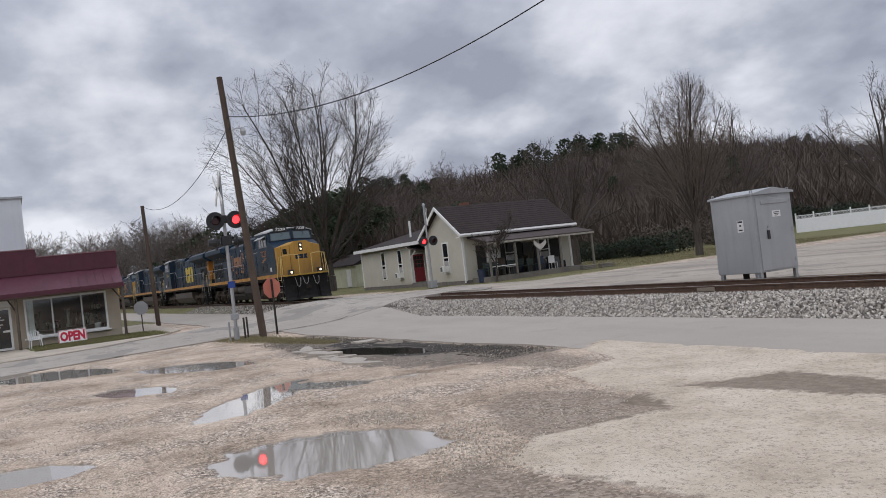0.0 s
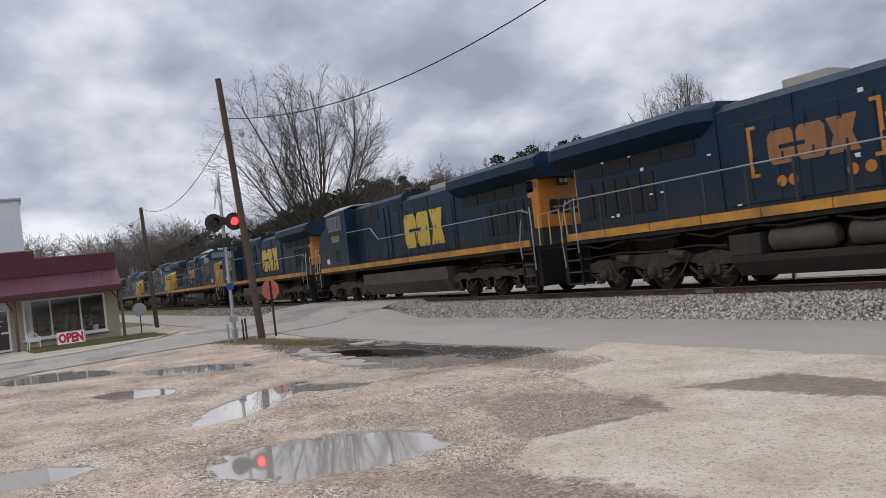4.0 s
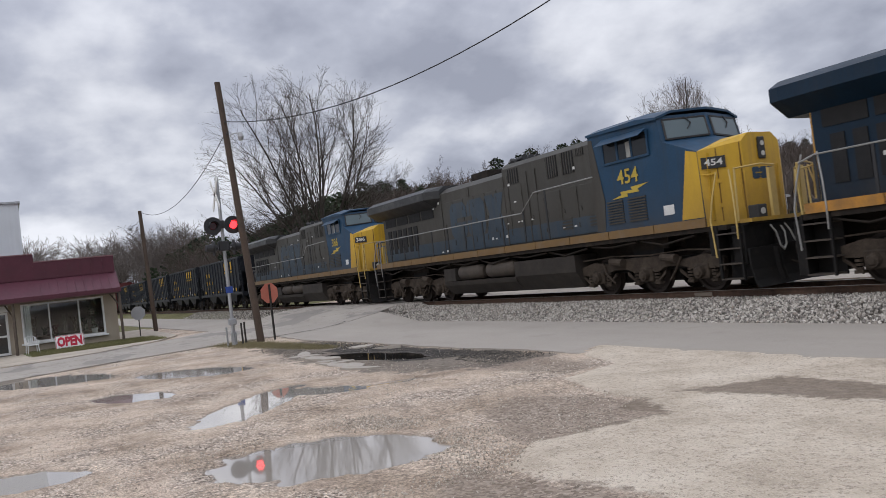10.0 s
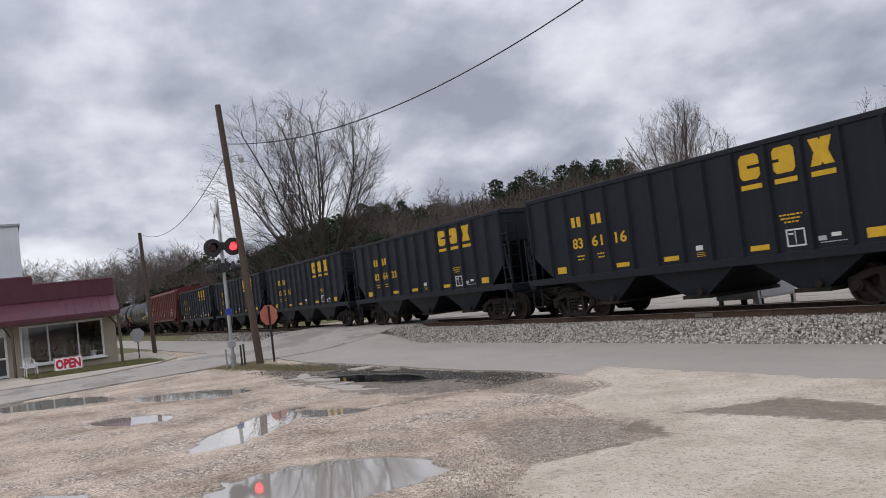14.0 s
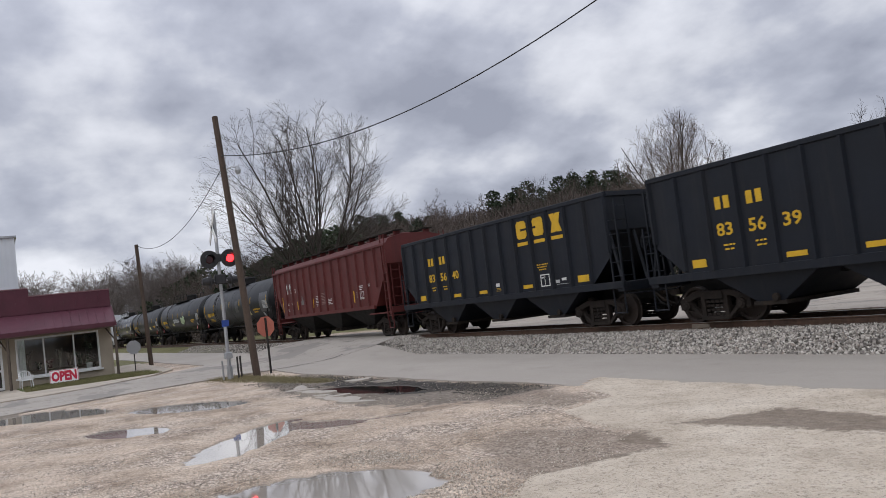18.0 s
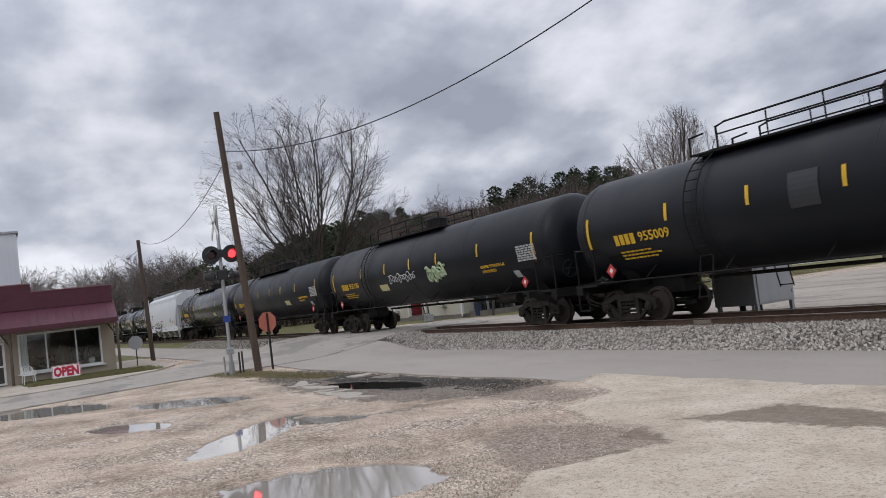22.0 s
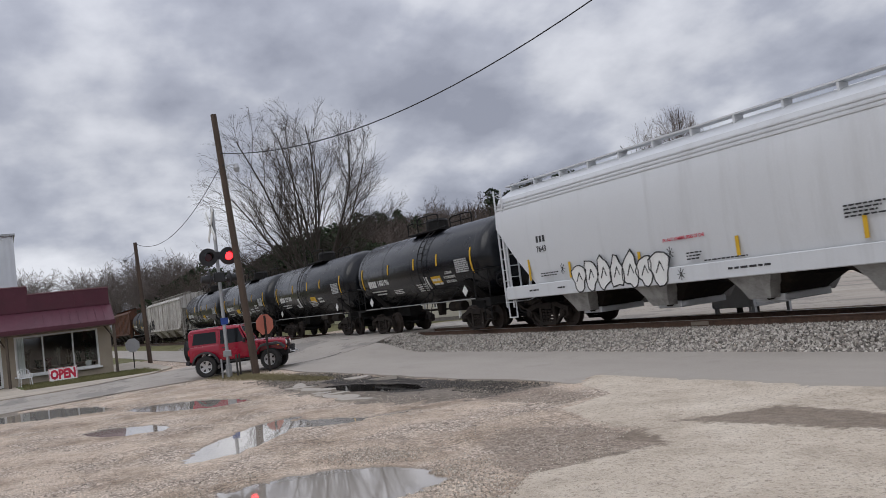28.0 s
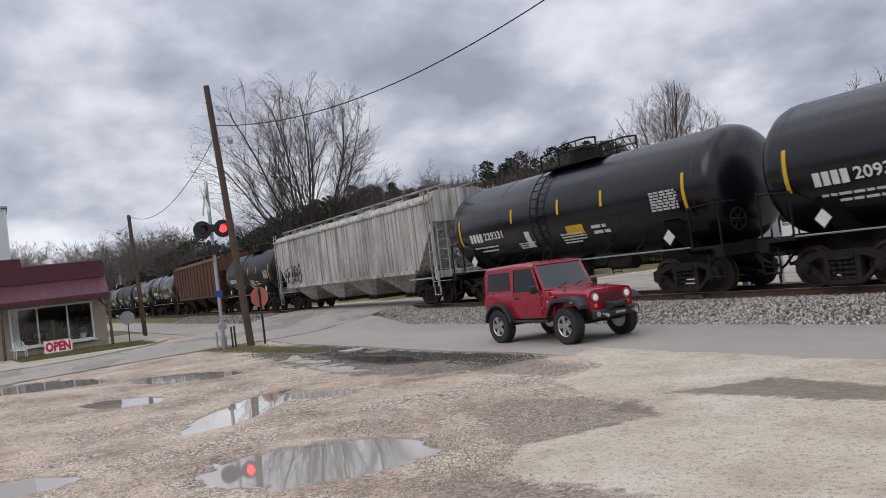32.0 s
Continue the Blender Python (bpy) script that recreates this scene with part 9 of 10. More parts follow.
                loft(bm, [[(x - w, sd * y0, z), (x + w, sd * y0, z), (x + w, sd * y1, z), (x - w, sd * y1, z)] for z, w, y0, y1 in ((1.03, 0.62, 1.46, 1.05), (0.74, 0.42, 1.30, 0.95), (0.46, 0.30, 1.16, 0.85))])
                part("chute", bm, chute_mat, bay, "dusty pale discharge chute")
        part("outlet_gear", tube(bm_new(), (x + 0.1, -1.0, 0.48), (x + 0.1, -0.8, 0.48), 0.07, 0.07, 8), under, bay)
    part("centre_sill", box(bm_new(), -h + 0.6, h - 0.6, -0.3, 0.3, 0.9, 1.2), under_dark, car)
    for x in (-h + 2.15, h - 2.15):
        freight_truck(car, x)
    couplers(car, h)
    return car


red_car = covered_hopper(-256.6, 17.7, oxide, "ribbed", "oxide red ribbed covered hopper car with white stencils", ribs=16)
yr = -1.507
for x in (-6.0, -5.18):
    part("patch", box(bm_new(), x - 0.26, x + 0.3, yr - 0.004, yr, 2.98, 3.34), surface_once("grey_patch", (0.13, 0.125, 0.12)), red_car)
    for dx in (-0.2, 0.04):
        part("mark_bar", box(bm_new(), x + dx, x + dx + 0.17, yr - 0.008, yr - 0.004, 3.04, 3.28), white_paint, red_car)
for txt, x in (("76", -5.9), ("18", -5.1), ("3", -4.43)):
    writing("car_number", txt, 0.34, white_paint, red_car, side(x, 2.84, yr), bold=0.015)
for x, z0, z1 in ((-6.82, 1.72, 2.6), (-4.18, 1.76, 2.24), (-1.55, 1.76, 2.24), (1.57, 1.76, 2.26), (4.24, 1.72, 2.28)):
    part("reflector", box(bm_new(), x - 0.05, x + 0.05, yr - 0.006, yr, z0, z1), yellow_paint, red_car)
dull_print = surface_once("dulled_print", (0.26, 0.17, 0.15))
for x, z, w, n, ink in ((-6.0, 2.2, 0.3, 2, white_paint), (-5.25, 2.2, 0.34, 2, white_paint), (-5.95, 1.85, 0.26, 2, white_paint), (-5.2, 1.85, 0.26, 2, white_paint), (-1.13, 2.34, 0.52, 5, white_paint), (-1.1, 1.92, 0.26, 2, white_paint),
                        (-0.26, 2.46, 0.55, 8, dull_print), (0.68, 2.10, 0.58, 4, white_paint), (4.93, 2.48, 0.46, 3, white_paint), (4.55, 2.2, 0.2, 4, dull_print), (5.9, 2.5, 0.3, 2, white_paint)):
    bars(red_car, x, z, [(w * (1 - 0.12 * (i % 3)), 0.035, 0.045, 0.02 * (i % 2)) for i in range(n)], yr, ink)
bm = bm_new()
for a, c, d, e in ((4.98, 5.42, 2.17, 2.20), (4.98, 5.42, 1.84, 1.87), (4.98, 5.01, 1.87, 2.17), (5.39, 5.42, 1.87, 2.17), (5.19, 5.21, 1.93, 2.17), (5.01, 5.39, 1.91, 1.93)):
    box(bm, a, c, yr - 0.006, yr, d, e)
part("stencil_box", bm, white_paint, red_car)
part("emblem", prism(bm_new(), [(-3.55, 2.0), (-3.1, 2.0), (-3.1, 2.22), (-3.25, 2.3), (-3.3, 2.5), (-3.4, 2.5), (-3.42, 2.25), (-3.55, 2.2)], "y", yr - 0.004, yr), surface_once("grey_patch", (0.13, 0.125, 0.12)), red_car)
for i, k in enumerate(("836116", "836433", "837056", "835639", "835640")):
    open_hopper(-182.5 - 14.77 * i, 14.77, k, "coal hoppers of the train")


placard_red = surface("placard_red", (0.5, 0.03, 0.03), 0.5)
patch_black = surface("fresh_black_patch", (0.020, 0.022, 0.026), 0.4, 0, 0.15, 1.5)


tank_dusty.node_tree.nodes["Principled BSDF"].inputs["Specular IOR Level"].default_value = 0.26
tank_black.node_tree.nodes["Principled BSDF"].inputs["Specular IOR Level"].default_value = 0.48


def tank_car(front, length, r, zc, lpg, number, paint, label, group, extras=(), rung=None, sign=(0.55, -1.6), marks=(-5.75, -3.15, -0.7, 2.15, 5.05), board=3.80):
    cx, h = front - length / 2, length / 2
    car = thing("tank_car", pose(cx, TRACK_Y, RAIL_Z), label, "tank car", group)
    MOVES.append((car, cx, 0))
    b = h - (0.40 if lpg else 0.44)
    n = 36
    prof = [(-b, 0.05), (-b + 0.03, 0.34), (-b + 0.11, 0.60), (-b + 0.24, 0.82), (-b + 0.36, 0.92), (-b + 0.46, 0.97), (-b + 0.62, 1.0)]
    prof = prof + [(-x, q) for x, q in prof[::-1]]
    bm = bm_new()
    loft(bm, [[(x, math.cos(2 * math.pi * i / n) * r * q, zc + math.sin(2 * math.pi * i / n) * r * q) for i in range(n)] for x, q in prof])
    tk = part("tank", bm, paint, car, "", True)
    for x in (-b + 0.82, -b * 0.45, 0.0, b * 0.45, b - 0.82):
        bm = bm_new()
        rings = [[bm.verts.new((x + dx, math.cos(2 * math.pi * i / n) * (r + e), zc + math.sin(2 * math.pi * i / n) * (r + e))) for dx, e in ((-0.025, -0.004), (-0.012, 0.006), (0.012, 0.006), (0.025, -0.004))] for i in range(n)]
        for i in range(n):
            for j in range(3):
                bm.faces.new((rings[i][j], rings[i][j + 1], rings[(i + 1) % n][j + 1], rings[(i + 1) % n][j]))
        bmesh.ops.recalc_face_normals(bm, faces=bm.faces)
        part("weld_band", bm, paint, tk, "", True)

    def on(x, z):
        """A pose on the camera's side of the tank, facing out."""
        dz = max(-r, min(r, z - zc))
        y = -math.sqrt(max(0.0, r * r - dz * dz))
        return pose(x, y - 0.006, z, 90 - math.degrees(math.asin(dz / r)), 0, 0)

    def plate(name, x, z, w, hh, material, lab=""):
        bm2 = bm_new()
        k = 6
        pts = []
        for i in range(k + 1):
            zz = z + hh * i / k
            y = -math.sqrt(max(0.0, r * r - (zz - zc) ** 2))
            pts.append((y, zz))
        loft(bm2, [[(x, y0 - 0.003, z0), (x + w, y0 - 0.003, z0), (x + w, y0 - 0.011, z0), (x, y0 - 0.011, z0)] for y0, z0 in pts])
        return part(name, bm2, material, tk, lab)

    # top platform, railing, dome
    half = 3.45 if lpg else 1.35
    off = -1.8 if lpg else 0.30
    zt = zc + r
    pf = part("platform", box(bm_new(), off - half, off + half, -0.85, 0.85, zt - 0.06, zt - 0.01), under_dark, car)
    for s in (-1, 1):
        bm = bm_new()
        y = s * 0.8
        rod(bm, [(off - half, y, zt), (off - half, y, zt + 0.42), (off - half + 0.5, y, zt + 0.46)], 0.025, 6)
        rod(bm, [(off - half + 0.9, y, zt), (off - half + 0.9, y, zt + 0.53), (off - half + 1.2, y, zt + 0.60), (off + half - 0.4, y, zt + 0.60), (off + half, y, zt + 0.55), (off + half, y, zt)], 0.025, 6)
        rod(bm, [(off - half + 0.9, y, zt + 0.34), (off + half, y, zt + 0.34)], 0.02, 6)
        for k in range(3 if lpg else 1):
            x = off - half + 0.9 + (2 * half - 0.9) * (k + 1) / (4 if lpg else 2)
            tube(bm, (x, y, zt - 0.05), (x, y, zt + 0.60), 0.02, 0.02, 6)
        part("railing", bm, under_dark, pf)
    dx = 0.0 if lpg else 0.12
    dm = part("dome", tube(bm_new(), (dx, 0, zt - 0.1), (dx, 0, zt + 0.42), 0.5, 0.46, 20), under_dark, car, "", True)
    part("dome_lid", tube(bm_new(), (dx, 0, zt + 0.42), (dx, 0, zt + 0.52), 0.5, 0.40, 20), under_dark, dm, "", True)
    if not lpg:
        part("valve", tube(bm_new(), (dx + 0.8, 0, zt - 0.02), (dx + 0.8, 0, zt + 0.35), 0.1, 0.07, 10), under_dark, car)
    # ladders that follow the shell
    lx = (-4.75 if lpg else off - half + 0.35) if rung is None else rung
    for s in (-1, 1):
        bm = bm_new()
        arc = [(s * (r + 0.12) * math.cos(a), zc + (r + 0.12) * math.sin(a)) for a in [radians(d) for d in range(-40, 81, 10)]]
        for ddx in (-0.21, 0.21):
            rod(bm, [(lx + ddx, s * 1.5, 0.55)] + [(lx + ddx, y, z) for y, z in arc], 0.02, 5)
        for y, z in [(s * 1.5, 0.6), (s * 1.5, 0.95)] + arc[::1]:
            tube(bm, (lx - 0.21, y, z), (lx + 0.21, y, z), 0.016, 0.016, 5)
        part("ladder", bm, under_dark, car)
    # sills, saddles, side rail
    for s in (-1, 1):
        x0, x1 = s * (h - 0.5), s * (h - 3.6)
        part("stub_sill", box(bm_new(), min(x0, x1), max(x0, x1), -0.32, 0.32, 0.72, 1.22), under_dark, car)
        bm = bm_new()
        loft(bm, [[(s * (h - 2.2) + q, y, z) for y, z in ((-1.35, zc - 0.75), (-1.0, zc - 1.15), (-0.5, 1.0), (0.5, 1.0), (1.0, zc - 1.15), (1.35, zc - 0.75), (0.6, zc - r + 0.15), (-0.6, zc - r + 0.15))] for q in (-0.28, 0.28)])
        part("saddle", bm, under_dark, car)
        part("end_platform", box(bm_new(), min(s * (h - 0.5), s * (h - 1.5)), max(s * (h - 0.5), s * (h - 1.5)), -1.5, 1.5, 1.10, 1.17), under_dark, car)
        bm = bm_new()
        xa, xb = s * (h - 1.45), s * (h - 0.58)
        for y in (-1.48, 1.48):
            rod(bm, [(xa, y, 1.15), (xa, y, 2.15), (xb, y * 0.96, 2.2), (xb, y * 0.96, 1.15)], 0.025, 6)
        rod(bm, [(xb, -1.4, 2.2), (xb, 1.4, 2.2)], 0.025, 6)
        part("end_rail", bm, under_dark, car)
        end_gear(car, h - 0.5, 1.18, under_dark, s, 1.5)
        freight_truck(car, s * (h - 2.2))
    brake_wheel(car, h - 0.45, -0.9, 1.75, 1, under_dark)
    for s in (-1, 1):
        part("side_rail", rod(bm_new(), [(-h + 1.5, s * 1.5, 1.18), (h - 1.5, s * 1.5, 1.18)], 0.022, 6), chrome if not lpg else under_dark, car)
        for k in range(6):
            x = -h + 3.5 + k * (2 * h - 7) / 5
            part("rail_bracket", rod(bm_new(), [(x, s * 1.5, 1.18), (x, s * 1.0, zc - r * 0.72)], 0.02, 5), under_dark, car)
    if lpg:
        bm = bm_new()
        rod(bm, [(-6.2, 0.3, 1.02), (5.5, 0.3, 1.0)], 0.05, 6)
        tube(bm, (5.2, -0.5, 0.98), (6.3, -0.5, 0.98), 0.18, 0.18, 10)
        part("brake_gear", bm, under, car)
    else:
        bm = bm_new()
        tube(bm, (-0.35, 0, 0.62), (-0.35, 0, 1.2), 0.16, 0.22, 12)
        tube(bm, (1.3, -0.4, 0.95), (2.3, -0.4, 0.95), 0.2, 0.2, 10)
        rod(bm, [(-3.5, 0.25, 0.85), (3.5, 0.25, 0.85)], 0.045, 6)
        part("brake_gear", bm, under, car)
    couplers(car, h)
    # marks
    ink = yellow_paint if lpg else white_paint
    for x in ((-b + 0.95, *marks, b - 1.1) if lpg else (-b + 0.95, -2.2, 0.3, 2.3, b - 1.12)):
        tall = abs(abs(x) - b) < 1.4
        plate("reflector", x, zc - (0.55 if tall else 0.05), 0.10, 0.95 if tall else 0.45, yellow_paint)
    nx = -b + (3.05 if lpg else 2.6)
    zz = zc - (0.35 if lpg else 0.36)
    for k in range(4):
        part("mark_bar", box(bm_new(), -0.42 + k * 0.21, -0.26 + k * 0.21, -0.15, 0.15, 0, 0.004), ink, tk).matrix_basis = on(nx - 0.55, zz)
    if number:
        writing("car_number", number, 0.36, ink, tk, on(nx + 0.55, zz), 1.15, bold=0.018)
    else:
        bm = bm_new()
        bm.free()
        for k in range(6):
            part("number_bar", box(bm_new(), -0.56 + k * 0.195, -0.42 + k * 0.195, -0.14, 0.14, 0, 0.004), ink, tk).matrix_basis = on(nx + 0.55, zz)

    def print_block(x, z, rows, material=None):
        bm2 = bm_new()
        rng = random.Random(int(abs(x) * 37 + z * 11))
        v = 0.0
        for length, hh, gap in rows:
            u = 0.0
            while u < length - 0.03:
                w = min(length - u, rng.uniform(1.5, 4.5) * hh)
                box(bm2, u, u + w, -v - hh, -v, 0, 0.004)
                u += w + hh * 0.7
            v += hh + gap
        o = tagged(part("stencil_block", bm2, material or ink, tk), kind="stuff")
        o.matrix_basis = on(x, z - v / 2) @ pose(0, v / 2, 0)
        return o

    print_block(nx - 0.9, zz - 0.3, [(1.2, 0.05, 0.06), (1.5, 0.05, 0.06), (1.3, 0.05, 0.05)] if lpg else [(1.5, 0.065, 0.09), (1.35, 0.065, 0.05)])
    if lpg:
        print_block(b - 1.97, zc + 0.04, [(1.05, 0.055, 0.022)] * 7, pale_grey)
        plate("warning_sign", board, zc - 0.78, 0.84, 0.28, pale_sign, "pale yellow warning sign")
        plate("stencil_box", b - 2.55, zc - 0.98, 0.34, 0.24, pale_grey)
    else:
        print_block(b - 2.25, zc + 0.05, [(0.95, 0.055, 0.02)] * 7, pale_grey)
        plate("warning_sign", sign[0], zc - 0.72, 0.78, 0.28, yellow_paint, "yellow warning sign")
        plate("notice", sign[1], zc - 0.9, 0.26, 0.5, white_paint, "white and red notice")
        print_block(0.2, zc - 0.62, [(1.0, 0.06, 0.05), (1.15, 0.05, 0.05), (1.1, 0.05, 0.05), (0.8, 0.05, 0.05)])
        print_block(1.7, zc - 0.52, [(0.7, 0.1, 0.08), (0.8, 0.1, 0.05)])
        print_block(-2.1, zc - 0.72, [(0.9, 0.045, 0.04), (0.8, 0.045, 0.04), (0.85, 0.045, 0.04)])
    # hazard diamonds in their holders over the trucks
    for xp in (b - 1.75, -b + 1.75):
        hd = part("placard_holder", box(bm_new(), -0.17, 0.17, -0.012, 0.0, -0.17, 0.17), under_dark, car)
        hd.matrix_basis = pose(xp, -1.46, 1.50, 0, 45, 0)
        part("placard", box(bm_new(), -0.14, 0.14, -0.018, -0.012, -0.14, 0.14), placard_red if lpg else white_paint, hd, "diamond hazard placard")
        if lpg:
            part("placard_band", box(bm_new(), -0.06, 0.06, -0.021, -0.018, -0.06, 0.06), white_paint, hd)
    # print on the forward end of the tank
    bm = bm_new()
    for k, (w, hh) in enumerate(((0.75, 0.13), (0.5, 0.05), (0.5, 0.05))):
        u = 0.0
        while u < w - 0.04:
            ww = min(w - u, hh * (1.0 if k == 0 else 2.5))
            box(bm, 0, 0.004, -0.95 + u, -0.95 + u + ww * 0.85, 0.55 - k * 0.17 - hh, 0.55 - k * 0.17)
            u += ww + hh * 0.3
    o = part("end_mark", bm, ink, tk)
    o.matrix_basis = pose(b - 0.24, -0.05, zc + 0.02)
    for fn in extras:
        fn(tk, on, plate)
    return car


def patches(tk, on, plate):
    """Painted-over squares on the shell."""
    for x, z, w, h in ((-2.0, 2.35, 0.75, 0.78), (1.0, 2.2, 0.85, 0.8), (7.2, 1.98, 1.85, 1.25)):
        plate("paint_patch", x, z, w, h, patch_black, "fresher black paint patch")


def tag_a(tk, on, plate):
    """Two spray-painted tags: a thin looping scrawl and a fat pale green one."""
    for x0, z0, w, h, mat, turns, r in ((-2.26, 2.12, 2.6, 0.42, pale_grey, 8, 0.02), (1.36, 1.92, 1.6, 0.72, graffiti_a, 4, 0.055), (1.5, 2.02, 1.35, 0.5, graffiti_a, 3, 0.045)):
        pts = []
        for i in range(turns * 12 + 1):
            u = i / (turns * 12)
            a = 6.2832 * turns * u
            tall = h * (0.34 + 0.16 * math.sin(2.3 * a / turns + 5 * u))
            pts.append(on(x0 + w * u + 0.55 * w / turns * math.sin(a), z0 + h / 2 + tall * math.cos(a) + 0.05 * h * math.sin(2.7 * a)).translation)
        part("graffiti", rod(bm_new(), pts, r, 4), mat, tk, "spray-painted tag")


def lpg_sign(tk, on, plate):
    writing("contents_lettering", "LIQUEFIED PETROLEUM GAS", 0.15, yellow_paint, tk, on(6.25, 2.20), 1.55, bold=0.02)
    writing("contents_lettering", "NON ODORIZED", 0.15, yellow_paint, tk, on(5.95, 2.03), 0.9, bold=0.02)


def soda_sign(tk, on, plate):
    for i, wd in enumerate(("SODIUM", "HYDROXIDE", "SOLUTION")):
        writing("contents_lettering", wd, 0.15, white_paint, tk, on(3.1, 2.28 - i * 0.17), 0.0, bold=0.015)


LPG = "LPG tank cars of the train"
tank_car(-274.3, 20.5, 1.53, 2.66, True, "955009", tank_dusty, "long satin black gas tank car with yellow stencils", LPG, [patches, lpg_sign])
tank_car(-294.8, 20.6, 1.53, 2.66, True, "955180", tank_dusty, "long black gas tank car with spray-painted tags", LPG, [tag_a, lpg_sign], marks=(-5.33, -2.64, -0.16, 2.24, 5.38), board=-3.4)
tank_car(-315.4, 20.0, 1.53, 2.66, True, "955160", tank_dusty, "long black gas tank car with yellow number", LPG, [lpg_sign], marks=(-5.0, -2.55, 0.0, 2.3, 5.05), board=2.86)
tank_car(-335.4, 20.1, 1.53, 2.66, True, "", tank_black, "long black gas tank car beside the white hopper", LPG, [])

white_car = covered_hopper(-355.5, 18.0, car_white, "smooth", "white curved-side covered hopper car with graffiti", bays=4)
yw = -1.592
for k in range(3):
    part("mark_bar", box(bm_new(), -6.24 + k * 0.17, -6.13 + k * 0.17, yw - 0.006, yw, 2.72, 2.92), graffiti_b, white_car)
writing("car_number", "7643", 0.26, graffiti_b, white_car, side(-6.02, 2.50, yw), bold=0.02)
writing("warning_line", "DO NOT HAMMER SIDES OF CAR", 0.12, red_paint, white_car, side(-0.1, 2.13, yw), 1.4, bold=0.01)
for x, z0, z1 in ((-6.82, 1.56, 2.41), (-4.75, 1.5, 1.98), (-1.75, 1.5, 1.95), (1.53, 1.52, 1.98), (4.70, 1.54, 2.0), (6.6, 1.6, 2.5)):
    part("reflector", box(bm_new(), x - 0.05, x + 0.05, yw + 0.02, yw + 0.03, z0, z1), yellow_paint, white_car)


def wobble_tag(parent, x0, z0, letters, y, fill=None):
    """Rounded outline letters without meaning: loops of black spray on a pale fill."""
    rng = random.Random(9)
    for k in range(letters):
        cx, cz = x0 + k * 0.55, z0 + 0.45 + rng.uniform(-0.05, 0.05)
        rx, rz = rng.uniform(0.28, 0.36), rng.uniform(0.38, 0.5)
        pts = []
        for i in range(15):
            a = 2 * math.pi * i / 14
            f = 1 + 0.16 * math.sin(3 * a + k) + 0.08 * math.sin(5 * a + 2 * k)
            pts.append((cx + rx * f * math.cos(a), y - 0.004, cz + rz * f * math.sin(a)))
        if fill:
            part("graffiti_fill", loft(bm_new(), [[(a, y - d, c) for a, _, c in pts[:-1]] for d in (0.0, 0.004)]), fill, parent)
        part("graffiti", rod(bm_new(), pts, 0.02, 4), graffiti_b, parent)
        part("graffiti", rod(bm_new(), [(cx - rx * 0.4, y - 0.004, cz - rz * 0.3), (cx + rx * 0.1, y - 0.004, cz + rz * 0.35), (cx + rx * 0.4, y - 0.004, cz - rz * 0.2)], 0.018, 4), graffiti_b, parent)


wobble_tag(white_car, -4.3, 1.02, 7, -1.617, white_trim)
for x, z, w, n in ((-6.2, 1.75, 0.9, 2), (-0.05, 1.75, 0.5, 3), (0.5, 1.52, 1.3, 1), (4.3, 2.25, 0.9, 4), (5.6, 2.1, 0.5, 4)):
    bars(white_car, x, z, [(w * (1 - 0.1 * (i % 3)), 0.035, 0.04, 0) for i in range(n)], yw, graffiti_b)
for x, z in ((-5.05, 1.8), (-0.57, 1.8), (-0.29, 1.24)):
    bm = bm_new()
    for q in range(4):
        dx, dz = 0.13 * math.cos(q * math.pi / 4), 0.16 * math.sin(q * math.pi / 4)
        rod(bm, [(x - dx, -1.618, z - dz), (x + dx, -1.618, z + dz)], 0.008, 4)
    part("spray_star", bm, graffiti_b, white_car)
for x, w in ((-6.9, 0.5), (-5.4, 0.35), (1.2, 1.2), (6.4, 0.3)):
    bars(white_car, x, 1.27, [(w, 0.05, 0.03, 0)], -1.615, graffiti_b)

GP = "short tank cars of the train"
tank_car(-373.5, 12.9, 1.50, 2.66, False, "160196", tank_black, "short glossy black tank car for caustic soda", GP, [soda_sign], 1.15, (1.62, 1.05))
tank_car(-386.4, 13.45, 1.50, 2.66, False, "229385", tank_black, "short glossy black tank car with white stencils", GP, [])
tank_car(-399.85, 13.05, 1.50, 2.66, False, "209351", tank_black, "glossy black tank car with yellow warning sign", GP, [soda_sign], -0.3, (-1.9, -1.05))
tank_car(-412.9, 13.9, 1.50, 2.66, False, "229331", tank_black, "short glossy black tank car ahead of the grey hopper", GP, [])
grey_car = covered_hopper(-426.8, 20.9, car_grey, "stained", "stained pale grey covered hopper car streaked with dirt", ribs=9, bays=4)
wobble_tag(grey_car, -8.2, 1.6, 5, -1.52)
tank_car(-447.7, 12.9, 1.45, 2.6, False, "", tank_dusty, "dusty black tank car", GP, [])
covered_hopper(-460.6, 18.0, brown_car, "ribbed", "rusty brown ribbed covered hopper car", ribs=15)
tank_car(-478.6, 13.4, 1.50, 2.66, False, "", tank_black, "short glossy black tank car", GP, [])
tank_car(-492.0, 13.4, 1.50, 2.66, False, "", tank_black, "short glossy black tank car", GP, [])
tank_car(-505.4, 13.4, 1.50, 2.66, False, "", tank_dusty, "dusty black tank car near the train's tail", GP, [])
tank_car(-518.8, 13.4, 1.50, 2.66, False, "", tank_black, "short glossy black tank car", GP, [])


# ---- the red off-roader that turns onto the road ----
car_red = surface("red_car_paint", (0.30, 0.006, 0.026), 0.24, 0.0, 0.06, 1.5, 60, 0.0, (0.22, 0.012, 0.016), 0.3)
car_red.node_tree.nodes["Principled BSDF"].inputs["Coat Weight"].default_value = 0.5
flare_black = surface("black_fender_plastic", (0.022, 0.022, 0.023), 0.62, 0, 0.2, 3, 80, 0.15, (0.07, 0.065, 0.06), 0.35)
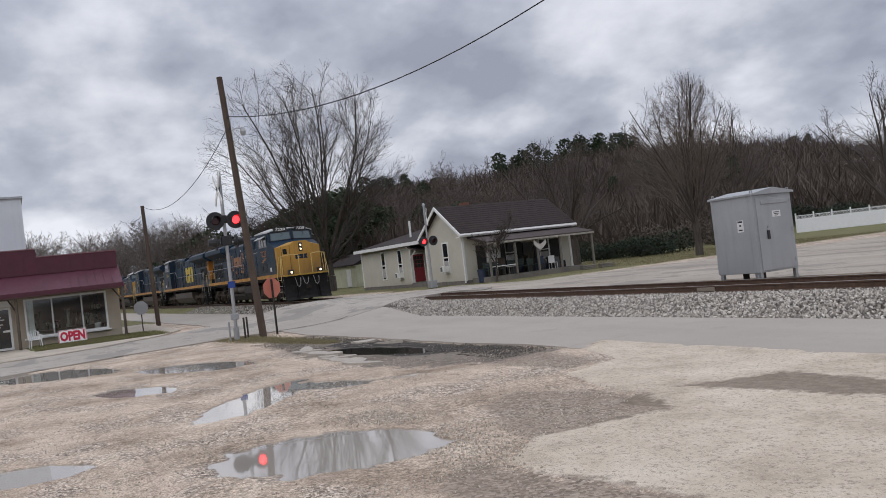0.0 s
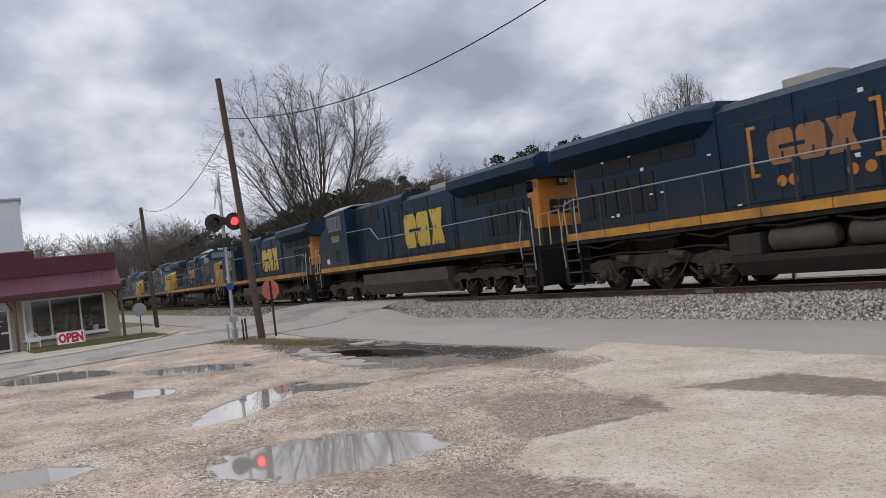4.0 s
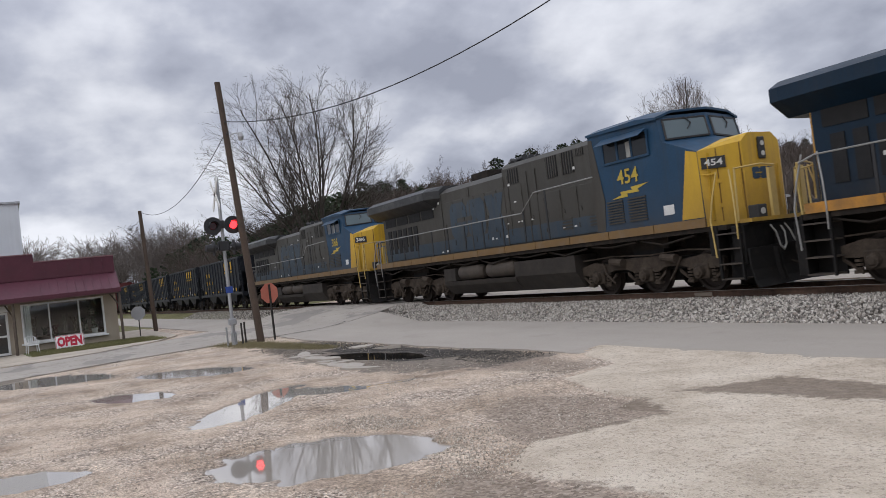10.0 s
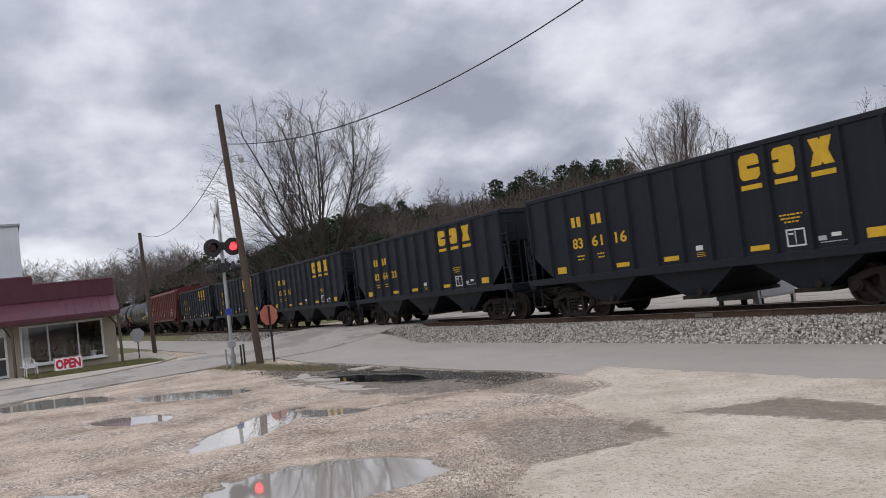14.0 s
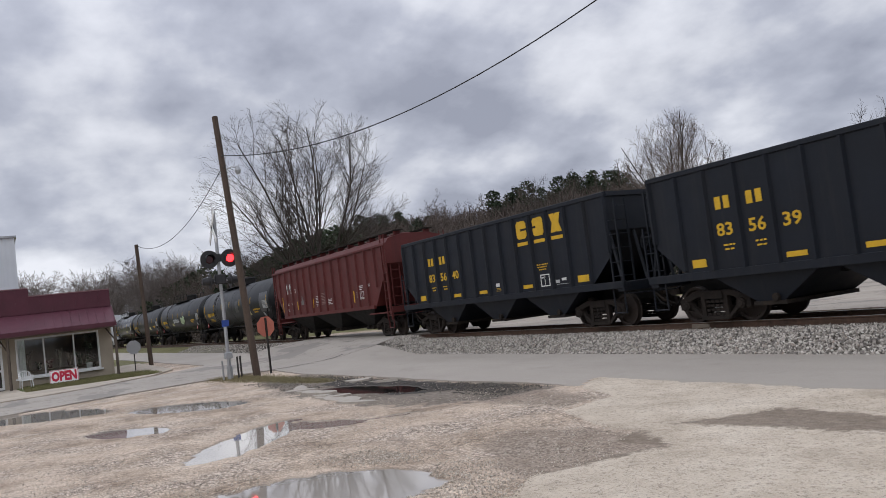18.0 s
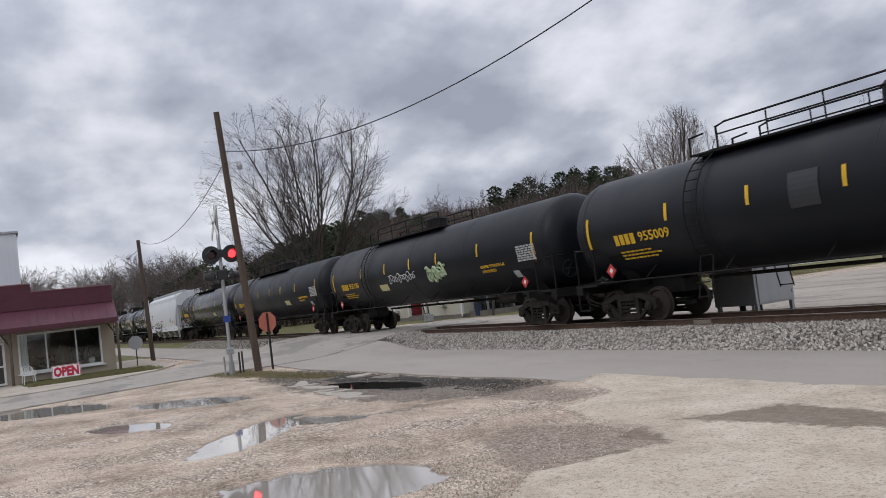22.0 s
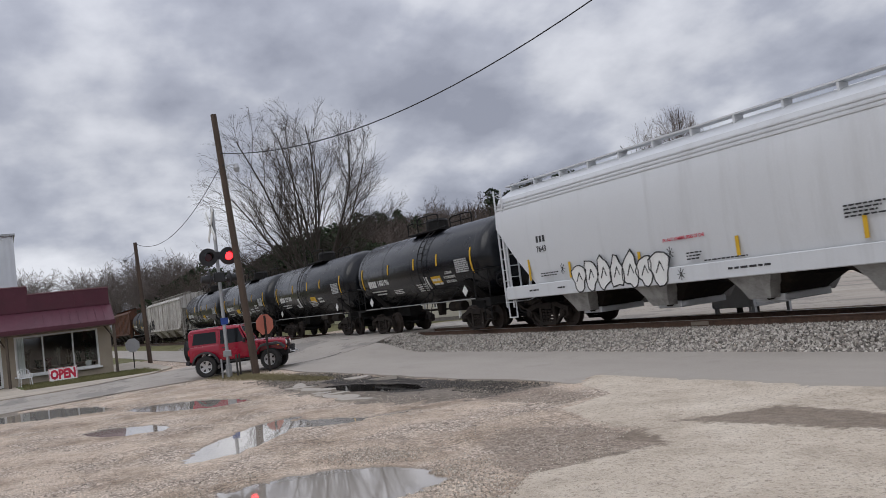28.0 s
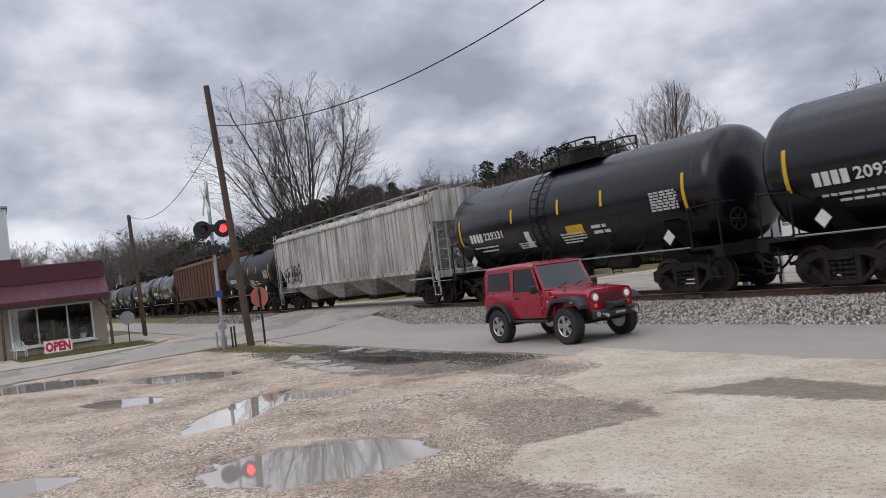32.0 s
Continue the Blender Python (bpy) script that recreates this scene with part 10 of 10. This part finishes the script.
rubber = surface("tyre_rubber", (0.022, 0.022, 0.022), 0.85, 0, 0.2, 8, 90, 0.25, (0.06, 0.054, 0.047), 0.4)
alloy = surface("silver_alloy", (0.55, 0.55, 0.56), 0.32, 0.85, 0.1, 4, 60, 0.03)
dark_glass = principled("tinted_car_glass", (0.012, 0.014, 0.016), 0.04)
dark_glass.node_tree.nodes["Principled BSDF"].inputs["Specular IOR Level"].default_value = 0.4
shield_glass = principled("windshield_glass", (0.035, 0.045, 0.045), 0.03)
shield_glass.node_tree.nodes["Principled BSDF"].inputs["Specular IOR Level"].default_value = 0.9
lamp_on = glow("headlight_lens", (1.0, 0.88, 0.80), 0.12)
amber = principled("amber_lens", (0.75, 0.22, 0.03), 0.25)
tail_red = principled("red_tail_lens", (0.45, 0.02, 0.02), 0.25)
under_black = surface("car_underside", (0.02, 0.02, 0.02), 0.8)


def arch(cx, cz, r, a0=180, a1=0, n=12):
    return [(cx + r * math.cos(radians(a0 + (a1 - a0) * i / n)), cz + r * math.sin(radians(a0 + (a1 - a0) * i / n))) for i in range(n + 1)]


def ring_flare(bm, cx, cz, r, y0, y1, a0, a1, lip=0.06, n=12):
    """A curved fender lip over a wheel."""
    rings = []
    for i in range(n + 1):
        a = radians(a0 + (a1 - a0) * i / n)
        c, s = math.cos(a), math.sin(a)
        rings.append([(cx + r * c, y0, cz + r * s), (cx + (r + lip) * c, y0, cz + (r + lip) * s), (cx + (r + lip) * c, y1 * 0.985, cz + (r + lip) * s), (cx + (r + lip * 0.4) * c, y1, cz + (r + lip * 0.4) * s), (cx + r * c, y1, cz + r * s)])
    loft(bm, rings)
    return bm


def car_wheel(parent, x, y, z, flip):
    """Tyre with shoulders and lugs, five-spoke rim; its axle is the y axis."""
    w = new("wheel")
    w.parent = parent
    w.matrix_basis = pose(x, y, z)
    R, hw, n = 0.395, 0.128, 28
    bm = bm_new()
    prof = [(0.225, -hw * 0.8), (0.30, -hw), (0.36, -hw * 0.98), (R - 0.01, -hw * 0.78), (R, 0), (R - 0.01, hw * 0.78), (0.36, hw * 0.98), (0.30, hw), (0.225, hw * 0.8)]
    rings = [[(r * math.cos(6.28318 * i / n), yy, r * math.sin(6.28318 * i / n)) for r, yy in prof] for i in range(n)]
    vr = [[bm.verts.new(p) for p in r] for r in rings]
    for i in range(n):
        for j in range(len(prof) - 1):
            bm.faces.new((vr[i][j], vr[(i + 1) % n][j], vr[(i + 1) % n][j + 1], vr[i][j + 1]))
    for i in range(n):
        a = 6.28318 * (i + 0.5) / n
        for s in (-1, 1):
            mm = Matrix.Rotation(-a, 4, "Y") @ Matrix.Translation((R - 0.002, s * hw * 0.55, 0))
            tmp = box(bm_new(), -0.008, 0.006, -0.036, 0.036, -0.030, 0.030)
            tmp.transform(mm)
            me = bpy.data.meshes.new("lug"); tmp.to_mesh(me); tmp.free(); bm.from_mesh(me); bpy.data.meshes.remove(me)
    bmesh.ops.recalc_face_normals(bm, faces=bm.faces)
    part("tyre", bm, rubber, w, "", True)
    bm = bm_new()
    o = flip * hw
    tube(bm, (0, -o * 0.8, 0), (0, o * 0.35, 0), 0.222, 0.222, 24)
    prof = [(0.205, o * 0.80), (0.228, o * 0.92), (0.228, o * 0.70), (0.205, o * 0.62)]
    vr = [[bm.verts.new((r * math.cos(6.28318 * i / 24), yy, r * math.sin(6.28318 * i / 24))) for r, yy in prof] for i in range(24)]
    for i in range(24):
        for j in range(4):
            bm.faces.new((vr[i][j], vr[(i + 1) % 24][j], vr[(i + 1) % 24][(j + 1) % 4], vr[i][(j + 1) % 4]))
    for k in range(5):
        a = 6.28318 * k / 5 + 0.3
        c, s = math.cos(a), math.sin(a)
        quad = []
        for rr, hwid, dy in ((0.05, 0.045, 0.78), (0.215, 0.062, 0.86)):
            quad.append([(rr * c - hwid * s, o * dy, rr * s + hwid * c), (rr * c + hwid * s, o * dy, rr * s - hwid * c), (rr * c + hwid * s, o * (dy - 0.25), rr * s - hwid * c), (rr * c - hwid * s, o * (dy - 0.25), rr * s + hwid * c)])
        loft(bm, quad)
    tube(bm, (0, o * 0.5, 0), (0, o * 0.92, 0), 0.062, 0.05, 14)
    bmesh.ops.recalc_face_normals(bm, faces=bm.faces)
    part("rim", bm, alloy, w, "silver five-spoke rim", True)
    bm = bm_new()
    tube(bm, (0, o * 0.36, 0), (0, o * 0.40, 0), 0.20, 0.20, 20)
    part("brake_disc", bm, under_black, w)
    return w


def make_offroader():
    car = thing("off_road_car", pose(-36, -48, 0.04, 0, 0, 90), "red two-door off-road car with hardtop and black fenders", "car")
    # tub with rear wheel arches
    bm = bm_new()
    out = [(-0.60, 0.62), (-0.50, 0.58)] + arch(0, 0.42, 0.49, 161, 19) + [(0.50, 0.56), (1.62, 0.56), (1.86, 0.62), (1.86, 1.14), (1.60, 1.19), (-0.56, 1.17), (-0.62, 1.10)]
    prism(bm, out, "y", -0.78, 0.78)
    bmesh.ops.bevel(bm, geom=[e for e in bm.edges if abs(abs(e.verts[0].co.y) - 0.78) < 1e-4 and abs(e.verts[0].co.y - e.verts[1].co.y) < 1e-4], offset=0.025, segments=2, affect="EDGES", profile=0.5)
    body = part("body", bm, car_red, car, "glossy red steel body", True)
    # bonnet, tapering towards the grille
    bm = bm_new()
    def hood_ring(x, hw, zt, crown):
        return [(x, -hw, 0.72), (x, -hw, zt - 0.06), (x, -hw + 0.05, zt), (x, -hw * 0.45, zt + crown), (x, hw * 0.45, zt + crown), (x, hw - 0.05, zt), (x, hw, zt - 0.06), (x, hw, 0.72)]
    loft(bm, [hood_ring(1.60, 0.74, 1.165, 0.035), hood_ring(2.30, 0.67, 1.145, 0.035), hood_ring(2.82, 0.61, 1.11, 0.03), hood_ring(2.93, 0.60, 1.075, 0.02)])
    hood = part("bonnet", bm, car_red, car, "", True)
    for y in (-0.62, 0.62):
        bm = bm_new(); box(bm, 2.20, 2.28, y - 0.025, y + 0.025, 1.05, 1.16, 0.008)
        part("hood_latch", bm, flare_black, hood)
    # grille with seven slots
    bm = bm_new()
    prism(bm, [(-0.61, 0.66), (0.61, 0.66), (0.63, 0.98), (0.57, 1.085), (0.45, 1.11), (-0.45, 1.11), (-0.57, 1.085), (-0.63, 0.98)], "x", 2.93, 2.99)
    grille = part("grille", bm, car_red, car, "red front grille panel")
    for i in range(7):
        y = (i - 3) * 0.092
        bm = bm_new(); prism(bm, [(y - 0.028, 0.74), (y + 0.028, 0.74), (y + 0.030, 1.00), (y + 0.018, 1.035), (y - 0.018, 1.035), (y - 0.030, 1.00)], "x", 2.985, 2.994)
        part("grille_slot", bm, under_black, grille)
    for y in (-0.46, 0.46):
        bm = bm_new(); tube(bm, (2.95, y, 0.95), (3.005, y, 0.95), 0.105, 0.10, 20)
        lamp = part("headlight", bm, alloy, car, "round lit headlight", True)
        bm = bm_new(); tube(bm, (3.0, y, 0.95), (3.016, y, 0.95), 0.075, 0.06, 18)
        part("lens", bm, lamp_on, lamp, "", True)
        bm = bm_new(); tube(bm, (2.98, y * 1.02, 0.775), (3.0, y * 1.02, 0.775), 0.045, 0.045, 12)
        part("turn_signal", bm, amber, car, "amber turn signal")
    # bumpers, winch, shackles, fog lamps
    bm = bm_new()
    loft(bm, [[(3.06, y, 0.50), (3.22 - abs(y) * 0.14, y, 0.52), (3.22 - abs(y) * 0.14, y, 0.65), (3.06, y, 0.69)] for y in (-0.66, -0.45, 0, 0.45, 0.66)])
    for y in (-0.36, 0.36):
        box(bm, 2.70, 3.10, y - 0.05, y + 0.05, 0.50, 0.62)
    bump = part("front_bumper", bm, flare_black, car, "black steel bumper")
    bm = bm_new(); tube(bm, (3.14, -0.17, 0.75), (3.14, 0.17, 0.75), 0.065, 0.065, 12); box(bm, 3.06, 3.2, -0.27, -0.17, 0.67, 0.83, 0.01); box(bm, 3.06, 3.2, 0.17, 0.27, 0.67, 0.83, 0.01)
    part("winch", bm, flare_black, car, "black winch on the bumper", True)
    bm = bm_new(); box(bm, 3.225, 3.24, -0.14, 0.14, 0.565, 0.615, 0.004)
    part("fairlead", bm, alloy, bump)
    for y in (-0.42, 0.42):
        bm = bm_new(); rod(bm, [(3.15, y - 0.03, 0.60), (3.27, y - 0.045, 0.57), (3.29, y, 0.53), (3.27, y + 0.045, 0.57), (3.15, y + 0.03, 0.60)], 0.014, 6)
        part("shackle", bm, alloy, bump, "steel tow shackle")
    for y in (-0.55, 0.55):
        bm = bm_new(); tube(bm, (3.08, y, 0.60), (3.155, y, 0.60), 0.05, 0.055, 12)
        part("fog_lamp", bm, alloy, bump)
    bm = bm_new(); box(bm, -0.78, -0.64, -0.72, 0.72, 0.50, 0.66, 0.02)
    part("rear_bumper", bm, flare_black, car)
    # fenders
    for s in (-1, 1):
        bm = bm_new(); ring_flare(bm, 0, 0.42, 0.47, s * 0.76, s * 0.925, 172, 8, 0.06)
        part("rear_fender", bm, flare_black, car, "black plastic fender flare", True)
        bm = bm_new()
        path = [(1.86, 0.62), (1.97, 0.80), (2.08, 0.935), (2.25, 0.965), (2.66, 0.965), (2.86, 0.90), (2.98, 0.78)]
        rings = [[(x, s * 0.56, z), (x, s * 0.56, z + 0.055), (x, s * 0.91, z + 0.04), (x, s * 0.935, z - 0.01), (x, s * 0.93, z - 0.05), (x, s * 0.90, z - 0.02)] for x, z in path]
        loft(bm, rings)
        fl = part("front_fender", bm, flare_black, car, "black plastic fender flare", True)
        bm = bm_new(); box(bm, 2.72, 2.80, min(s * 0.925, s * 0.942), max(s * 0.925, s * 0.942), 0.885, 0.915)
        part("marker_lamp", bm, amber, fl)
        bm = bm_new(); box(bm, 1.80, 2.00, min(s * 0.70, s * 0.775), max(s * 0.70, s * 0.775), 0.62, 1.05, 0.015)
        part("front_quarter", bm, car_red, car)
        bm = bm_new(); tube(bm, (0.55, s * 0.80, 0.50), (1.80, s * 0.80, 0.50), 0.035, 0.035, 8)
        part("side_step", bm, flare_black, car)
        # door with window, handle, hinges, mirror
        bm = bm_new()
        yo = sorted((s * 0.778, s * 0.798))
        prism(bm, [(0.62, 0.70), (0.72, 0.615), (1.58, 0.615), (1.58, 1.165), (0.54, 1.165), (0.54, 0.85)], "y", *yo)
        door = part("door", bm, car_red, car, "red side door")
        bm = bm_new()
        for q in ([(0.54, 1.165), (0.59, 1.165), (0.61, 1.745), (0.55, 1.745)], [(0.61, 1.70), (1.27, 1.70), (1.27, 1.745), (0.61, 1.745)], [(1.52, 1.165), (1.58, 1.165), (1.335, 1.745), (1.27, 1.745)]):
            loft(bm, [[(x, s * (0.787 - 0.10 * (z - 1.165) - d), z) for x, z in q] for d in (0.0, 0.03)])
        part("door_frame", bm, car_red, door)
        bm = bm_new()
        loft(bm, [[(x, s * (0.775 - 0.10 * (z - 1.165) - d), z) for x, z in [(0.59, 1.165), (1.53, 1.165), (1.27, 1.71), (0.61, 1.71)]] for d in (0.0, 0.012)])
        part("window", bm, dark_glass, door, "dark tinted side window")
        bm = bm_new(); box(bm, 0.64, 0.80, min(s * 0.797, s * 0.82), max(s * 0.797, s * 0.82), 1.02, 1.06, 0.008)
        part("handle", bm, flare_black, door)
        for z in (0.76, 1.02):
            bm = bm_new(); box(bm, 1.52, 1.66, min(s * 0.79, s * 0.815), max(s * 0.79, s * 0.815), z, z + 0.05, 0.006)
            part("hinge", bm, car_red, door)
        bm = bm_new(); box(bm, 1.46, 1.56, min(s * 0.86, s * 1.02), max(s * 0.86, s * 1.02), 1.14, 1.32, 0.03); box(bm, 1.48, 1.53, min(s * 0.77, s * 0.9), max(s * 0.77, s * 0.9), 1.15, 1.19)
        part("mirror", bm, flare_black, door)
        # hardtop quarter window
        bm = bm_new()
        loft(bm, [[(x, s * (0.789 - 0.10 * (z - 1.165) - d), z) for x, z in [(-0.46, 1.24), (0.44, 1.24), (0.44, 1.66), (-0.38, 1.66)]] for d in (0.0, 0.012)])
        part("rear_window", bm, dark_glass, car, "dark tinted rear side window")
        bm = bm_new(); box(bm, -0.66, -0.60, min(s * 0.60, s * 0.76), max(s * 0.60, s * 0.76), 0.86, 1.06, 0.01)
        part("tail_lamp", bm, tail_red, car, "red tail lamp")
        bm = bm_new(); tube(bm, (1.80, s * 0.776, 0.93), (1.80, s * 0.781, 0.93), 0.035, 0.035, 12)
        part("badge", bm, alloy, car)
    # hardtop: red shell
    bm = bm_new()
    def top_ring(x, z0, zt, hw0, hw1):
        return [(x, -hw0, z0), (x, -hw1 - 0.01, zt - 0.06), (x, -hw1 + 0.06, zt), (x, 0, zt + 0.015), (x, hw1 - 0.06, zt), (x, hw1 + 0.01, zt - 0.06), (x, hw0, z0)]
    loft(bm, [top_ring(-0.60, 1.17, 1.70, 0.772, 0.705), top_ring(-0.52, 1.17, 1.80, 0.772, 0.71), top_ring(0.535, 1.17, 1.835, 0.772, 0.712)])
    part("hardtop", bm, car_red, car, "red removable hardtop", True)
    bm = bm_new()
    loft(bm, [top_ring(0.53, 1.745, 1.836, 0.722, 0.70), top_ring(1.10, 1.745, 1.83, 0.722, 0.70), top_ring(1.345, 1.735, 1.79, 0.715, 0.695)])
    part("roof_panel", bm, car_red, car, "red roof panel", True)
    # windshield in its frame
    bm = bm_new()
    for a, b in (((1.66, -0.72, 1.165), (1.36, -0.685, 1.76)), ((1.66, 0.72, 1.165), (1.36, 0.685, 1.76)), ((1.36, -0.70, 1.765), (1.36, 0.70, 1.765)), ((1.66, -0.72, 1.19), (1.66, 0.72, 1.19))):
        tube(bm, a, b, 0.036, 0.036, 6)
    shield = part("windshield_frame", bm, car_red, car)
    bm = bm_new()
    loft(bm, [[(1.65 + d, -0.69, 1.2), (1.65 + d, 0.69, 1.2), (1.365 + d, 0.665, 1.75), (1.365 + d, -0.665, 1.75)] for d in (0.0, 0.01)])
    part("windshield", bm, shield_glass, shield, "reflecting windshield")
    for y in (-0.35, 0.15):
        bm = bm_new(); rod(bm, [(1.70, y, 1.19), (1.615, y + 0.36, 1.30)], 0.009, 5)
        part("wiper", bm, flare_black, shield)
    bm = bm_new(); loft(bm, [[(-0.615 + d, -0.60, 1.26), (-0.615 + d, 0.60, 1.26), (-0.60 + d, 0.56, 1.66), (-0.60 + d, -0.56, 1.66)] for d in (0.0, 0.01)])
    part("back_window", bm, dark_glass, car)
    # spare wheel, frame, axles
    sp = car_wheel(car, -0.80, 0.05, 1.02, 1)
    sp.name = "spare_wheel"
    sp.matrix_basis = pose(-0.80, 0.05, 1.02, 0, 0, 90)
    bm = bm_new(); tube(bm, (0, -0.76, 0.41), (0, 0.76, 0.41), 0.05, 0.05, 8); tube(bm, (2.42, -0.76, 0.41), (2.42, 0.76, 0.41), 0.05, 0.05, 8)
    tube(bm, (0, 0, 0.41), (2.42, 0.2, 0.43), 0.04, 0.04, 6); box(bm, -0.55, 2.9, -0.45, -0.36, 0.47, 0.57); box(bm, -0.55, 2.9, 0.36, 0.45, 0.47, 0.57)
    part("frame", bm, under_black, car)
    bm = bm_new(); box(bm, 1.70, 2.90, -0.52, 0.52, 0.56, 0.75)
    part("engine_tray", bm, under_black, car)
    wheels = [(car_wheel(car, x, y, 0.395, 1 if y > 0 else -1), x, y) for x in (0.0, 2.42) for y in (-0.785, 0.785)]
    return car, wheels


OFF_ROADER, OFF_WHEELS = make_offroader()
CAR_WAY = [(0.0, -36.0, -48.0, 90), (9.0, -36.0, -48.0, 90), (13.0, -36.0, -44, 90), (21.0, -35.9, -20, 89), (23.5, -35.8, -10, 86), (25.5, -35.2, -2.5, 75), (26.5, -33.6, 1.8, 71), (27.5, -32.2, 5.5, 73), (28.5, -31.4, 8.5, 50),
           (29.5, -28.7, 10.2, 27), (30.0, -27.35, 10.75, 18), (31.0, -23.1, 11.42, 5), (32.0, -16.45, 11.42, 3)]


def car_state(t):
    """Smooth way of the off-roader: x, y, heading."""
    i = max(k for k in range(len(CAR_WAY) - 1) if CAR_WAY[k][0] <= t or k == 0)
    a, b = CAR_WAY[i], CAR_WAY[i + 1]
    def slope(k, j):
        lo, hi = CAR_WAY[max(0, k - 1)], CAR_WAY[min(len(CAR_WAY) - 1, k + 1)]
        return (hi[j] - lo[j]) / (hi[0] - lo[0])
    h = b[0] - a[0]
    f = (t - a[0]) / h
    res = []
    for j in (1, 2, 3):
        m0, m1 = (slope(i, j), slope(i + 1, j)) if i > 0 else (0, 0)
        if i == 1:
            m0 = 0
        res.append((2 * f ** 3 - 3 * f * f + 1) * a[j] + (f ** 3 - 2 * f * f + f) * h * m0 + (3 * f * f - 2 * f ** 3) * b[j] + (f ** 3 - f * f) * h * m1)
    return res


# ---- what moves ----
SPEED = 12.5


def car_motion():
    """Drive the off-roader; its wheels roll the way it goes, the front ones steer."""
    step, times = 0.0625, [i * 0.0625 for i in range(513)]
    state = [car_state(t) for t in times]
    walk(OFF_ROADER, [(times[i], pose(state[i][0], state[i][1], 0.040, 0, 0, state[i][2])) for i in range(0, 513, 4)])
    spin, turn = [0.0], [0.0]
    for (x0, y0, h0), (x1, y1, h1) in zip(state, state[1:]):
        d = math.hypot(x1 - x0, y1 - y0)
        spin.append(spin[-1] + math.degrees(d / 0.395))
        turn.append(math.degrees(math.atan(2.42 * radians(h1 - h0) / d)) if d > 0.01 else 0.0)
    turn = [max(-32, min(32, sum(turn[max(0, i - 6):i + 7]) / len(turn[max(0, i - 6):i + 7]))) for i in range(len(turn))]
    for w, x, y in OFF_WHEELS:
        walk(w, [(t, pose(x, y, 0.395, 0, a, s if x > 1 else 0)) for t, a, s in zip(times, spin, turn)])


def motions():
    for ob, x, turn in MOVES:
        walk(ob, [(t, pose(x + SPEED * t, TRACK_Y, RAIL_Z, 0, 0, turn)) for t in (0, 8, 16, 24, 32)])
    # the two red lamps come forward in turn, one cycle in 1.2865 s
    for disc, at, face, s in FLASHERS:
        rows, t, state = [], 0.0, None
        for i in range(961):
            t = i / 30
            lit = ((t / 1.2865 + 0.345) % 1 < 0.5) == (s > 0)
            if lit != state or i == 960:
                if state is not None:
                    rows.append((t - 1 / 30 if i < 960 else t, pose(at.x + face * (0.066 if state else -0.02), at.y, at.z)))
                if i < 960:
                    rows.append((t, pose(at.x + face * (0.066 if lit else -0.02), at.y, at.z)))
                state = lit
        walk(disc, rows)
    car_motion()


motions()
